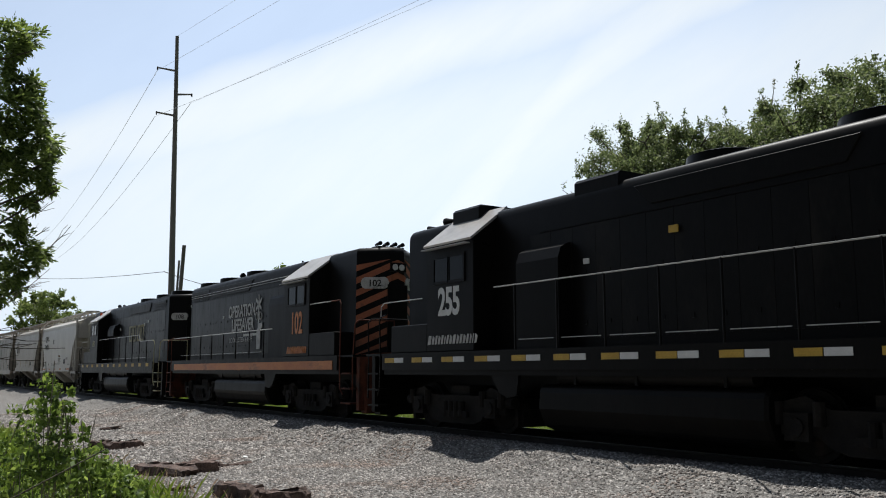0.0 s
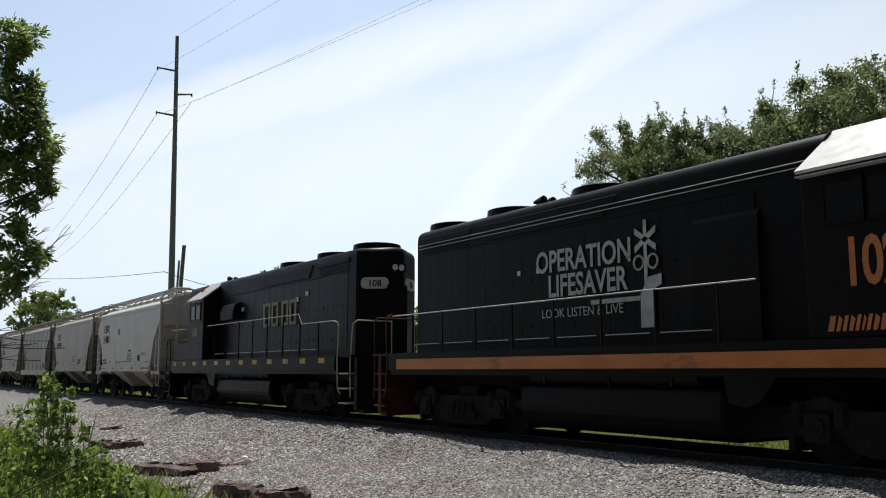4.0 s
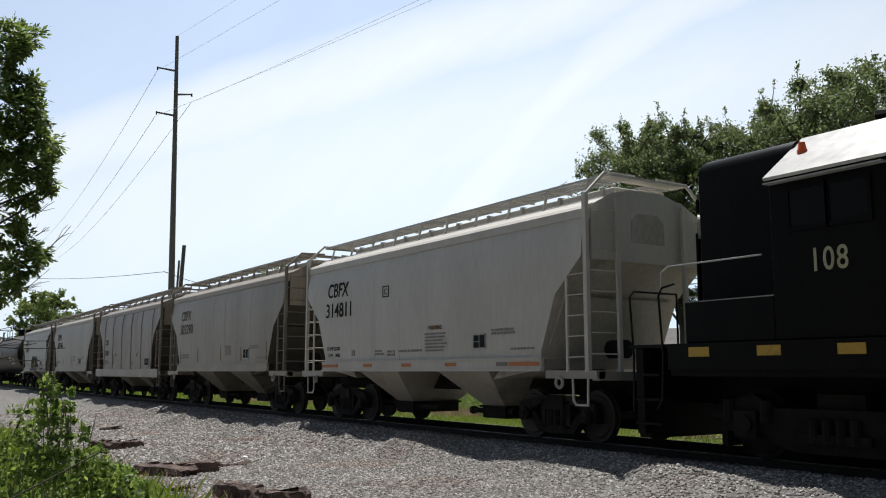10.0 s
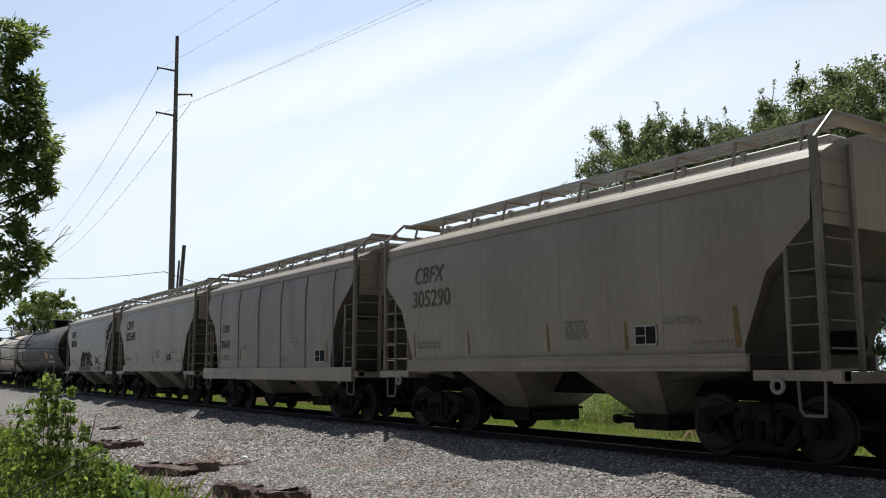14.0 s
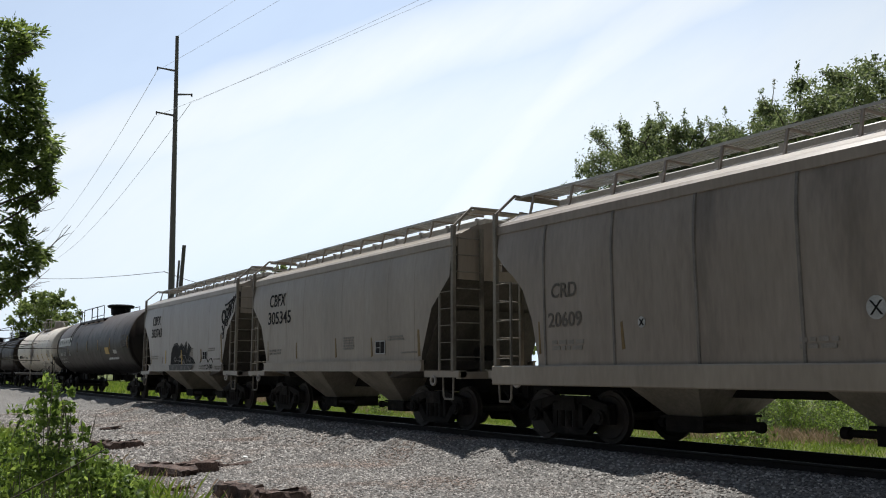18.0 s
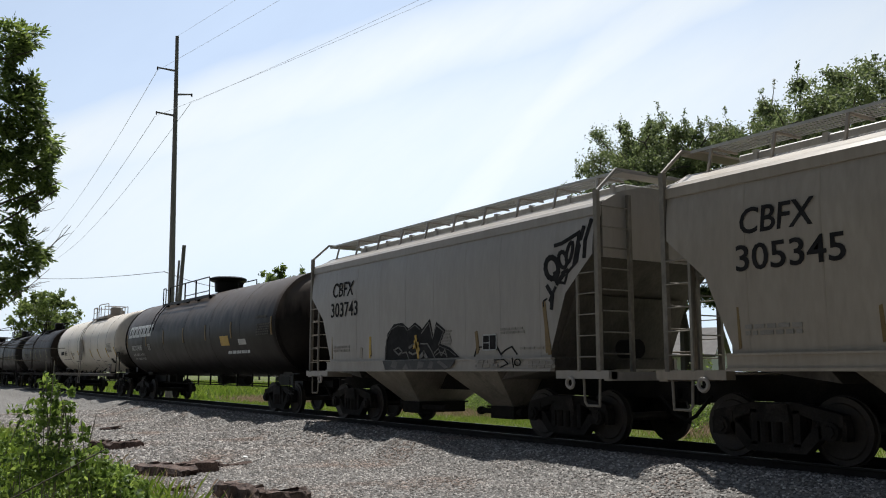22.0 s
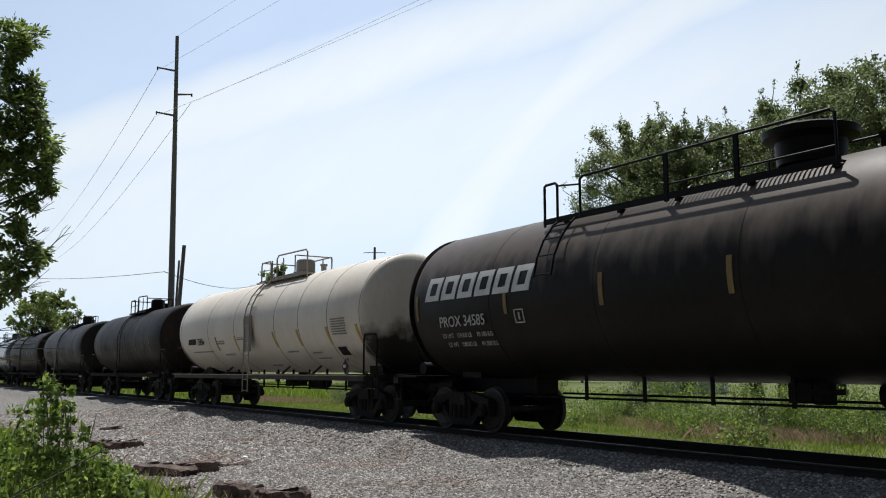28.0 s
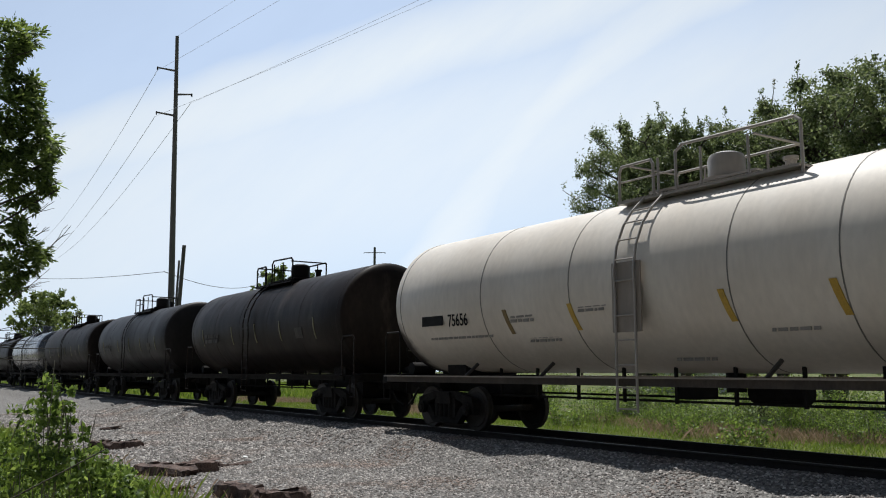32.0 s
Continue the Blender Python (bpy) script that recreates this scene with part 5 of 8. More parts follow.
        for k in range(8):
            x = -6.3 + k * 1.22
            part("stanchion", Geo().cyl((x, s * 1.54, 1.45), (x, s * 1.54, 2.57 if scheme.get("kink") and x < -5 else rz), 0.02, 6), P, eng)
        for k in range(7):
            part("toe_rail", Geo().box(-6.2 + k * 1.22, -5.2 + k * 1.22, s * 1.545 - 0.008, s * 1.545 + 0.008, 1.845, 1.86), M["rail_glint"], eng)
    # fuel tank and air reservoirs
    t0, t1, tz = scheme.get("tank", (-2.6, 2.15, 0.21))
    part("fuel_tank", Geo().prism_x([(-1.30, 1.02), (-1.40, 0.92), (-1.42, 0.58), (-1.28, tz + 0.10), (-1.0, tz), (1.0, tz), (1.28, tz + 0.10), (1.42, 0.58), (1.40, 0.92), (1.30, 1.02)], t0, t1), M["black_dusty"], eng, bevel=0.05)
    for s in (-1, 1):
        part("air_reservoir", Geo().cyl((t0 + 0.25, s * 1.24, 1.17), (t1 - 0.5, s * 1.24, 1.17), 0.14, 14), M["black_dusty"], eng, smooth=True)
        for x in (t0 + 0.7, (t0 + t1) / 2, t1 - 1.0):
            part("reservoir_strap", Geo().box(x - 0.03, x + 0.03, s * 1.24 - 0.15, s * 1.24 + 0.15, 1.02, 1.32), P, eng)
        part("equipment_skirt", Geo().prism_y([(2.2, 1.3), (3.2, 1.3), (2.85, 0.85), (2.6, 0.75), (2.3, 0.8)], s * 1.45 - 0.03, s * 1.45 + 0.03), P, eng)
    for x in (-4.88, 4.88):
        loco_truck(eng, x, sense)
    hy = Geo()
    for k, (dx, dy) in enumerate(((0, -0.25), (0, 0), (0, 0.25))):
        hy.cyl((scheme.get("horn_x", 4.2), dy, T + 0.2), (scheme.get("horn_x", 4.2) + 0.32, dy, T + 0.2), 0.03, 8, 0.105)
        hy.cyl((scheme.get("horn_x", 4.2) + 0.1, dy, T + 0.02), (scheme.get("horn_x", 4.2) + 0.1, dy, T + 0.2), 0.02, 6)
    part("air_horn", hy, M["black_dusty"], eng)
    for xa, xb, z1 in scheme.get("blocks", ()):
        part("roof_box", Geo().cbox(xa, xb, -0.90, 0.90, T - 0.45, z1, 0.06), P, long_hood)
    if "nose_horn" in scheme:
        for dy in (-0.35, -0.12, 0.12, 0.35):
            part("air_horn", Geo().cyl((scheme["nose_horn"], dy, T + 0.10), (scheme["nose_horn"] + 0.3, dy, T + 0.12), 0.022, 8, 0.06).cyl((scheme["nose_horn"] + 0.05, dy, T - 0.02), (scheme["nose_horn"] + 0.05, dy, T + 0.12), 0.02, 6), M["black_dusty"], eng)
        part("lamp_bar", Geo().cbox(scheme["nose_horn"] - 0.1, scheme["nose_horn"] + 0.25, -0.42, 0.42, T - 0.02, T + 0.05, 0.02), P, eng)
    MOVERS.append((eng, u, 180.0 if flip else 0.0))
    scheme["marks"](eng, near, H, n1, x0)
    return eng


# ---- the train, from the head ----
def sill_dashes(eng, near, spans, material, z0=1.36, z1=1.52, name="reflector_strip"):
    for xa, xb in spans:
        part(name, Geo().box(xa, xb, near * 1.565 - 0.006, near * 1.565 + 0.006, z0, z1), material, eng)


def name_bars(eng, near, xa, xb, z0, z1, widths, material):
    """A painted name in slanted letters, as plain leaning bars."""
    total = sum(widths) + 0.6 * (len(widths) - 1)
    k, x = (xb - xa) / total, xa
    y = near * 1.508
    for i, w in enumerate(widths):
        e = x + w * k
        lean = 0.05 if xb > xa else -0.05
        g = Geo().prism_y([(x, z0), (e, z0), (e + lean, z1 - (0.05 if i % 2 else 0.0)), (x + lean, z1)], y - 0.004, y + 0.004)
        part("painted_name", g, material, eng)
        x = e + 0.6 * k


def marks_a(eng, near, H, n1, x0):
    k = -near
    # near side runs towards -x here, since the engine is turned about
    lettering("255", 0.82, M["white_paint"], eng, 4.99, near * 1.506, 2.46, near, bold=0.026, squeeze=0.73, spread=0.92)
    name_bars(eng, near, 5.40, 3.56, 1.83, 2.02, (1.3, 0.8, 0.8, 0.8, 0.8, 0.4, 0.8, 0.9, 1.0, 0.8, 0.8, 0.8, 0.8, 0.5, 0.4, 0.8), M["worn_white"])
    for i in range(11):
        xa = 7.2 - i * 1.22
        sill_dashes(eng, near, [(xa - 0.42, xa)], M["yellow"], 1.45, 1.56)
        sill_dashes(eng, near, [(xa - 0.42 - 0.42, xa - 0.44)], M["white_paint"], 1.45, 1.56)
    part("spec_plate", Geo().box(0.8, 0.95, near * 0.94 - 0.01, near * 0.94 + 0.01, 3.2, 3.3), M["white_paint"], eng)
    part("spec_plate", Geo().box(-1.35, -1.15, near * 0.97 - 0.01, near * 0.97 + 0.01, 3.5, 3.62), M["yellow"], eng)


def marks_b(eng, near, H, n1, x0):
    # warning stripes slant up to the middle of the nose
    faces = [((n1 - 0.62, -H), (n1, -0.20)), ((n1, -0.20), (n1, 0.20)), ((n1, 0.20), (n1 - 0.62, H))]
    for (xa, ya), (xb, yb) in faces:
        d = Vector((yb - ya, -(xb - xa), 0)).normalized() * 0.012
        for q in range(10):
            z = 1.2 + q * 0.34
            if abs(ya) < 0.5 and abs(yb) < 0.5:
                segs = [((xa, ya), (n1, 0.0), z + 0.40, z + 0.48), ((n1, 0.0), (xb, yb), z + 0.48, z + 0.40)]
            elif ya < 0:
                segs = [((xa, ya), (xb, yb), z, z + 0.40)]
            else:
                segs = [((xa, ya), (xb, yb), z + 0.40, z)]
            for (x1, y1), (x2, y2), za, zb in segs:
                hh = 0.17
                za2, zb2 = min(za + hh, T_NOSE), min(zb + hh, T_NOSE)
                za1, zb1 = max(min(za, T_NOSE), 1.68), max(min(zb, T_NOSE), 1.68)
                if za2 - za1 < 0.02 and zb2 - zb1 < 0.02:
                    continue
                g = Geo().loft([[(x1, y1, za1), (x2, y2, zb1), (x2, y2, zb2), (x1, y1, za2)],
                                [(x1 + d.x, y1 + d.y, za1), (x2 + d.x, y2 + d.y, zb1), (x2 + d.x, y2 + d.y, zb2), (x1 + d.x, y1 + d.y, za2)]])
                part("warning_stripe", g, M["stripe_orange"], eng)
    lettering("102", 0.86, M["orange"], eng, 4.2, near * 1.506, 2.34, near, bold=0.02, squeeze=0.66, spread=0.95)
    name_bars(eng, near, 3.95, 5.27, 1.76, 1.96, (1.3, 0.8, 0.8, 0.8, 0.8, 0.4, 0.8, 0.9, 1.0, 0.8, 0.8, 0.8, 0.8, 0.5, 0.4, 0.8), M["orange"])
    part("orange_band", Geo().box(-6.95, 7.1, near * 1.57 - 0.008, near * 1.57 + 0.008, 1.30, 1.53), M["orange"], eng, "scuffed orange sill band")
    lettering("OPERATION", 0.58, M["worn_white"], eng, -2.6, near * (H + 0.045), 3.14, near, bold=0.012, squeeze=0.80)
    lettering("LIFESAVER", 0.58, M["worn_white"], eng, -2.25, near * (H + 0.045), 2.66, near, bold=0.012, squeeze=0.80)
    lettering("LOOK LISTEN & LIVE", 0.24, M["worn_white"], eng, -2.45, near * (H + 0.045), 2.26, near)
    g = Geo()
    y = near * (H + 0.05)
    g.box(0.72, 0.79, y - 0.005, y + 0.005, 2.6, 3.72)
    for s in (-1, 1):
        g.prism_y([(0.755 - 0.24, 3.38 - s * 0.16 - 0.05), (0.755 + 0.24, 3.38 + s * 0.16 - 0.05), (0.755 + 0.24, 3.38 + s * 0.16 + 0.06), (0.755 - 0.24, 3.38 - s * 0.16 + 0.06)], y - 0.006, y + 0.006)
    for s in (-1, 1):
        pts = [(0.755 + s * 0.16 + 0.11 * math.cos(a), y, 3.0 + 0.12 * math.sin(a)) for a in [2 * math.pi * i / 14 for i in range(15)]]
        g.tube(pts, 0.02, 5)
    g.prism_y([(0.62, 1.9), (0.95, 1.9), (0.95, 2.55), (1.1, 2.6), (1.1, 2.78), (0.8, 2.74), (0.62, 2.45)], y - 0.006, y + 0.006)
    g.box(-0.6, 0.6, y - 0.005, y + 0.005, 2.36, 2.44)
    g.moved(dx=-0.45, dz=0.08)
    part("crossing_emblem", g, M["worn_white"], eng, "white painted crossing-signal emblem")
    for x in (-3.2, -2.6, 1.45):
        part("spec_plate", Geo().box(x, x + 0.09, near * 0.95 - 0.01, near * 0.95 + 0.01, 3.15, 3.25), M["white_paint"], eng)


T_NOSE = 4.24


def marks_c(eng, near, H, n1, x0):
    lettering("108", 0.44, M["pale_yellow"], eng, 4.88, near * 1.506, 2.56, near, bold=0.004, squeeze=0.8, spread=1.1)
    # large faded initials, as plain slabs
    y = near * (H + 0.05)
    for xa, xb, narrow in ((-0.81, -1.46, 0.12), (-1.55, -2.07, 0.0), (-2.36, -2.88, 0.0), (-2.97, -3.48, 0.0)):
        w = xa - xb
        outer = [(xa - narrow * w, 2.67), (xa, 3.44), (xb, 3.44), (xb + narrow * w, 2.67)]
        cx, cz = (xa + xb) / 2, 3.055
        inner = [(cx + (x - cx) * 0.52, cz + (z - cz) * 0.74) for x, z in outer]
        for i in range(4):
            p, q, m, n = outer[i], outer[(i + 1) % 4], inner[(i + 1) % 4], inner[i]
            part("painted_bar", Geo().prism_y([p, q, m, n], y - 0.005, y + 0.005), M["worn_gold"], eng, "faded gold painted bar where the initials stood")
    sill_dashes(eng, near, [(6.93 - i * 1.21 - 0.38, 6.93 - i * 1.21) for i in range(12)], M["yellow"], 1.47, 1.61)
    part("beacon", Geo().cyl((5.2, near * 1.05, 4.22), (5.2, near * 1.05, 4.33), 0.075, 12, 0.075).cyl((5.2, near * 1.05, 4.33), (5.2, near * 1.05, 4.44), 0.065, 12, 0.045), M["red_lamp"], eng, "orange-red roof beacon")
    for x, z in ((1.2, 3.32), (-3.4, 3.35), (-4.1, 3.48)):
        part("spec_plate", Geo().box(x - 0.2, x, near * 0.95 - 0.01, near * 0.95 + 0.01, z, z + 0.13), M["white_paint"], eng)


def hopper_marks(initials, number, side_text, rust, sign, extra=None, faded=False, number_x=-4.45, size=0.52, drop=0.0, wide=1.0):
    def paint(car, bulge):
        lm = M["letter_worn"] if faded else M["letter_black"]
        y = lambda z: -(bulge(z) + 0.008)
        if initials:
            lettering(initials, size, lm, car, number_x + 0.08, y(3.4 - drop), 3.18 - drop, squeeze=0.93, bold=0.006, shear=0.14)
        lettering(number, size, lm, car, number_x, y(2.85 - drop), 2.66 - drop, squeeze=wide, bold=0.006)
        sx, sz, sw, sh = sign
        pl = part("stencil_panel", Geo().box(sx, sx + sw, y(sz) - 0.004, y(sz) + 0.004, sz, sz + sh), M["letter_black"], car, "black consolidated stencil panel")
        fr = Geo()
        for a, b, c, d in ((0, sw, 0, 0.025), (0, sw, sh - 0.025, sh), (0, 0.025, 0, sh), (sw - 0.025, sw, 0, sh), (sw * 0.48, sw * 0.52, 0, sh), (0, sw * 0.5, sh * 0.45, sh * 0.5)):
            fr.box(sx + a, sx + b, y(sz) - 0.010, y(sz) + 0.002, sz + c, sz + d)
        part("panel_border", fr, M["worn_white"], pl)
        for k, (x, z, w, h, rows) in enumerate(side_text):
            word_bars(car, x, y(z), z, w, h, M["letter_faded"], "stencil_bar", rows, seed=k + 3)
        for k, (x, z0, z1, w) in enumerate(rust):
            g = Geo().prism_y([(x + w * 0.1, z1), (x + w * 0.6, z1 + 0.02), (x + w * 0.75, z1 * 0.6 + z0 * 0.4), (x + w, z0), (x + w * 0.35, z0 - 0.02), (x + w * 0.2, (z0 + z1) / 2)][::-1], y(z0) - 0.003, y(z0) + 0.01)
            part("rust_streak", g, M["worn_ochre"], car)
        if extra:
            extra(car, y)
    return paint


def clean_extra(car, y):
    lettering("LD LMT 231700", 0.135, M["letter_black"], car, -4.36, y(1.85), 1.79, squeeze=0.82)
    lettering("LT WT   54300", 0.135, M["letter_black"], car, -4.32, y(1.68), 1.62, squeeze=0.82)
    for x in (-4.54, -2.24, -0.4, 1.4, 3.6):
        part("reflector_strip", Geo().box(x, x + (0.90 if abs(x) > 3 else 0.42), -1.615, -1.603, 1.355, 1.43), M["orange"], car)
    # a squared letter, the warning panel and stencilled lines
    sq = Geo()
    for xa, xb, za, zb in ((-1.36, -1.07, 3.0, 3.02), (-1.36, -1.07, 3.25, 3.27), (-1.36, -1.34, 3.02, 3.25), (-1.09, -1.07, 3.02, 3.25)):
        sq.box(xa, xb, y(3.13) - 0.004, y(3.13) + 0.02, za, zb)
    part("sign_border", sq, M["letter_black"], car)
    lettering("C", 0.20, M["letter_black"], car, -1.215, y(3.13) - 0.004, 3.065, align="CENTER")
    lettering("WARNING", 0.13, M["rust_streak"], car, 0.67, y(2.22), 2.15, squeeze=0.86, bold=0.003)
    for q in range(6):
        word_bars(car, 0.52 + 0.02 * (q % 2), y(2.05), 2.08 - q * 0.072, 0.86 - 0.07 * (q % 3), 0.036, M["letter_faded"], "stencil_bar", 1, seed=30 + q)
    for x, z, w, sd in ((-1.75, 1.76, 0.42, 40), (-1.15, 1.74, 0.35, 41), (-0.62, 1.74, 1.0, 42)):
        word_bars(car, x, y(1.7), z, w, 0.05, M["letter_faded"], "stencil_bar", 2 if w < 0.5 else 1, seed=sd)
    part("door_plate", Geo().box(-2.95, -2.80, y(1.7) - 0.006, y(1.7) + 0.02, 1.64, 1.78), M["letter_faded"], car)
    part("reflector_strip", Geo().box(3.2, 3.55, -1.615, -1.603, 1.355, 1.43), M["seam_dark"], car)


def spray(pts, y, width, closed=False):
    """A sprayed stroke along points (x, z) on the side."""
    g = Geo()
    if closed:
        pts = pts + pts[:1]
    for (xa, za), (xb, zb) in zip(pts, pts[1:]):
        d = Vector((xb - xa, 0, zb - za)).normalized()
        e, n = d * width * 0.35, Vector((-d.z, 0, d.x)) * width / 2
        ya, yb = y(za), y(zb)
        ring = [(xa - n.x - e.x, ya, za - n.z - e.z), (xb - n.x + e.x, yb, zb - n.z + e.z), (xb + n.x + e.x, yb, zb + n.z + e.z), (xa + n.x - e.x, ya, za + n.z - e.z)]
        g.loft([ring, [(p, q + 0.012, r) for p, q, r in ring]])
    return g


def oval(cx, cz, rx, rz, turn=0.0, n=14):
    c, s = math.cos(turn), math.sin(turn)
    return [(cx + rx * math.cos(a) * c - rz * math.sin(a) * s, cz + rx * math.cos(a) * s + rz * math.sin(a) * c) for a in [2 * math.pi * i / n for i in range(n)]]


def graffiti_extra(car, y):
    # a sprayed tag of loops and strokes high at the end
    tag = Geo()
    for pts, w, closed in ((oval(4.58, 3.10, 0.17, 0.20, 0.5), 0.10, True), ([(4.66, 3.0), (4.72, 2.82), (4.9, 2.96)], 0.09, False), (oval(4.88, 3.22, 0.10, 0.15, 0.4), 0.07, True), ([(4.86, 2.98), (5.0, 3.02)], 0.07, False),
                           (oval(5.06, 3.33, 0.07, 0.18, -0.3), 0.07, True), ([(5.18, 3.12), (5.30, 3.62)], 0.08, False), ([(5.24, 3.16), (5.40, 3.74)], 0.08, False), ([(5.44, 3.22), (5.46, 3.5), (5.58, 3.84)], 0.08, False),
                           ([(4.66, 3.50), (4.85, 3.52), (5.3, 3.66)], 0.07, False), ([(4.68, 2.84), (4.92, 2.80), (5.0, 2.98), (5.24, 3.14)], 0.05, False), ([(4.44, 2.78), (4.58, 2.6), (4.54, 2.38)], 0.08, False), ([(4.66, 2.74), (4.5, 2.52)], 0.06, False), ([(4.42, 2.56), (4.33, 2.52), (4.33, 2.42)], 0.03, False)):
        g = spray(pts, lambda z: y(z) - 0.002, w, closed)
        tag.add(g.v, g.f)
    part("graffiti_tag", tag, M["letter_black"], car, "black sprayed tag of loops and strokes")
    # a filled piece low on the side, running down over the sill
    yb = y(1.7)
    lobe = [(-1.53, 1.52), (-1.52, 1.80), (-1.41, 2.14), (-1.12, 2.34), (-0.74, 2.36), (-0.46, 2.22), (-0.43, 1.72), (-0.47, 1.52)]
    piece = part("graffiti_piece", Geo().prism_y(lobe, yb - 0.006, yb + 0.02), M["letter_black"], car, "black sprayed graffiti piece with grey outlines")
    part("painted_lobe", Geo().prism_y([(-0.54, 1.52), (-0.51, 2.19), (-0.17, 2.34), (0.09, 2.21), (0.19, 1.86), (0.09, 1.53)], yb - 0.009, yb + 0.02), M["letter_black"], piece)
    part("painted_lobe", Geo().prism_y([(0.02, 1.53), (0.09, 2.15), (0.45, 2.39), (0.58, 2.01), (0.71, 2.31), (1.07, 2.12), (0.86, 1.84), (1.22, 1.75), (1.58, 1.54)], yb - 0.012, yb + 0.02), M["letter_black"], piece)
    part("graffiti_foot", Geo().prism_y([(-1.38, 1.29), (-1.50, 1.50), (1.56, 1.50), (1.42, 1.36), (1.2, 1.29)], -1.648, -1.640), M["graffiti_dark"], piece)
    for pts in ([(-1.12, 1.36), (-1.02, 1.49), (-0.80, 1.47), (-0.86, 1.31)], [(-0.60, 1.30), (-0.42, 1.44), (-0.30, 1.30)], [(0.05, 1.31), (0.10, 1.48), (0.34, 1.45), (0.30, 1.34)], [(0.48, 1.33), (0.60, 1.49), (0.72, 1.44), (0.66, 1.31)], [(0.86, 1.45), (0.95, 1.49), (1.30, 1.34), (1.16, 1.31)]):
        part("faded_patch", Geo().prism_y(pts, -1.651, -1.646), M["graffiti_gray"], piece)
    yy = lambda z: yb - 0.018
    for pts, w, closed, mat in (([(-1.09, 1.74), (-0.87, 1.80), (-0.72, 1.70), (-0.88, 1.63)], 0.035, True, "graffiti_pale"), ([(-0.72, 1.66), (-0.53, 1.69), (-0.42, 1.53)], 0.025, False, "graffiti_pale"), ([(-0.40, 1.78), (-0.25, 1.84), (-0.10, 1.83)], 0.06, False, "graffiti_pale"), ([(-0.41, 1.68), (-0.25, 1.63), (-0.11, 1.66)], 0.04, False, "graffiti_pale"),
                                ([(0.12, 2.09), (0.43, 2.31), (0.57, 1.96), (0.72, 2.24), (1.01, 2.10), (0.82, 1.82)], 0.022, False, "graffiti_pale"), ([(0.09, 1.86), (0.37, 1.85), (0.58, 1.65), (0.66, 1.54)], 0.03, False, "graffiti_pale"), ([(0.65, 1.65), (0.81, 1.74), (0.92, 1.59), (1.06, 1.71), (1.14, 1.56)], 0.028, False, "graffiti_pale"),
                                ([(0.70, 1.60), (0.85, 1.66), (1.00, 1.64), (1.10, 1.60)], 0.018, False, "graffiti_pale"), ([(0.05, 1.56), (0.22, 1.66), (0.33, 1.55)], 0.09, False, "graffiti_pale"), ([(-1.48, 1.56), (-1.45, 1.97), (-1.24, 2.22), (-0.95, 2.30), (-0.62, 2.27), (-0.50, 2.17)], 0.018, False, "graffiti_gray"), ([(0.84, 1.79), (1.20, 1.70), (1.46, 1.58)], 0.016, False, "graffiti_gray"), ([(-0.46, 2.18), (-0.16, 2.28), (0.04, 2.18)], 0.016, False, "graffiti_gray")):
        part("sprayed_line", spray(pts, yy, w, closed), M[mat], piece)
    star = Geo()
    for p in ([(-0.13, 2.03), (-0.08, 1.79), (0.0, 1.55)], [(-0.20, 1.80), (-0.02, 1.86)], [(-0.16, 1.92), (0.02, 1.72)]):
        g = spray(p, lambda z: yb - 0.022, 0.075)
        star.add(g.v, g.f)
    part("yellow_scrawl", star, M["yellow"], piece)
    for pts, w, mat in (([(-2.28, 1.60), (-2.27, 2.06)], 0.09, "yellow"), ([(-2.75, 1.62), (-2.73, 1.80)], 0.12, "gray_ribbed"), ([(2.24, 1.70), (2.19, 2.02)], 0.09, "worn_ochre"), ([(4.46, 1.58), (4.38, 2.1), (4.33, 2.48)], 0.09, "worn_ochre")):
        part("sprayed_line", spray(pts, lambda z: y(z) - 0.002, w), M[mat], car)
    low = Geo()
    for pts, closed in (([(2.12, 1.56), (2.2, 1.72), (2.4, 1.74)], False), ([(2.85, 1.76), (3.0, 1.58), (3.15, 1.66), (3.35, 1.72), (3.5, 1.58)], False)):
        g = spray(pts, lambda z: y(z) - 0.002, 0.03, closed)
        low.add(g.v, g.f)
    part("black_scrawl", low, M["letter_black"], car)
    sill = Geo()
    for pts, closed in ((oval(3.62, 1.42, 0.09, 0.06), True), ([(3.46, 1.50), (3.50, 1.33)], False), ([(2.9, 1.47), (3.2, 1.48), (3.33, 1.40), (3.1, 1.33)], False)):
        g = spray(pts, lambda z: -1.648, 0.022, closed)
        sill.add(g.v, g.f)
    part("black_scrawl", sill, M["letter_black"], car)
    word_bars(car, 2.25, -1.644, 1.47, 0.75, 0.055, M["letter_faded"], "sprayed_scrawl", 2, seed=9)
    word_bars(car, 3.95, -1.644, 1.44, 0.75, 0.05, M["letter_faded"], "stencil_bar", 2, seed=12)


def ribbed_extra(car, y):
    for cx, k in ((-1.81, 0.6), (2.09, 1.0)):
        yy = y(2.03) - 0.002
        disc = [(cx + k * 0.13 * math.cos(2 * math.pi * i / 18), 2.03 + k * 0.15 * math.sin(2 * math.pi * i / 18)) for i in range(18)]
        em = part("round_emblem", Geo().prism_y(disc, yy - 0.004, yy + 0.004), M["worn_white"], car, "worn white disc with dark strokes")
        for s in (-1, 1):
            part("stroke", Geo().prism_y([(cx - 0.07 * k - 0.015, 2.03 - s * 0.09 * k), (cx - 0.07 * k + 0.015, 2.03 - s * 0.09 * k), (cx + 0.07 * k + 0.015, 2.03 + s * 0.09 * k), (cx + 0.07 * k - 0.015, 2.03 + s * 0.09 * k)], yy - 0.008, yy - 0.003), M["letter_black"], em)


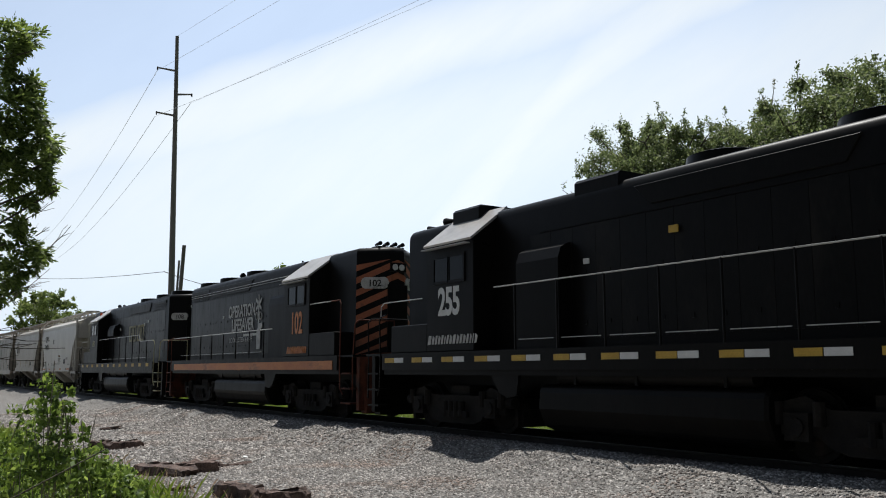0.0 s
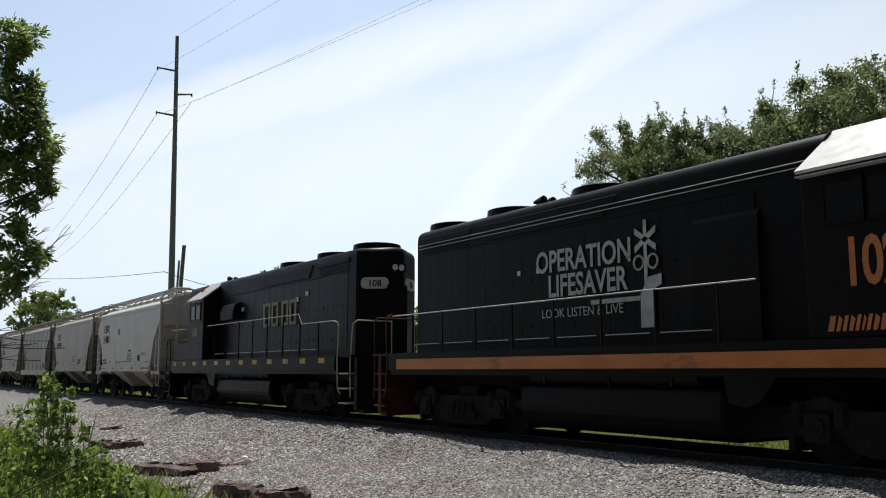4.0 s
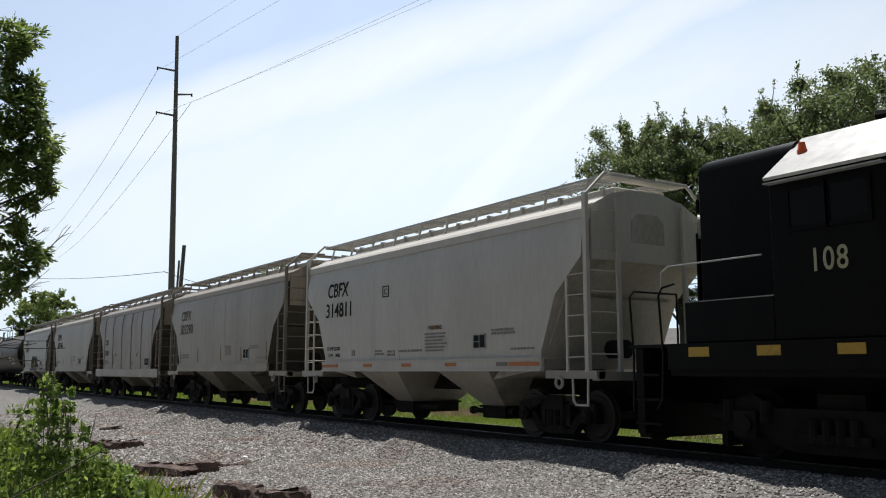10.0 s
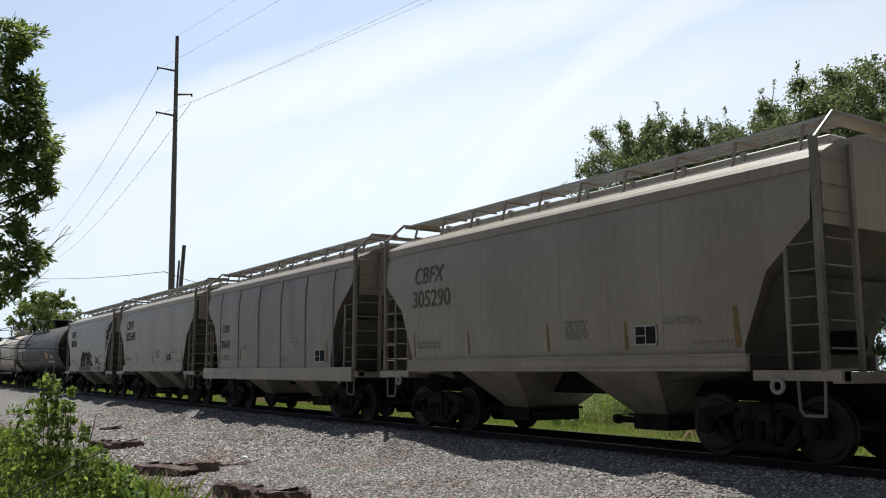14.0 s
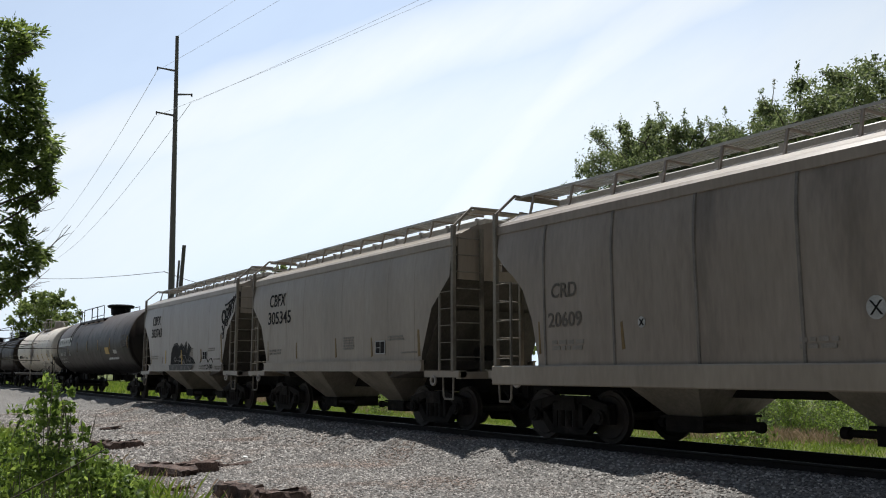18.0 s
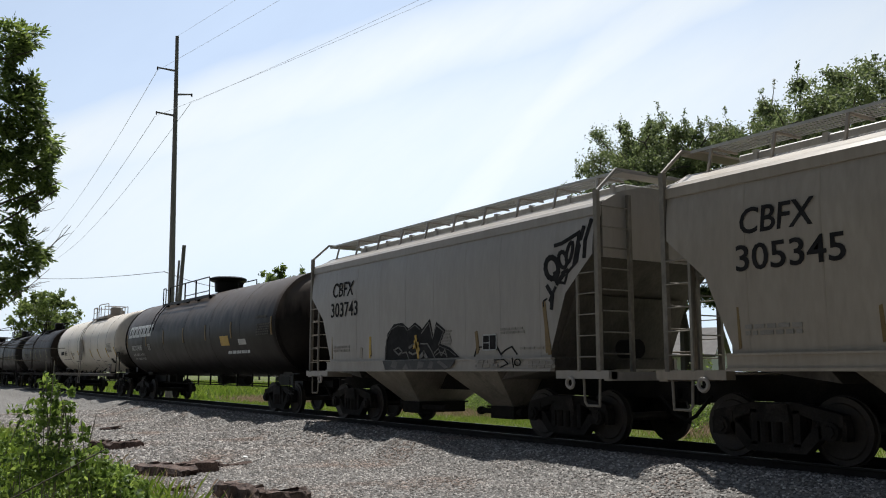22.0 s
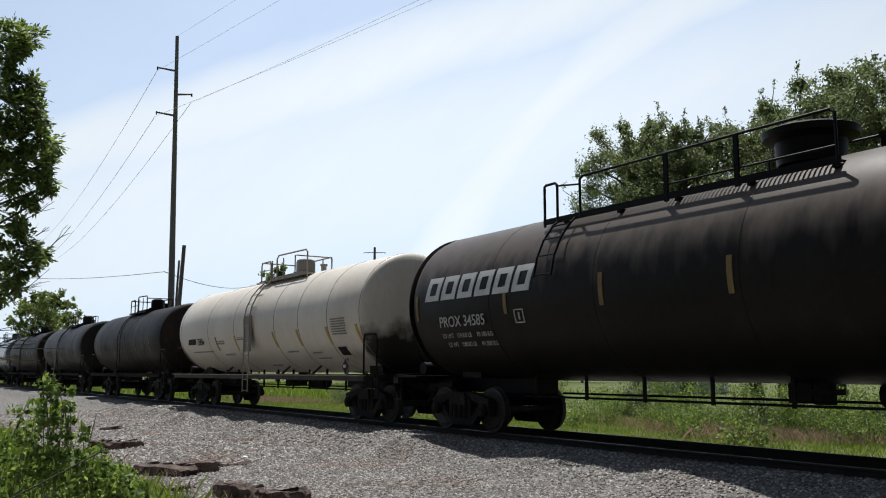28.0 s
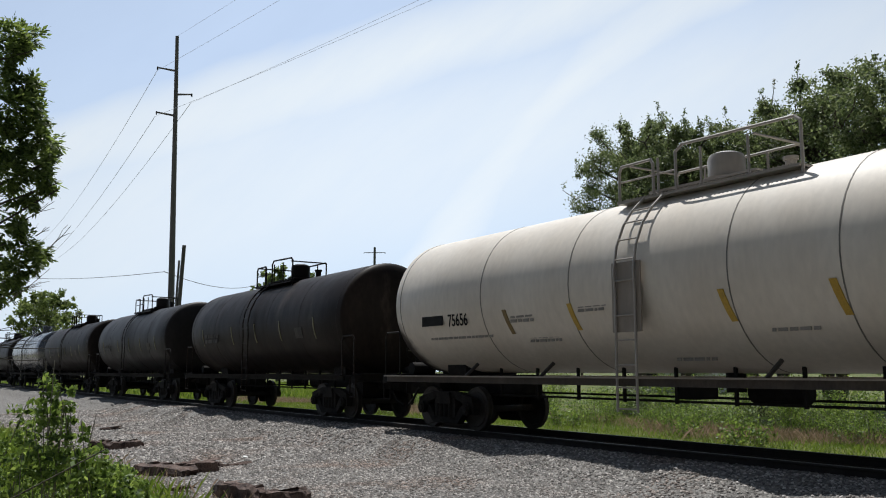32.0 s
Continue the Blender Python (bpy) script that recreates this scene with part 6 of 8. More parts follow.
def tank_side(zc, r, z):
    return -math.sqrt(max(0.0, r * r - (z - zc) ** 2)) - 0.012


def curved_patch(car, zc, r, xa, xb, za, zb, material, name, label="", skew=0.0):
    """A painted patch that follows the tank's round."""
    rings = []
    for k in range(5):
        z = za + (zb - za) * k / 4
        y = tank_side(zc, r, z)
        d = skew * k / 4
        rings.append([(xa + d, y, z), (xb + d, y, z), (xb + d, y + 0.03, z), (xa + d, y + 0.03, z)])
    return part(name, Geo().loft(rings), material, car, label)


def marks_t1(car, zc, r):
    # maker's name as plain slanted blocks
    for i in range(6):
        x = -8.30 + i * 0.615
        for (a, b, za, zb) in ((0, 0.52, 3.13, 3.25), (0, 0.52, 2.75, 2.87), (0, 0.14, 2.87, 3.13), (0.38, 0.52, 2.87, 3.13)):
            k = (za - 2.75) * 0.22
            curved_patch(car, zc, r, x + a + k, x + b + k, za, zb, M["white_paint"], "name_block", "white painted block of the maker's sign", skew=(zb - za) * 0.22)
    word_bars(car, 4.5, tank_side(zc, r, 1.9) - 0.004, 1.95, 2.0, 0.11, M["worn_white"], "stencil_bar", 1, seed=5)
    lettering("PROX 34585", 0.31, M["worn_white"], car, -7.78, tank_side(zc, r, 2.3), 2.18, lean=-8, squeeze=0.98, bold=0.004)
    lettering("LD LMT   154500 LB     70 100 KG", 0.145, M["worn_white"], car, -7.78, tank_side(zc, r, 2.02) - 0.004, 1.95, lean=-22, squeeze=0.86)
    lettering("LT WT   108500 LB     49 200 KG", 0.145, M["worn_white"], car, -7.68, tank_side(zc, r, 1.84) - 0.004, 1.77, lean=-28, squeeze=0.86)
    for x in (-8.7, -5.5, -2.85, -0.2, 2.45, 5.1, 8.6):
        curved_patch(car, zc, r, x, x + 0.10, 2.35, 2.9, M["worn_ochre"], "yellow_stripe")
    for xa, xb, za, zb in ((-5.20, -4.92, 2.16, 2.18), (-5.20, -4.92, 2.40, 2.42), (-5.20, -5.175, 2.18, 2.40), (-4.945, -4.92, 2.18, 2.40), (-5.08, -5.04, 2.22, 2.36)):
        curved_patch(car, zc, r, xa, xb, za, zb, M["worn_white"], "sign_border")
    curved_patch(car, zc, r, 4.05, 4.85, 2.12, 2.45, M["yellow"], "yellow_panel")
    for (x, z, w, h, rows, sd) in ((7.4, 2.98, 0.9, 0.08, 1, 6), (7.5, 2.72, 1.05, 0.05, 5, 7)):
        word_bars(car, x, tank_side(zc, r, z - h / 2) - 0.004, z, w, h, M["end_dark"], "stencil_bar", rows, seed=sd)
    curved_patch(car, zc, r, 5.75, 6.4, 2.12, 2.3, M["worn_white"], "white_panel")


def marks_t2(car, zc, r):
    lettering("75656", 0.36, M["letter_black"], car, -5.10, tank_side(zc, r, 2.3), 2.20, squeeze=0.82, lean=-6, bold=0.004)
    word_bars(car, -6.12, tank_side(zc, r, 2.35) - 0.004, 2.48, 0.84, 0.25, M["letter_black"], "stencil_bar", 1, seed=2)
    for (x, z, w, h, rows, sd) in ((-6.0, 2.06, 2.3, 0.05, 2, 3), (-2.95, 2.42, 0.7, 0.06, 3, 4), (-1.0, 2.40, 0.7, 0.05, 2, 5), (2.75, 1.93, 0.75, 0.05, 2, 6), (4.44, 1.93, 0.6, 0.045, 3, 7), (4.5, 1.70, 0.85, 0.04, 2, 9), (-2.6, 2.0, 0.9, 0.05, 3, 8), (0.65, 1.62, 0.8, 0.05, 3, 10)):
        word_bars(car, x, tank_side(zc, r, z - h * rows) - 0.004, z, w, h, M["letter_faded"], "stencil_bar", rows, seed=sd)
    for x in (-3.07, -1.17, 2.14, 3.93, 5.86, 7.60):
        curved_patch(car, zc, r, x, x + 0.11, 1.97, 2.44, M["worn_ochre"] if x < -3 else M["yellow"], "yellow_stripe", skew=-0.10)
    for q in range(7):
        z = 2.64 - q * 0.065
        word_bars(car, 6.14, tank_side(zc, r, z - 0.03) - 0.004, z, 0.86, 0.035, M["letter_faded"], "data_panel_bar", 1, seed=20 + q)
    for xa, xb in ((6.12, 6.34), (6.37, 6.59)):
        curved_patch(car, zc, r, xa, xb, 1.68, 1.90, M["letter_black"], "stencil_panel")
    part("placard_holder", Geo().box(6.98, 7.10, -1.50, -1.46, 1.10, 1.60), M["gray_ribbed"], car)
    g = Geo().prism_y([(7.04, 1.15), (7.27, 1.38), (7.04, 1.61), (6.81, 1.38)], -1.52, -1.505)
    placard = part("placard", g, M["worn_white"], car, "red diamond hazard placard with a white border")
    part("placard_face", Geo().prism_y([(7.04, 1.18), (7.24, 1.38), (7.04, 1.58), (6.84, 1.38)], -1.526, -1.519), M["rust_red"], placard)
    word_bars(placard, 6.94, -1.530, 1.42, 0.22, 0.07, M["white_paint"], "placard_bar", 1, seed=3)
    for x in (-4.4, -2.0, 2.85, 4.98):
        part("sill_brace", Geo().tube([(x, -1.22, 1.40), (x - 0.06, -1.48, 1.16)], 0.035, 6), M["sill_brown"], car)


def marks_dark(car, zc, r):
    for x in (-4.9, -1.9, 0.2, 2.2, 4.6):
        curved_patch(car, zc, r, x, x + 0.06, 2.15, 2.75, M["worn_gold"], "yellow_stripe", skew=-0.08)
    word_bars(car, -4.6, tank_side(zc, r, 2.5) - 0.004, 2.55, 1.4, 0.12, M["end_dark"], "stencil_bar", 2, seed=4)
    curved_patch(car, zc, r, 3.3, 3.8, 2.2, 2.5, M["end_dark"], "stencil_panel")


BLOCKS_A = ((0.05, 1.20, 4.80), (4.3, 5.3, 4.86))
locomotive(58.67, True, "black diesel locomotive with large white cab number and yellow-white sill stripes", {"paint": M["black_paint"], "marks": marks_a, "top": 4.64, "cab_top": 4.72, "eave": 4.00, "tank": (-3.2, 1.75, 0.16), "horn_x": 6.25, "nose_horn": 6.9, "blocks": BLOCKS_A, "rail_z": 2.9, "digits": "255"})
locomotive(41.57, False, "black and orange diesel locomotive with orange-striped nose", {"paint": M["black_dusty"], "marks": marks_b, "hood_end": -7.72, "air_box": (0.10, 1.67), "cab_top": 4.60, "pilot": M["rust_red"], "grab": M["rust_red"], "step": M["rust_red"], "horn_x": -3.5, "nose_horn": 7.15, "roof_grabs": (4.12, 4.20), "rail_z": 2.53, "nose_rail": 3.10, "digits": "102"})
locomotive(24.03, True, "black diesel locomotive with faded gold lettering and yellow sill dashes", {"paint": M["black_paint"], "marks": marks_c, "air_box": (0.32, 3.05), "cab_top": 4.60, "grab": M["pale_yellow"], "step": M["pale_yellow"], "cab_grab": True, "kink": True, "digits": "108"})
RUST = [(-4.40, 1.58, 2.3, 0.07), (-2.3, 1.62, 2.05, 0.10), (0.2, 1.62, 2.1, 0.11), (2.15, 1.62, 2.05, 0.11), (4.30, 1.6, 2.5, 0.15)]
TEXT = [(-4.25, 1.90, 0.9, 0.06, 2), (0.7, 2.12, 0.6, 0.045, 5), (3.0, 2.08, 0.75, 0.045, 2), (3.6, 1.70, 0.7, 0.04, 1)]
SIGN = (2.4, 1.66, 0.48, 0.32)
hopper_car(9.15, "clean light-grey covered hopper rail car with orange side reflectors", "clean", M["gray_clean"], hopper_marks("CBFX", "314811", TEXT[2:], [], (2.36, 1.70, 0.44, 0.30), clean_extra))
hopper_car(-3.85, "tan-grey covered hopper rail car with rust streaks", "plain", M["gray_tan"], hopper_marks("CBFX", "305290", TEXT, RUST, SIGN, None, True))
hopper_car(-16.9, "weathered grey ribbed covered hopper rail car with a pale side sill", "ribbed", M["gray_ribbed"], hopper_marks("CRD", "20609", [(-4.0, 1.8, 0.9, 0.07, 2), (1.0, 1.7, 0.6, 0.06, 2)], RUST[:2] + [(4.12, 1.5, 2.4, 0.14)], (3.47, 1.50, 0.62, 0.34), ribbed_extra, True, -4.1, 0.36, 0.62))
hopper_car(-29.85, "dusty tan-grey covered hopper rail car with rust streaks", "plain", M["gray_tan"], hopper_marks("CBFX", "305345", TEXT, RUST, SIGN, number_x=-4.38, wide=1.12))
hopper_car(-42.8, "light-grey covered hopper rail car with black graffiti", "plain", M["gray_light"], hopper_marks("CBFX", "303743", TEXT, RUST, SIGN, graffiti_extra))
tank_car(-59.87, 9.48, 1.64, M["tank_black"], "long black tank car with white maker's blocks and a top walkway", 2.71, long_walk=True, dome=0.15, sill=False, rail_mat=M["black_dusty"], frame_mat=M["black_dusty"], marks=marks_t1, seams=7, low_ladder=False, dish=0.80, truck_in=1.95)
tank_car(-78.94, 7.78, 1.55, M["tank_white"], "off-white tank car stained with soot and rust", 2.77, dome=0.79, rail_mat=M["gray_light"], marks=marks_t2, marks_dx=-0.31, seam_x=(-7.32, -4.15, -1.49, 1.95, 3.72, 5.62, 7.48), trucks=(-6.24, 6.89), reach=(1.25, 0.76), ladder_x=-0.01, sooty=True, band_mat=M["sill_brown"])
tank_car(-95.7, 6.5, 1.50, M["tank_brown"], "dark brown tank car streaked with grime", 2.68, dome=0.3, marks=marks_dark, sill=True, band_mat=M["running_gear"])
tank_car(-111.67, 6.35, 1.50, M["tank_gray"], "dark grey tank car with pale weathering", 2.68, dome=0.3, marks=marks_dark, band_mat=M["running_gear"])
tank_car(-127.4, 7.1, 1.50, M["tank_brown"], "dark brown tank car dulled by dust", 2.68, dome=0.3, marks=marks_dark, band_mat=M["running_gear"])
tank_car(-143.4, 6.6, 1.50, M["tank_silver"], "shiny bare-metal tank car", 2.68, dome=0.3, band_mat=M["running_gear"])
tank_car(-159.0, 6.6, 1.50, M["tank_gray"], "grey tank car at the far end of the train", 2.68, dome=0.3, band_mat=M["running_gear"])


# ---- ground, track and far things ----
def ground_height(x, y):
    """The bed rises to the track; broken ballast heaps lie along its near shoulder."""
    d = y - TRACK_Y
    if d < 0:
        a = -d
        if a < 0.62:
            z = -0.19
        elif a < 0.95:
            z = -0.19 + 0.08 * (a - 0.62) / 0.33
        elif a < 1.6:
            z = -0.11
        elif a < 3.3:
            k = (a - 1.6) / 1.7
            z = -0.11 - 0.36 * (k * k * (3 - 2 * k))
        else:
            z = -0.47 - 0.10 * min(1.0, (a - 3.3) / 5.0)
        if 1.7 < a < 9:
            w = math.exp(-((a - 2.35) / 0.55) ** 2)
            z += w * (0.02 + 0.13 * noise.noise(Vector((x * 0.55 + d * 0.3, 3.1, 0.0))) + 0.13 * noise.noise(Vector((x * 1.25 + d * 0.8, 7.7, 0))))
            z += 0.05 * noise.noise(Vector((x * 0.8, y * 0.8, 0.4)))
    else:
        if d < 1.55:
            z = -0.20
        elif d < 3.0:
            z = -0.20 - 0.25 * (d - 1.55) / 1.45
        else:
            z = -0.45 - 0.15 * min(1.0, (d - 3) / 6.0)
        if d > 4:
            z += 0.10 * noise.noise(Vector((x * 0.15, y * 0.15, 0.0)))
    return z


def make_sheet(name, xs, ys, material, lift=0.0, height=ground_height):
    g = Geo()
    for x in xs:
        for y in ys:
            g.v.append((x, y, height(x, y) + lift))
    n = len(ys)
    for i in range(len(xs) - 1):
        for j in range(n - 1):
            a = i * n + j
            g.f.append((a, a + n, a + n + 1, a + 1))
    me = bpy.data.meshes.new(name)
    me.from_pydata(g.v, [], g.f)
    me.materials.append(material)
    for p in me.polygons:
        p.use_smooth = True
    return new(name, me)


def steps(a, b, d):
    n = max(1, int(round((b - a) / d)))
    return [a + (b - a) * k / n for k in range(n + 1)]


def ground_mix():
    """One ground: ballast along the track, a gravel strip behind, grass beyond."""
    m = surface("ground", (0.19, 0.18, 0.168), (0.26, 0.25, 0.235), 3.0, 0.95, bump=1.0, bump_scale=26, grain=0.45, spec=0.2)
    nt = m.node_tree
    N, L = nt.nodes.new, nt.links.new
    bs = nt.nodes["Principled BSDF"]
    old = bs.inputs["Base Color"].links[0].from_socket
    co, sep = N("ShaderNodeTexCoord"), N("ShaderNodeSeparateXYZ")
    vor = N("ShaderNodeTexVoronoi")
    vor.inputs["Scale"].default_value = 24.0
    L(co.outputs["Object"], vor.inputs["Vector"])
    hsv = N("ShaderNodeSeparateColor")
    L(vor.outputs["Color"], hsv.inputs[0])
    vr = N("ShaderNodeMapRange")
    vr.inputs["To Min"].default_value, vr.inputs["To Max"].default_value = 0.45, 1.75
    L(hsv.outputs[0], vr.inputs["Value"])
    vc = N("ShaderNodeCombineColor")
    for k in range(3):
        L(vr.outputs[0], vc.inputs[k])
    vm = N("ShaderNodeMix")
    vm.data_type, vm.blend_type = "RGBA", "MULTIPLY"
    vm.inputs[0].default_value = 1.0
    L(old, vm.inputs[6])
    L(vc.outputs[0], vm.inputs[7])
    old = vm.outputs[2]
    L(co.outputs["Object"], sep.inputs[0])
    nz = N("ShaderNodeTexNoise")
    nz.inputs["Scale"].default_value, nz.inputs["Detail"].default_value = 0.7, 5.0
    L(co.outputs["Object"], nz.inputs["Vector"])

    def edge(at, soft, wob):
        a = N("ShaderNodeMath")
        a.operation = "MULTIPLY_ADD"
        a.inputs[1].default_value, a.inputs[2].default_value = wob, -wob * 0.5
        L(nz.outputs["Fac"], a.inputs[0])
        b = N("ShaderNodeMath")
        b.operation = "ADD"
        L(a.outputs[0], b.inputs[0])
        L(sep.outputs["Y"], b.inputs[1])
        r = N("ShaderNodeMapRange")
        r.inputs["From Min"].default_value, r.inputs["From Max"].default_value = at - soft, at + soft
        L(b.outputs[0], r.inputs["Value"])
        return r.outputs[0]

    def blend(f, a, b):
        n = N("ShaderNodeMix")
        n.data_type = "RGBA"
        L(f, n.inputs[0])
        L(a, n.inputs[6])
        if hasattr(b, "is_linked"):
            L(b, n.inputs[7])
        else:
            n.inputs[7].default_value = (*b, 1)
        return n.outputs[2]
    n2 = N("ShaderNodeTexNoise")
    n2.inputs["Scale"].default_value, n2.inputs["Detail"].default_value = 0.35, 6.0
    L(co.outputs["Object"], n2.inputs["Vector"])
    gr = N("ShaderNodeValToRGB")
    gr.color_ramp.elements[0].position, gr.color_ramp.elements[1].position = 0.35, 0.7
    gr.color_ramp.elements[0].color, gr.color_ramp.elements[1].color = (0.06, 0.095, 0.02, 1), (0.13, 0.125, 0.045, 1)
    L(n2.outputs["Fac"], gr.inputs[0])
    # dark bed under the train: fouling with the train's shade in its colour
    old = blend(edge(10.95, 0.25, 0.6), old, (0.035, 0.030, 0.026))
    col = blend(edge(TRACK_Y + 1.7, 0.25, 0.6), old, (0.27, 0.255, 0.23))
    col = blend(edge(TRACK_Y + 4.9, 0.25, 1.2), col, gr.outputs[0])
    inv = N("ShaderNodeMath")
    inv.operation = "SUBTRACT"
    L(edge(-1.5, 0.8, 1.5), inv.inputs[0])
    L(edge(2.6, 0.5, 2.5), inv.inputs[1])
    inv.use_clamp = True
    col = blend(inv.outputs[0], col, gr.outputs[0])
    L(col, bs.inputs["Base Color"])
    return m


GROUND = ground_mix()
xs = steps(-2600, -400, 550) + steps(-300, -80, 10)[0:] + steps(-78, -30, 1.0) + steps(-29.7, 6, 0.22) + steps(7, 40, 3) + steps(60, 200, 20) + steps(500, 2600, 700)
ys = steps(-2600, -100, 500) + steps(-60, 0, 6) + steps(0.6, 5, 0.5) + steps(5.2, 12, 0.16) + steps(12.4, 24, 0.5) + steps(26, 60, 4) + steps(80, 200, 20) + steps(500, 2600, 700)
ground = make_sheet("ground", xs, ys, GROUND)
tagged(ground, "crushed-stone ballast and grassy verge along the railway", "ground", kind="structure")

track = thing("track", "single railway track with steel rails on dark wooden sleepers", "railway track", kind="structure")
for s in (-1, 1):
    yc = TRACK_Y + s * 0.7535
    prof = [(-0.07, -0.172), (0.07, -0.172), (0.07, -0.155), (0.012, -0.135), (0.012, -0.045), (0.034, -0.032), (0.034, -0.006), (-0.034, -0.006), (-0.034, -0.032), (-0.012, -0.045), (-0.012, -0.135), (-0.07, -0.155)]
    rail = part("rail", Geo().prism_x([(yc + a, z) for a, z in prof], -420, 170), M["rail_steel"], track, "rusty steel rail")
    part("rail_head", Geo().prism_x([(yc - 0.033, -0.008), (yc + 0.033, -0.008), (yc + 0.030, 0.0), (yc - 0.030, 0.0)], -420, 170), M["rail_head"], rail, "polished running surface")
rnd = random.Random(11)
sl_mesh = [mesh_of(Geo().box(-0.115, 0.115, -1.3, 1.3, -0.34, -0.172 - 0.004 * k), "sleeper", M["sleeper_wood"], bevel=0.015) for k in range(3)]
for k in range(230):
    o = new("sleeper", sl_mesh[k % 3])
    o.parent = track
    o.location, o.rotation_euler = (-110 + k * 0.53 + rnd.uniform(-0.02, 0.02), TRACK_Y + rnd.uniform(-0.05, 0.05), rnd.uniform(-0.006, 0.0)), (0, 0, rnd.uniform(-0.02, 0.02))
far_sl = Geo()
for k in range(560):
    x = -420 + k * 0.55
    if x < -110.3:
        far_sl.box(x - 0.115, x + 0.115, TRACK_Y - 1.3, TRACK_Y + 1.3, -0.34, -0.174)
for k in range(280):
    x = 12 + k * 0.55
    far_sl.box(x - 0.115, x + 0.115, TRACK_Y - 1.3, TRACK_Y + 1.3, -0.34, -0.174)
tagged(part("far_sleepers", far_sl, M["sleeper_wood"], track), kind="stuff")


def scatter_stones():
    """Loose ballast stones over the bed, as one heap."""
    rs = np.random.RandomState(4)
    n = 95000
    # nearer the camera side the bed is seen closest
    x = np.concatenate([rs.uniform(-17, -2, n * 5 // 9), rs.uniform(-42, -17, n - n * 5 // 9)])
    y = rs.uniform(3.6, 11.0, n)
    keep = (y > 4.0 + 0.0 * x)
    x, y = x[keep], y[keep]
    z = np.array([ground_height(a, b) for a, b in zip(x, y)])
    n = len(x)
    r = rs.uniform(0.011, 0.031, n) * np.where(x < -17, 1.45, 1.0)
    base = np.array([(1, 0, 0), (-0.5, 0.87, 0), (-0.5, -0.87, 0), (0.35, 0.55, 0.8), (-0.75, 0.1, 0.7), (0.4, -0.6, 0.75)])
    v = base[None] * (1 + rs.uniform(-0.35, 0.35, (n, 6, 3)))
    a = rs.uniform(0, 6.283, n)
    c, s = np.cos(a)[:, None], np.sin(a)[:, None]
    vx, vy = v[:, :, 0] * c - v[:, :, 1] * s, v[:, :, 0] * s + v[:, :, 1] * c
    v = np.stack([vx * r[:, None] + x[:, None], vy * r[:, None] + y[:, None], v[:, :, 2] * r[:, None] * 0.9 + z[:, None] - 0.004], 2)
    tri = np.array([(3, 4, 5), (0, 1, 3), (1, 4, 3), (1, 2, 4), (2, 5, 4), (2, 0, 5), (0, 3, 5)])
    f = (tri[None] + (np.arange(n) * 6)[:, None, None]).reshape(-1, 3)
    me = bpy.data.meshes.new("ballast_stones")
    me.vertices.add(n * 6)
    me.vertices.foreach_set("co", v.astype(np.float32).ravel())
    me.loops.add(len(f) * 3)
    me.loops.foreach_set("vertex_index", f.astype(np.int32).ravel())
    me.polygons.add(len(f))
    me.polygons.foreach_set("loop_start", np.arange(0, len(f) * 3, 3, dtype=np.int32))
    me.polygons.foreach_set("loop_total", np.full(len(f), 3, dtype=np.int32))
    me.update(calc_edges=True)
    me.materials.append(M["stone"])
    return tagged(new("ballast_stones", me), "loose grey crushed ballast stones", "gravel", kind="stuff")


scatter_stones()


def old_timber(x, y, yaw, length, seed, tilt=0.0, w=0.2, h=0.15):
    """A split, rotten sleeper end."""
    rnd = random.Random(seed)
    g = Geo()
    n = 10
    rings = []
    for i in range(n + 1):
        k = -length / 2 + length * i / n
        t = 1.0 if 0 < i < n else 0.75
        rings.append([(k + rnd.uniform(-0.06, 0.06) * (i in (0, n)), (a * w / 2 + rnd.uniform(-0.02, 0.02)) * t, (b * h + rnd.uniform(-0.018, 0.018)) * t) for a, b in ((-1, 0), (1, 0), (1, 0.5), (0.8, 1), (0.2, 0.85), (-0.3, 1.05), (-0.9, 0.9), (-1, 0.4))])
    g.loft(rings)
    for q in range(3):
        k = rnd.uniform(-0.4, 0.3) * length
        g.add([(k, rnd.uniform(-0.1, 0.1), h), (k + 0.3, rnd.uniform(-0.1, 0.1), h + 0.05), (k + 0.32, rnd.uniform(-0.1, 0.1), h + 0.01), (k + 0.05, 0.02, h - 0.03)], [(0, 1, 2, 3), (3, 2, 1, 0)])
    ob = new("old_timber", mesh_of(g, "old_timber", M["rotten_wood"]))
    ob.matrix_world = pose(x, y, ground_height(x, y) - 0.02, 0, tilt, yaw)
    return tagged(ob, "rotten split sleeper timber lying on the ballast", "timber", "discarded timbers")


old_timber(-22.25, 4.85, 30, 0.55, 1, h=0.20, w=0.26)
old_timber(-21.85, 5.30, 118, 0.95, 2, h=0.17, w=0.26)
old_timber(-15.90, 4.58, 22, 1.35, 3, h=0.19, w=0.50)
old_timber(-15.75, 5.08, 104, 0.80, 4, h=0.21, w=0.30)
old_timber(-12.30, 4.58, 11, 1.15, 6, h=0.22, w=0.26)
old_timber(-11.75, 5.02, 66, 0.70, 9, h=0.17, w=0.26)
old_timber(-28.5, 6.58, 70, 0.7, 5, h=0.09, w=0.12)
old_timber(-16.9, 5.60, 60, 0.9, 7, h=0.06, w=0.07)
old_timber(-16.6, 6.12, 75, 0.5, 8, h=0.05, w=0.08)
old_timber(-13.8, 4.05, 60, 0.3, 10, h=0.06, w=0.1)


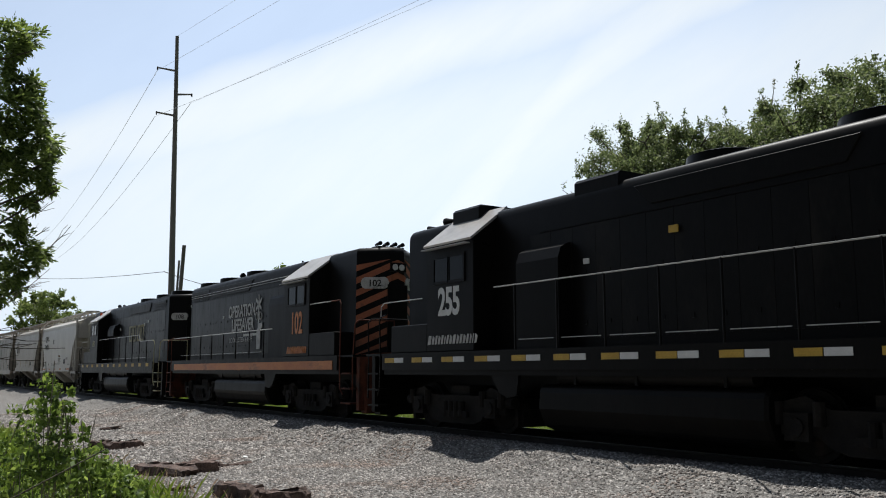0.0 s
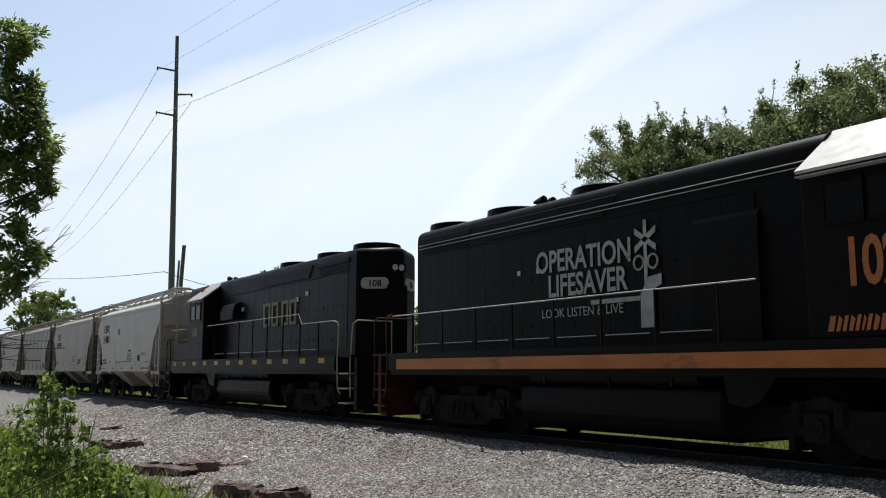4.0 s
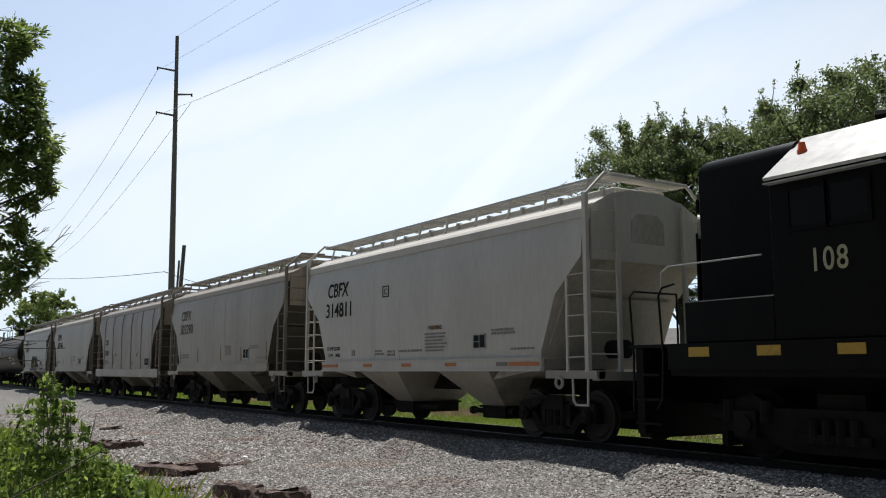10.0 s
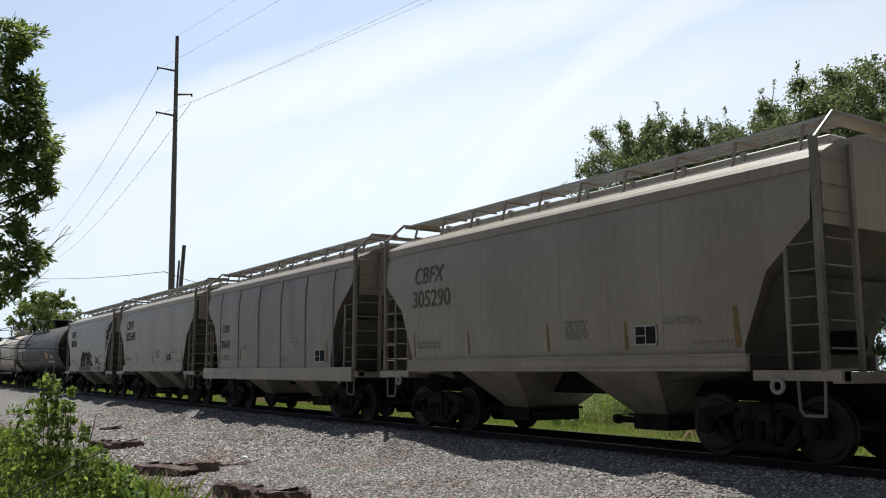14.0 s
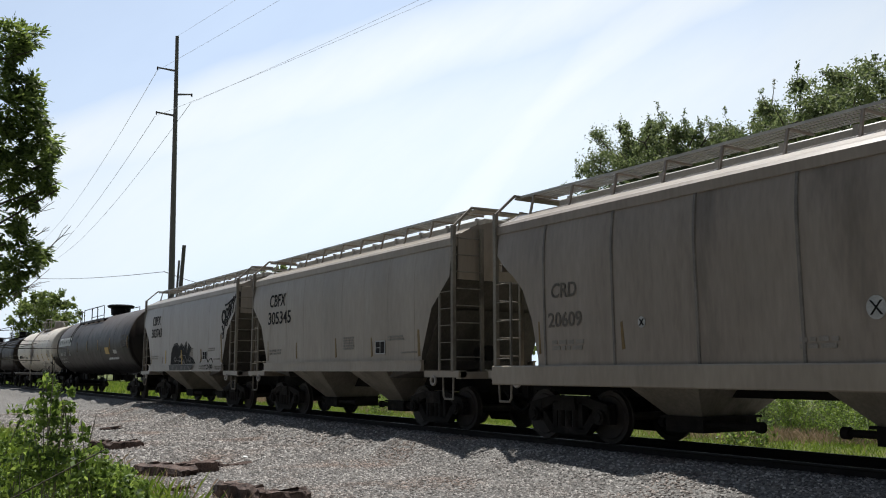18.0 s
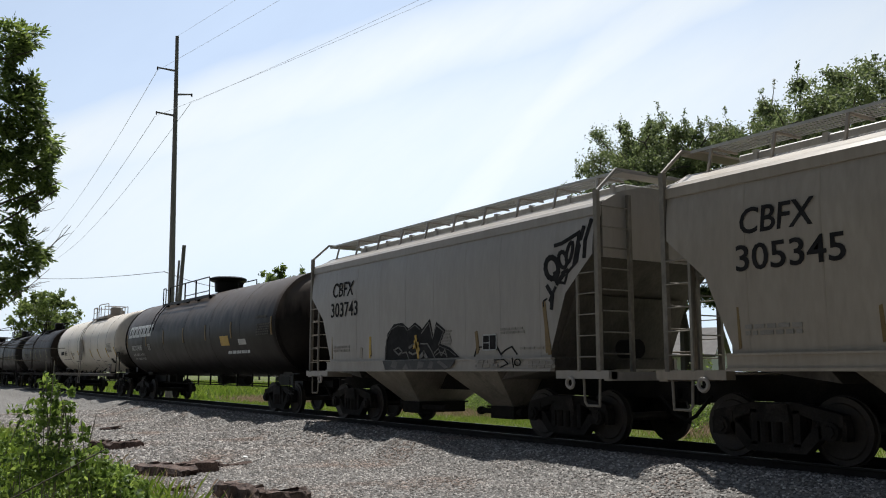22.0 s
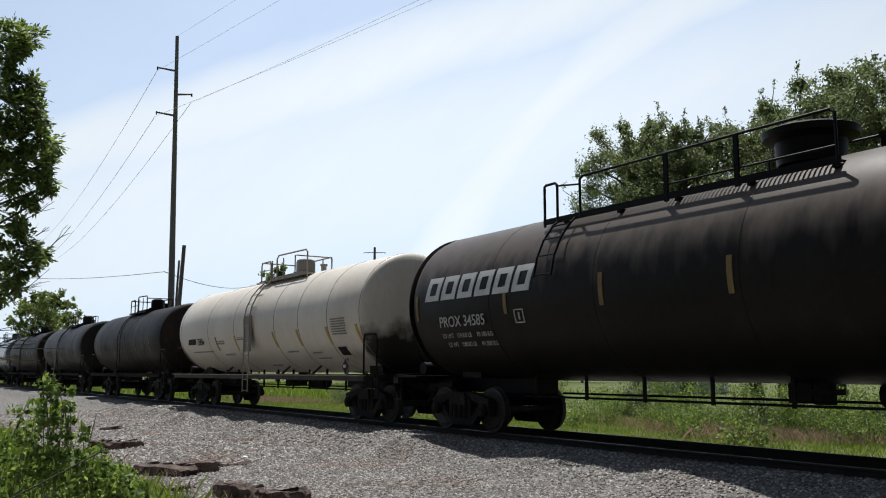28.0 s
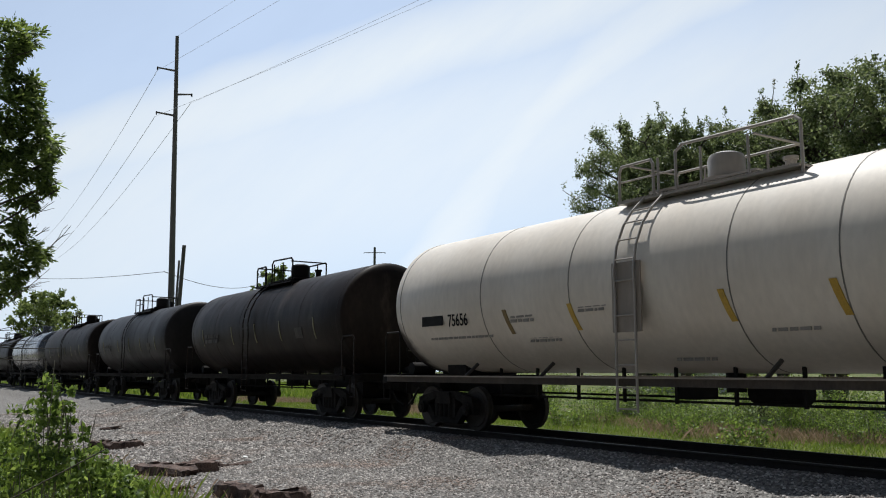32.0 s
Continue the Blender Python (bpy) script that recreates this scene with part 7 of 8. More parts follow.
def litter(x, y):
    rnd = random.Random(2)
    g = Geo().loft([[(rnd.uniform(0.8, 1.1) * 0.06 * math.cos(a), rnd.uniform(0.8, 1.1) * 0.04 * math.sin(a), z) for a in [k * math.pi / 4 for k in range(8)]] for z in (0.0, 0.012, 0.03)])
    ob = new("paper_scrap", mesh_of(g, "paper_scrap", M["white_paint"]))
    ob.matrix_world = pose(x, y, ground_height(x, y) + 0.02, 12, 8, 30)
    return tagged(ob, "crumpled white paper scrap on the ballast", "litter")


litter(-17.69, 6.72)


def wood_pole(x, y, h, r0, r1, label, lean=(0, 0), arms=()):
    p = thing("utility_pole", label, "utility pole", "line poles")
    p.location = (x, y, -0.8)
    part("shaft", Geo().cyl((0, 0, 0), (lean[0], lean[1], h), r0, 14, r1), M["pole_wood"], p, smooth=True)
    for z, dx, dy, ln, rise in arms:
        k = z / h
        a = Geo().cyl((lean[0] * k, lean[1] * k, z), (lean[0] * k + dx * ln, lean[1] * k + dy * ln, z + rise), 0.075, 8, 0.05)
        arm = part("arm", a, M["pole_wood"], p)
        e = (lean[0] * k + dx * ln, lean[1] * k + dy * ln, z + rise)
        part("insulator", Geo().cyl((e[0], e[1], e[2] - 0.16), (e[0], e[1], e[2] + 0.06), 0.05, 8), M["rail_steel"], arm)
    return p


LEFT = Vector((-math.sin(YAW), -math.cos(YAW), 0))
wood_pole(-56.27, 16.26, 24.1, 0.24, 0.11, "tall tapered timber transmission pole with three short arms", (-0.33, -0.36),
          [(21.7, LEFT.x, LEFT.y, 1.25, 0.25), (20.1, -LEFT.x, -LEFT.y, 1.05, 0.0), (18.65, LEFT.x, LEFT.y, 1.25, 0.25)])
wood_pole(-58.43, 17.0, 10.2, 0.15, 0.12, "weathered stub pole beside the tall pole", (1.6, 0.0))
wood_pole(-58.84, 17.0, 9.3, 0.08, 0.07, "thin stub pole beside the tall pole", (1.03, 0.0))
wood_pole(-137.0, 75.0, 24.0, 0.35, 0.2, "distant distribution pole with a cross arm", (0, 0), [(23.0, 0.55, 0.83, 1.9, 0.0), (23.0, -0.55, -0.83, 1.9, 0.0)])


def wire(name, a, b, sag, r, label):
    a, b = Vector(a), Vector(b)
    pts = []
    for k in range(21):
        t = k / 20
        p = a.lerp(b, t)
        p.z -= sag * 4 * t * (1 - t)
        pts.append(p)
    d = (b - a).normalized()
    u, v = d.orthogonal().normalized(), d.cross(d.orthogonal().normalized())
    g = Geo().loft([[p + (u * math.cos(k * 1.2566) + v * math.sin(k * 1.2566)) * r for k in range(5)] for p in pts])
    ob = new(name, mesh_of(g, name, M["bare_wire"] if name == "power_line" else M["cable"]))
    return tagged(ob, label, "cable", "overhead wires")


P0 = Vector((-56.5, 15.9, 0))
TO = Vector((-162.0, 23.1, 20.0))
for z, s, over in ((22.0, 1, Vector((-46.0, 18.2, 22.5))), (19.5, -1, Vector((-36.0, 21.0, 19.5))), (18.9, 1, Vector((-36.4, 21.0, 19.3)))):
    e = P0 + LEFT * s * (1.25 if s > 0 else 1.05) + Vector((0, 0, z - 0.8 - (0.3 if s > 0 else 0)))
    on = e + (over - e) * (60.0 / (over - e).length)
    wire("power_line", e, on, 0.5, 0.0085, "thin overhead power line from the tall pole")
    wire("power_line", e, TO + LEFT * s * 1.2 + Vector((0, 0, z - 20.5)), 2.2, 0.016, "thin overhead power line running away")
wire("power_line", P0 + Vector((-0.1, 0, 23.3)), P0 + Vector((-0.1, 0, 23.3)) + (Vector((-50.6, 17.4, 24.0)) - P0 - Vector((0, 0, 23.3))) * 8, 0.4, 0.008, "thin shield wire over the tall pole")
wire("phone_line", (-56.5, 15.7, 7.55), (-111.2, 14.8, 12.0), 0.3, 0.020, "dark telephone cable down the line")
wire("phone_line", (-56.5, 15.7, 7.55), (-103.2, 40.4, 12.0), 0.8, 0.026, "dark telephone cable across the field")


def house(x, y, yaw):
    h = thing("house", "low white-sided house with a grey gable roof beyond the trees", "house")
    h.matrix_world = pose(x, y, -0.6, 0, 0, yaw)
    wall = part("wall", Geo().box(-3.4, 3.4, -4, 4, 0, 3.4).prism_x([(-4, 3.4), (4, 3.4), (0, 5.6)], -3.39, 3.39), M["siding"], h)
    for s in (-1, 1):
        rf = Geo().loft([[(-3.8, s * 4.5, 3.2), (3.8, s * 4.5, 3.2), (3.8, 0, 5.75), (-3.8, 0, 5.75)], [(-3.8, s * 4.5, 3.05), (3.8, s * 4.5, 3.05), (3.8, 0, 5.6), (-3.8, 0, 5.6)]])
        part("roof", rf, M["roof_gray"], h)
    for x0 in (-2.2, 1.0):
        w = part("window", Geo().box(x0 - 0.08, x0 + 1.08, -4.06, -4.0, 1.1, 1.18).box(x0 - 0.08, x0 + 1.08, -4.06, -4.0, 2.4, 2.48).box(x0 - 0.08, x0, -4.06, -4.0, 1.18, 2.4).box(x0 + 1.0, x0 + 1.08, -4.06, -4.0, 1.18, 2.4), M["white_paint"], h)
        part("pane", Geo().box(x0, x0 + 1.0, -4.02, -3.99, 1.18, 2.4), M["pane"], w)
    return h


house(-55.5, 62.0, 30)


# ---- trees and plants ----
def leaf_quads(rs, centres, size, up=0.3, aspect=0.55):
    """Loose leaves, one at each centre, turned at random."""
    n = len(centres)
    d = rs.normal(size=(n, 3))
    d[:, 2] -= up
    d /= np.linalg.norm(d, axis=1)[:, None]
    w = np.cross(d, rs.normal(size=(n, 3)))
    w /= np.linalg.norm(w, axis=1)[:, None] + 1e-9
    s = (size * rs.uniform(0.6, 1.3, n))[:, None]
    a = centres - d * s * 0.5
    b = centres + w * s * aspect * 0.5 + d * s * 0.05
    c = centres + d * s * 0.5
    e = centres - w * s * aspect * 0.5 + d * s * 0.05
    return np.stack([a, b, c, e], 1)


def branch(g, p, q, r0, r1, rnd, bends=4, wob=0.12):
    """A bending, tapering limb; returns its points."""
    p, q = Vector(p), Vector(q)
    l = (q - p).length
    pts = [p.lerp(q, k / bends) + Vector((rnd.uniform(-1, 1), rnd.uniform(-1, 1), rnd.uniform(-1, 1))) * l * wob * (0 if k in (0,) else 0.5) for k in range(bends + 1)]
    for k in range(bends):
        a = r0 + (r1 - r0) * k / bends
        b = r0 + (r1 - r0) * (k + 1) / bends
        g.cyl(pts[k], pts[k + 1], a, 7, b)
    return pts


def tree(x, y, base, height, spread, seed, leaf_mat, label, leaves=9000, size=0.16, crown_from=0.3, lobes=26, droop=0.3, group="trees behind the track", sparse=0.0, category="tree", shoots=2):
    rnd, rs = random.Random(seed), np.random.RandomState(seed)
    t = thing("tree", label, category, group)
    t.location = (x, y, base)
    trunk = Geo()
    tr = max(0.08, height * 0.022)
    pts = branch(trunk, (0, 0, -0.2), (rnd.uniform(-0.4, 0.4), rnd.uniform(-0.4, 0.4), height * 0.82), tr, tr * 0.25, rnd, 6, 0.06)
    limbs = Geo()
    ends = []
    for k in range(lobes):
        f = crown_from + (0.98 - crown_from) * (k + rnd.random()) / lobes
        i = min(5, int(f / 0.82 * 6 * 0.98)) if f < 0.82 else 5
        s = pts[i].lerp(pts[i + 1], rnd.random())
        ang = k * 2.399 + rnd.uniform(-0.4, 0.4)
        prof = math.sin(math.pi * min(1.0, max(0.05, (f - crown_from) / (1.02 - crown_from))) ** 0.75)
        reach = spread * (0.35 + 0.75 * prof) * rnd.uniform(0.7, 1.1)
        e = Vector((math.cos(ang) * reach, math.sin(ang) * reach, min(height, height * f + reach * rnd.uniform(0.15, 0.55))))
        bp = branch(limbs, s, e, tr * 0.28, 0.012, rnd, 4, 0.14)
        ends.append((bp, reach))
        for q in range(2):
            m = bp[2 + q]
            e2 = m + Vector((rnd.uniform(-1, 1), rnd.uniform(-1, 1), rnd.uniform(-0.1, 0.9))) * reach * 0.45
            bp2 = branch(limbs, m, e2, tr * 0.12, 0.008, rnd, 3, 0.16)
            ends.append((bp2, reach * 0.7))
    trunk.add(limbs.v, limbs.f)
    part("trunk", trunk, M["bark"], t)
    per = leaves // len(ends)
    cs = []
    for bp, reach in ends:
        if rnd.random() < sparse:
            continue
        # small clumps along the outer half of each limb
        for c in range(6):
            k = rnd.uniform(1.2, len(bp) - 1.001)
            m = bp[int(k)].lerp(bp[int(k) + 1], k % 1) + Vector((rnd.gauss(0, 1), rnd.gauss(0, 1), rnd.gauss(0, 0.8))) * reach * 0.09
            n = int(per / 6 * rnd.uniform(0.5, 1.6))
            sig = reach * rnd.uniform(0.06, 0.14)
            cs.append(rs.normal(size=(n, 3)) * np.array([sig, sig, sig * 0.75]) + np.array(m))
    # upright leafy shoots break the outline
    for bp, reach in ends:
        for c in range(shoots):
            p = bp[-1] + Vector((rnd.gauss(0, 1), rnd.gauss(0, 1), 0.2)) * reach * 0.05
            l = rnd.uniform(0.25, 0.8) * height * 0.04
            lean = np.array([rnd.uniform(-0.3, 0.3), rnd.uniform(-0.3, 0.3), 1.0]) * l
            k = rs.uniform(0, 1, 14)[:, None]
            cs.append(np.array(p) + lean * k + rs.normal(size=(14, 3)) * size * 0.35)
    cs = np.concatenate(cs)
    crown = new("crown", quads("crown", leaf_quads(rs, cs, size, droop), leaf_mat))
    crown.parent = t
    return t


LR = M["leaf_right"]
LBL = "leafy green tree with a dark trunk behind the track"
for (x, y, h, sp, sd, lv) in ((-30.8, 31.5, 14.2, 3.1, 1, 36000), (-27.4, 30.5, 13.6, 2.6, 2, 28000), (-23.8, 31.5, 12.9, 2.7, 3, 24000), (-19.4, 29.5, 12.8, 3.5, 14, 34000), (-15.7, 28.5, 12.7, 3.3, 15, 32000), (-11.0, 29.0, 12.8, 4.2, 6, 20000)):
    tree(x, y, -0.6, h, sp, sd, LR, LBL, int(lv * 2.2), 0.12, 0.34 if x < -22 else 0.16, 46)
tree(-24.5, 38.0, -0.6, 11.8, 3.2, 8, LR, LBL, 22000, 0.17, 0.2, 30)
tree(-17.5, 37.0, -0.6, 14.2, 4.4, 9, LR, LBL, 22000, 0.17, 0.2, 30)
tree(-22.0, 30.6, -0.6, 13.1, 1.7, 12, M["leaf_pale"], "thin half-bare tree with silvery leaves and twigs", 12000, 0.11, 0.35, 40, sparse=0.2)
FAR = M["leaf_far"]
tree(-160.0, 25.0, -0.6, 14.9, 5.6, 21, FAR, "round-crowned tree far down the line", 12000, 0.5, 0.15, 26, group="far trees")
tree(-146.0, 61.0, -0.6, 19.8, 6.5, 22, FAR, "bushy tree far beyond the field", 7000, 0.7, 0.2, 22, group="far trees")
for k in range(9):
    tree(-190 + k * 9 + (k % 3) * 3, 75 + (k * 37) % 30, -0.6, 11 + (k * 7) % 4, 5.5, 30 + k, FAR, "leafy tree in the distant treeline", 3000, 0.9, 0.12, 16, group="far trees")


def compound_leaves(rs, centres, outward, length, leaflet, pairs=3):
    """Feathered leaves: leaflets in pairs along a stalk and one at its tip."""
    n = len(centres)
    d = outward + rs.normal(size=(n, 3)) * 0.5
    d[:, 2] -= 0.25
    d /= np.linalg.norm(d, axis=1)[:, None]
    w = np.cross(d, np.array([0, 0, 1.0]) + rs.normal(size=(n, 3)) * 0.25)
    w /= np.linalg.norm(w, axis=1)[:, None]
    out = []
    L = length * rs.uniform(0.7, 1.2, n)[:, None]
    for k in range(pairs * 2 + 1):
        if k == pairs * 2:
            root, way = centres + d * L, d
        else:
            s = 1 if k % 2 else -1
            root = centres + d * L * (0.3 + 0.7 * (k // 2) / pairs)
            way = d * 0.55 + w * s * 0.85
        way = way + rs.normal(size=(n, 3)) * 0.12
        way[:, 2] -= 0.15
        way /= np.linalg.norm(way, axis=1)[:, None]
        across = np.cross(way, np.cross(d, w) + rs.normal(size=(n, 3)) * 0.3)
        across /= np.linalg.norm(across, axis=1)[:, None]
        m = leaflet * rs.uniform(0.75, 1.2, n)[:, None]
        out.append(np.stack([root, root + way * m * 0.45 + across * m * 0.2, root + way * m, root + way * m * 0.45 - across * m * 0.2], 1))
    return np.concatenate(out)


def near_tree():
    """The tree whose boughs reach in beside the camera."""
    rnd, rs = random.Random(3), np.random.RandomState(3)
    t = thing("tree", "ash tree with feathered green leaves close by the camera", "tree")
    t.location = (-8.1, -1.7, -0.6)
    g = Geo()
    pts = branch(g, (0, 0, -0.1), (0.1, 0.1, 5.6), 0.13, 0.04, rnd, 6, 0.05)
    part("trunk", g, M["bark"], t)
    # clumps in three tiers: sideways, height over the ground, size
    top = ((2.51, 4.64, 0.12), (2.61, 4.72, 0.03), (2.69, 4.66, 0.03), (2.58, 4.53, 0.03), (2.55, 4.37, 0.03))
    mid = ((2.57, 4.03, 0.15), (2.71, 4.05, 0.07), (2.79, 4.14, 0.03), (2.60, 4.20, 0.03), (2.59, 3.76, 0.19), (2.77, 3.85, 0.09), (2.88, 3.73, 0.05), (2.94, 3.80, 0.03), (2.62, 3.50, 0.15), (2.78, 3.56, 0.09), (2.91, 3.61, 0.03), (2.67, 3.32, 0.05), (2.80, 3.38, 0.03), (2.91, 3.45, 0.03), (2.61, 3.19, 0.03), (2.73, 3.26, 0.03))
    low = ((2.63, 2.99, 0.09), (2.75, 3.04, 0.03), (2.78, 2.89, 0.04), (2.67, 2.81, 0.09), (2.86, 2.83, 0.03), (2.64, 2.63, 0.09), (2.76, 2.73, 0.03), (2.68, 2.51, 0.03))
    rest = ((1.7, 4.5, 0.35), (1.6, 3.9, 0.45), (1.9, 3.3, 0.40), (1.6, 2.7, 0.40), (2.2, 4.3, 0.18), (0.9, 4.9, 0.5), (0.8, 4.1, 0.55), (0.7, 3.2, 0.5), (-0.2, 5.3, 0.6), (-0.6, 4.3, 0.6), (-0.5, 3.5, 0.6))
    # leafy shoots that leave the clumps: from and to
    top_shoots = ((2.57, 4.74, 2.57, 4.79), (2.64, 4.69, 2.65, 4.76), (2.68, 4.73, 2.74, 4.78), (2.71, 4.68, 2.78, 4.73), (2.67, 4.60, 2.70, 4.61), (2.59, 4.48, 2.61, 4.44), (2.53, 4.34, 2.55, 4.31), (2.64, 4.63, 2.71, 4.67), (2.58, 4.54, 2.62, 4.53))
    mid_shoots = ((2.62, 4.25, 2.63, 4.29), (2.74, 4.21, 2.73, 4.30), (2.76, 4.21, 2.82, 4.28), (2.73, 4.28, 2.79, 4.33), (2.79, 4.15, 2.81, 4.20), (2.81, 4.02, 2.85, 4.04), (2.84, 3.99, 2.89, 3.97), (2.91, 3.84, 2.96, 3.83), (2.93, 3.76, 2.96, 3.75), (2.91, 3.66, 2.97, 3.65), (2.90, 3.50, 2.95, 3.48), (2.90, 3.45, 2.98, 3.43), (2.83, 3.34, 2.87, 3.32), (2.77, 3.29, 2.81, 3.27), (2.79, 4.09, 2.83, 4.11), (2.83, 3.85, 2.87, 3.87), (2.91, 3.56, 2.94, 3.56), (2.68, 4.27, 2.72, 4.28))
    low_shoots = ((2.75, 3.07, 2.79, 3.06), (2.79, 2.94, 2.82, 2.98), (2.87, 2.85, 2.98, 2.86), (2.88, 2.81, 2.95, 2.82), (2.85, 2.77, 2.90, 2.76), (2.80, 2.73, 2.85, 2.71), (2.73, 2.66, 2.74, 2.62), (2.71, 2.55, 2.76, 2.54), (2.64, 2.49, 2.65, 2.46), (2.81, 2.88, 2.87, 2.90), (2.74, 3.10, 2.75, 3.12))
    cs, outw = [], []
    for k, (dy, z, r) in enumerate(top + mid + low + rest):
        c = Vector((rnd.uniform(-0.05, 0.15), dy, z))
        if k % 3 == 0:
            lg = Geo()
            branch(lg, pts[min(4, max(1, int(z / 5.6 * 5) - 1))], c, 0.03, 0.006, rnd, 4, 0.1)
            part("bough", lg, M["bark"], t)
        n = int(5200 * r * r) + 3 if r < 0.3 else int(1300 * r * r)
        v = rs.normal(size=(n, 3))
        v /= np.linalg.norm(v, axis=1)[:, None]
        p = v * (r * rs.uniform(0.1, 1.0, n) ** 0.55)[:, None] * np.array([1.5, 1.0, 0.85])
        cs.append(p + np.array(c))
        outw.append(v + np.array([0.0, 0.45, 0.0]))
    for y0, z0, y1, z1 in top_shoots + mid_shoots + low_shoots:
        for q in range(2):
            a = Vector((rnd.uniform(-0.12, 0.12), y0, z0))
            b = Vector((rnd.uniform(-0.15, 0.2), y1 - 0.03, z1)) if q == 0 else Vector((rnd.uniform(-0.15, 0.2), y1 - 0.06, z1 + rnd.uniform(-0.06, 0.06)))
            tg = Geo()
            branch(tg, a, b, 0.004, 0.002, rnd, 3, 0.06)
            part("shoot", tg, M["bark"], t)
            d = np.array((b - a).normalized())
            for j in range(7):
                f = 0.25 + 0.75 * j / 6
                cs.append(np.array(a.lerp(b, f))[None] + rs.normal(size=(1, 3)) * 0.008)
                side = np.array([rnd.uniform(-0.8, 0.8), 0.0, (1 if j % 2 else -1) * 0.7])
                outw.append((d * 1.1 + side)[None])
    q = compound_leaves(rs, np.concatenate(cs), np.concatenate(outw), 0.085, 0.062)
    crown = new("crown", quads("crown", q, M["leaf_near"]))
    crown.parent = t
    for y0, z0, y1, z1 in ((2.76, 3.12, 2.97, 3.28), (2.94, 2.87, 3.12, 3.10), (2.61, 2.42, 2.86, 2.56), (2.62, 2.36, 2.96, 2.70), (2.61, 2.45, 2.90, 2.60), (2.84, 2.98, 2.94, 3.06)):
        tg = Geo()
        bp = branch(tg, (0.1, y0, z0), (0.12, y1, z1), 0.005, 0.002, rnd, 4, 0.06)
        branch(tg, bp[2], bp[2] + Vector((0.02, (y1 - y0) * 0.5, (z1 - z0) * 0.2)), 0.003, 0.0015, rnd, 3, 0.08)
        branch(tg, bp[1], bp[1] + Vector((0.02, (y1 - y0) * 0.5, (z1 - z0) * 0.75)), 0.003, 0.0015, rnd, 3, 0.08)
        part("dead_twig", tg, M["dead_twig"], t, "bare grey twig")
    for y0, z0, y1, z1 in ((2.55, 2.12, 3.00, 2.11), (2.55, 2.07, 3.11, 2.04), (2.60, 2.02, 2.90, 2.09), (2.55, 2.16, 2.86, 2.20), (2.56, 1.97, 2.94, 1.94)):
        tg = Geo()
        bp = branch(tg, (0.1, y0 - 0.4, z0), (0.12, y1, z1), 0.006, 0.0025, rnd, 5, 0.03)
        branch(tg, bp[3], bp[3] + Vector((0.02, 0.13, 0.03)), 0.003, 0.002, rnd, 2, 0.05)
        part("dead_twig", tg, M["bark"], t, "bare dark twig")
    return t


near_tree()


def weed(x, y, h, seed, n_stems, spread, leaf, mat, label, name="bush", per=26, group="weeds by the camera"):
    rnd, rs = random.Random(seed), np.random.RandomState(seed)
    z = ground_height(x, y)
    b = thing(name, label, "bush", group)
    b.location = (x, y, z)
    cs = []
    stems = Geo()
    for k in range(n_stems):
        a, r = rnd.uniform(0, 6.283), spread * math.sqrt(rnd.random())
        p = Vector((math.cos(a) * r * 0.5, math.sin(a) * r * 0.5, 0))
        q = Vector((math.cos(a) * r, math.sin(a) * r, h * rnd.uniform(0.55, 1.0) * (1 - 0.35 * r / spread)))
        bp = branch(stems, p, q, 0.009, 0.003, rnd, 4, 0.1)
        for j in range(per):
            f = rnd.uniform(0.6, 3.999)
            cs.append(bp[int(f)].lerp(bp[int(f) + 1], f % 1) + Vector((rnd.gauss(0, 1), rnd.gauss(0, 1), rnd.gauss(0, 1))) * (leaf * 1.1 if leaf > 0.09 else 0.10))
    part("stem", stems, M["dead_twig"], b)
    lv = new("leaves", quads("leaves", leaf_quads(rs, np.array(cs), leaf, 0.0, 0.6), mat))
    lv.parent = b
    tagged(lv, kind="stuff")
    tagged(b.children[0], kind="stuff")
    return b


WL = "leafy green weeds in a tangle beside the ballast"


def thicket(label, lobes, seed, leaf, mat, density):
    """A bush by its lobes: each a centre, three half sizes; stems rise to it from the ground."""
    rnd, rs = random.Random(seed), np.random.RandomState(seed)
    x0, y0 = lobes[0][0], lobes[0][1]
    b = thing("bush", label, "bush", "weeds by the camera")
    b.location = (x0, y0, ground_height(x0, y0))
    base = Vector(b.location)
    cs = []
    stems = Geo()
    for cx, cy, cz, rx, ry, rz in lobes:
        n = max(30, int(density * (rx * ry * rz) ** 0.72))
        v = rs.normal(size=(n, 3))
        v /= np.linalg.norm(v, axis=1)[:, None]
        v *= (rs.uniform(0.1, 1.0, n) ** 0.5)[:, None]
        # clumped, not even
        v += 0.16 * np.sin(v * 9.0 + seed)
        cs.append(v * np.array([rx, ry, rz]) + np.array([cx, cy, cz]) - np.array(base))
        for k in range(2):
            p = Vector((cx + rnd.uniform(-0.7, 0.7) * rx, cy + rnd.uniform(-0.7, 0.7) * ry, ground_height(cx, cy))) - base
            e = Vector((cx + rnd.uniform(-0.6, 0.6) * rx, cy + rnd.uniform(-0.6, 0.6) * ry, cz + rnd.uniform(-0.2, 0.8) * rz)) - base
            branch(stems, p, e, 0.005, 0.002, rnd, 4, 0.08)
    tagged(part("stem", stems, M["dead_twig"], b), kind="stuff")
    lv = new("leaves", quads("leaves", leaf_quads(rs, np.concatenate(cs), leaf, -0.1, 0.55), mat))
    lv.parent = b
    tagged(lv, kind="stuff")
    return b


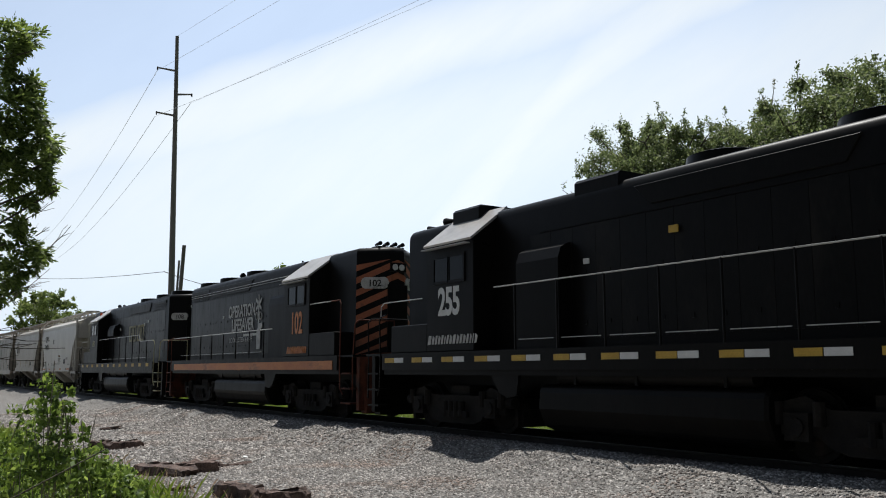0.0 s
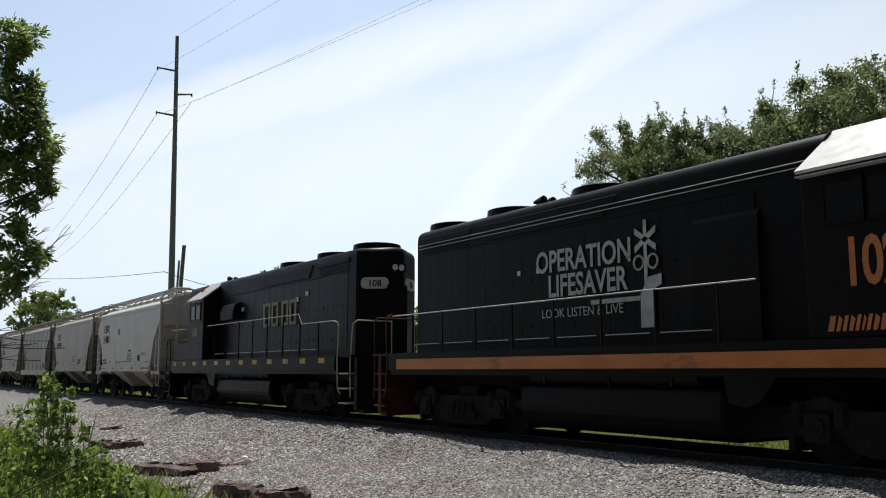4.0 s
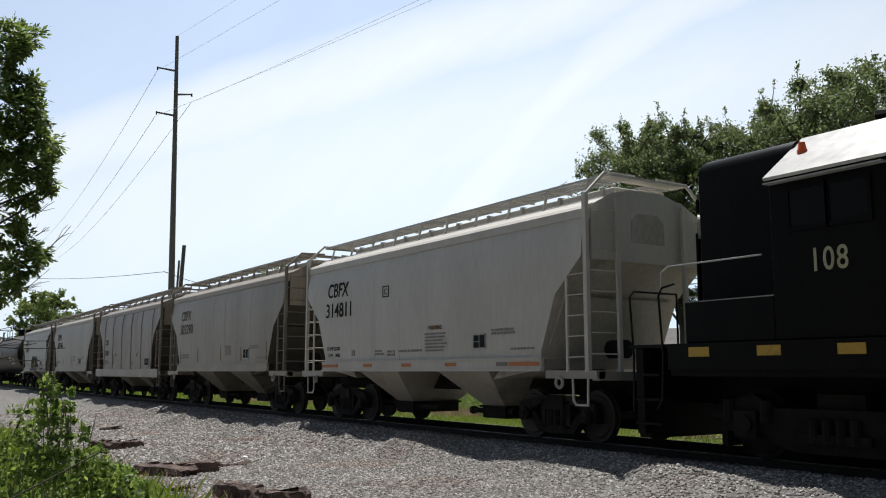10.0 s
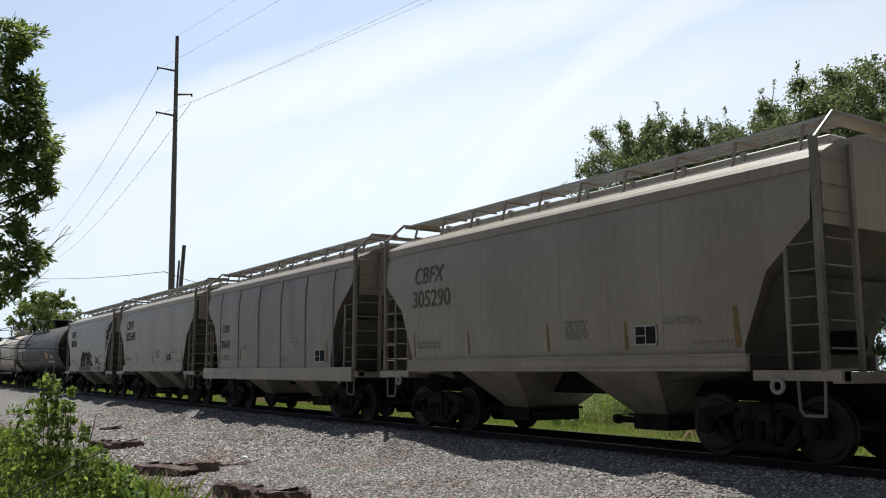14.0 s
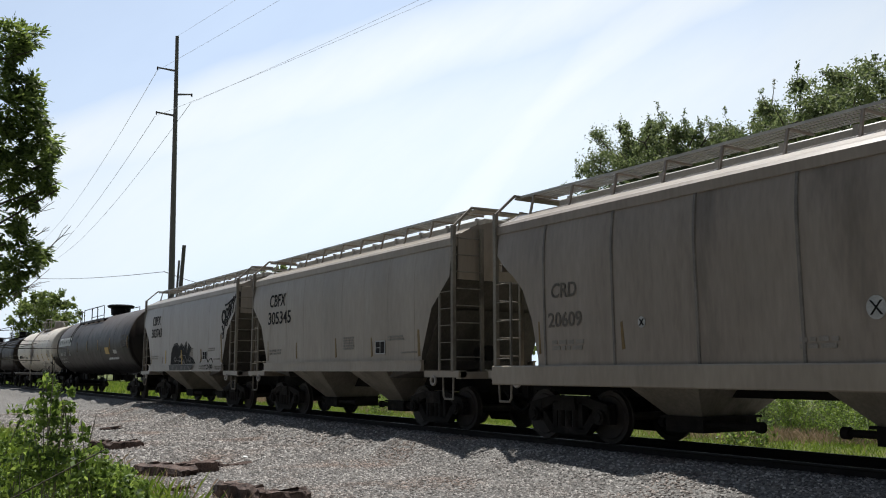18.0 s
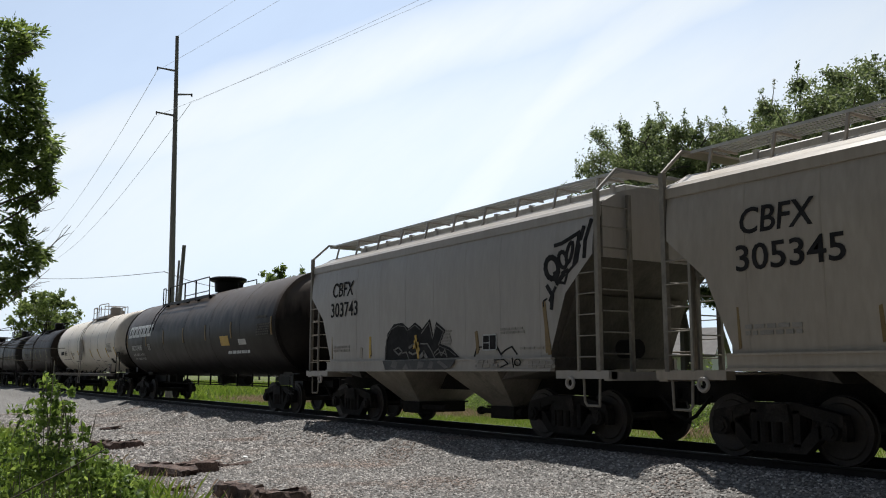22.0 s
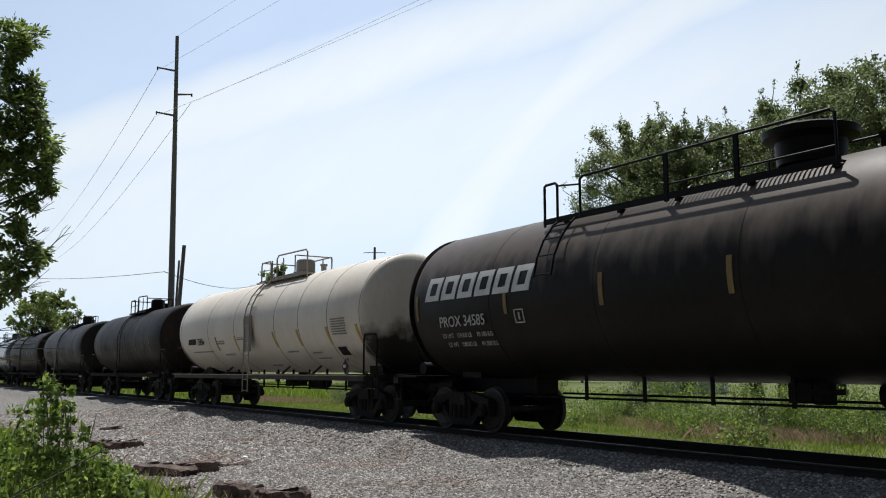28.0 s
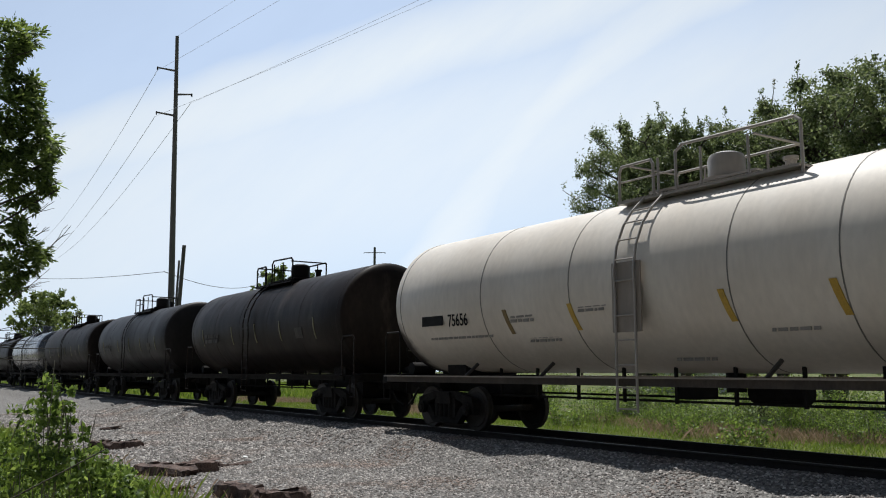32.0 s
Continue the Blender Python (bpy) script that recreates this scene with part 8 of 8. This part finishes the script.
thicket(WL, ((-4.60, 0.75, 1.22, 0.06, 0.04, 0.04), (-4.60, 0.77, 1.16, 0.09, 0.05, 0.05), (-4.60, 0.86, 1.16, 0.04, 0.02, 0.02), (-4.60, 0.75, 1.08, 0.13, 0.08, 0.08), (-4.60, 0.84, 1.08, 0.09, 0.05, 0.05), (-4.60, 0.81, 0.97, 0.17, 0.10, 0.11), (-4.60, 0.93, 0.96, 0.07, 0.04, 0.04), (-4.60, 0.71, 0.81, 0.17, 0.10, 0.11), (-4.60, 0.85, 0.79, 0.21, 0.13, 0.13), (-4.60, 0.98, 0.83, 0.13, 0.08, 0.08), (-4.60, 1.00, 0.71, 0.15, 0.09, 0.09), (-4.60, 1.11, 0.72, 0.10, 0.06, 0.06), (-4.60, 1.17, 0.64, 0.07, 0.04, 0.04)), 5, 0.036, M["leaf_bush"], 34000)
thicket("dark tangled weeds with narrow leaves beside the ballast", ((-4.90, 0.65, 0.86, 0.17, 0.10, 0.11), (-4.90, 0.71, 0.97, 0.12, 0.07, 0.08), (-4.90, 0.65, 0.70, 0.17, 0.10, 0.11), (-4.90, 0.79, 0.67, 0.17, 0.10, 0.11), (-4.90, 0.66, 1.07, 0.06, 0.04, 0.04)), 6, 0.030, M["leaf_bush"], 30000)
thicket("broad-leaved green weeds by the grass", ((-6.5, 1.50, 0.52, 0.35, 0.17, 0.14), (-6.5, 1.62, 0.42, 0.35, 0.15, 0.13), (-6.5, 1.40, 0.40, 0.4, 0.2, 0.2), (-6.6, 1.55, 0.05, 0.4, 0.25, 0.3)), 17, 0.034, M["leaf_bush"], 52000)
thicket("broad-leaved bright green weeds at the ballast edge", ((-6.2, 1.45, 0.30, 0.4, 0.22, 0.18), (-6.4, 1.2, 0.35, 0.4, 0.3, 0.3), (-7.2, 1.75, 0.12, 0.5, 0.25, 0.2), (-8.4, 2.1, -0.05, 0.6, 0.3, 0.2), (-9.6, 2.5, -0.2, 0.6, 0.3, 0.18)), 7, 0.032, M["leaf_bush"], 26000)


def dead_bough():
    g = Geo()
    p, q, rnd, rings = Vector((-4.3, -1.98, ground_height(-4.3, -1.98) - 0.01)), Vector((-4.3, 0.97, 0.9)), random.Random(8), []
    for k in range(15):
        c = p.lerp(q, k / 14) + Vector((rnd.uniform(-1, 1), 0, rnd.uniform(-1, 1))) * (0.010 if k else 0)
        r = 0.011 - 0.008 * k / 14
        rings.append([(c.x + r * math.cos(i * math.pi / 4), c.y, c.z + r * math.sin(i * math.pi / 4)) for i in range(8)])
    g.loft(rings)
    ob = new("fallen_branch", mesh_of(g, "fallen_branch", M["bark"]))
    return tagged(ob, "thin bare dark branch leaning across the weeds", "branch")


dead_bough()


def grass(name, n, xr, yr, hgt, width, mat, seed, label, lean=0.35, keep=None):
    rs = np.random.RandomState(seed)
    x, y = rs.uniform(*xr, n), rs.uniform(*yr, n)
    if keep is not None:
        m = keep(x, y, rs)
        x, y = x[m], y[m]
    n = len(x)
    z = np.array([ground_height(a, b) for a, b in zip(x, y)]) - 0.02
    a = rs.uniform(0, 6.283, n)
    h = hgt * rs.uniform(0.4, 1.25, n)
    w = width * rs.uniform(0.6, 1.3, n)
    bx, by = np.cos(a) * w, np.sin(a) * w
    lx, ly = rs.normal(size=n) * lean * h, rs.normal(size=n) * lean * h
    q = np.stack([np.stack([x - bx, y - by, z], 1), np.stack([x + bx, y + by, z], 1), np.stack([x + bx * 0.6 + lx * 0.5, y + by * 0.6 + ly * 0.5, z + h * 0.65], 1), np.stack([x + lx, y + ly, z + h], 1)], 1)
    return tagged(new(name, quads(name, q, mat)), label, "grass", kind="stuff")


grass("verge_grass", 22000, (-34, -10), (1.0, 4.2), 0.36, 0.008, M["grass_blade"], 1, "tall green grass at the ballast edge", keep=lambda x, y, rs: y < 3.35 + 0.3 * np.sin(x * 0.9) + rs.normal(size=len(x)) * 0.15)
grass("soft_grass", 30000, (-19, -8), (1.9, 3.9), 0.22, 0.0032, M["grass_blade"], 8, "soft green grass spilling onto the stones", 0.5, keep=lambda x, y, rs: y < 3.95 - 0.06 * (x + 20) + 0.15 * np.sin(x * 2.1) - np.abs(rs.normal(size=len(x))) * 0.22)
grass("dry_grass", 500, (-20, -9), (3.4, 4.5), 0.22, 0.003, M["grass_dry"], 2, "sparse dry grass stalks among the stones")
grass("field_grass", 110000, (-60, 2), (TRACK_Y + 4.0, 27), 0.13, 0.008, M["grass_blade"], 3, "rough green grass behind the track", keep=lambda x, y, rs: rs.uniform(size=len(x)) < 0.35 + 0.65 * (y - TRACK_Y - 4.0 > 0.8))
grass("seed_grass", 42000, (-60, 2), (TRACK_Y + 6.6, 22.5), 0.34, 0.0050, M["grass_dry"], 4, "pinkish dry seed heads over the grass", keep=lambda x, y, rs: np.sin(x * 0.35 + 1) + np.sin(y * 0.9) + rs.normal(size=len(x)) * 0.6 > 0.6)
grass("far_grass", 30000, (-150, -55), (TRACK_Y + 4.8, 50), 0.5, 0.05, M["grass_blade"], 5, "rough green grass far along the field")
for k in range(22):
    x = -46 + k * 2.25 + (k * 7 % 5) * 0.3
    weed(x, 23.5 + (k * 13 % 7) * 0.6, 1.9 + (k * 5 % 4) * 0.35, 90 + k, 30, 1.6, 0.08, M["leaf_bush"] if k % 3 else M["leaf_right"], "rounded green shrub at the back of the grass", "shrub", 100, "shrubs behind the track")
for k in range(16):
    x = -40 + k * 2.6 + (k * 5 % 4) * 0.4
    weed(x, 21.6 + (k * 11 % 5) * 0.4, 1.15 + (k * 3 % 4) * 0.2, 160 + k, 34, 1.4, 0.055, M["leaf_bush"], "low bright green shrub at the edge of the grass", "shrub", 120, "shrubs behind the track")
for k, (x, y, h) in enumerate(((-14.5, 18.5, 0.9), (-22.0, 19.0, 0.8), (-33.0, 18.6, 0.8), (-18.0, 20.0, 1.0))):
    weed(x, y, h, 130 + k, 18, 0.8, 0.10, M["leaf_bush"], "small green shrub in the grass", "shrub", 30, "shrubs behind the track")


# ---- the train rolls ----
def motions():
    for ob, u, turn in MOVERS:
        walk(ob, [(k * 1.0, pose(u + run(k * 1.0), TRACK_Y, 0, 0, 0, turn)) for k in range(33)])
    steps_n = int(END * FPS / 4)
    for ob, x, r, sense in WHEELS:
        rows = []
        for k in range(steps_n + 1):
            t = k * 4 / FPS
            rows.append((t, pose(x, 0, r, 0, math.degrees(sense * run(t) / r), 0)))
        walk(ob, rows)


motions()
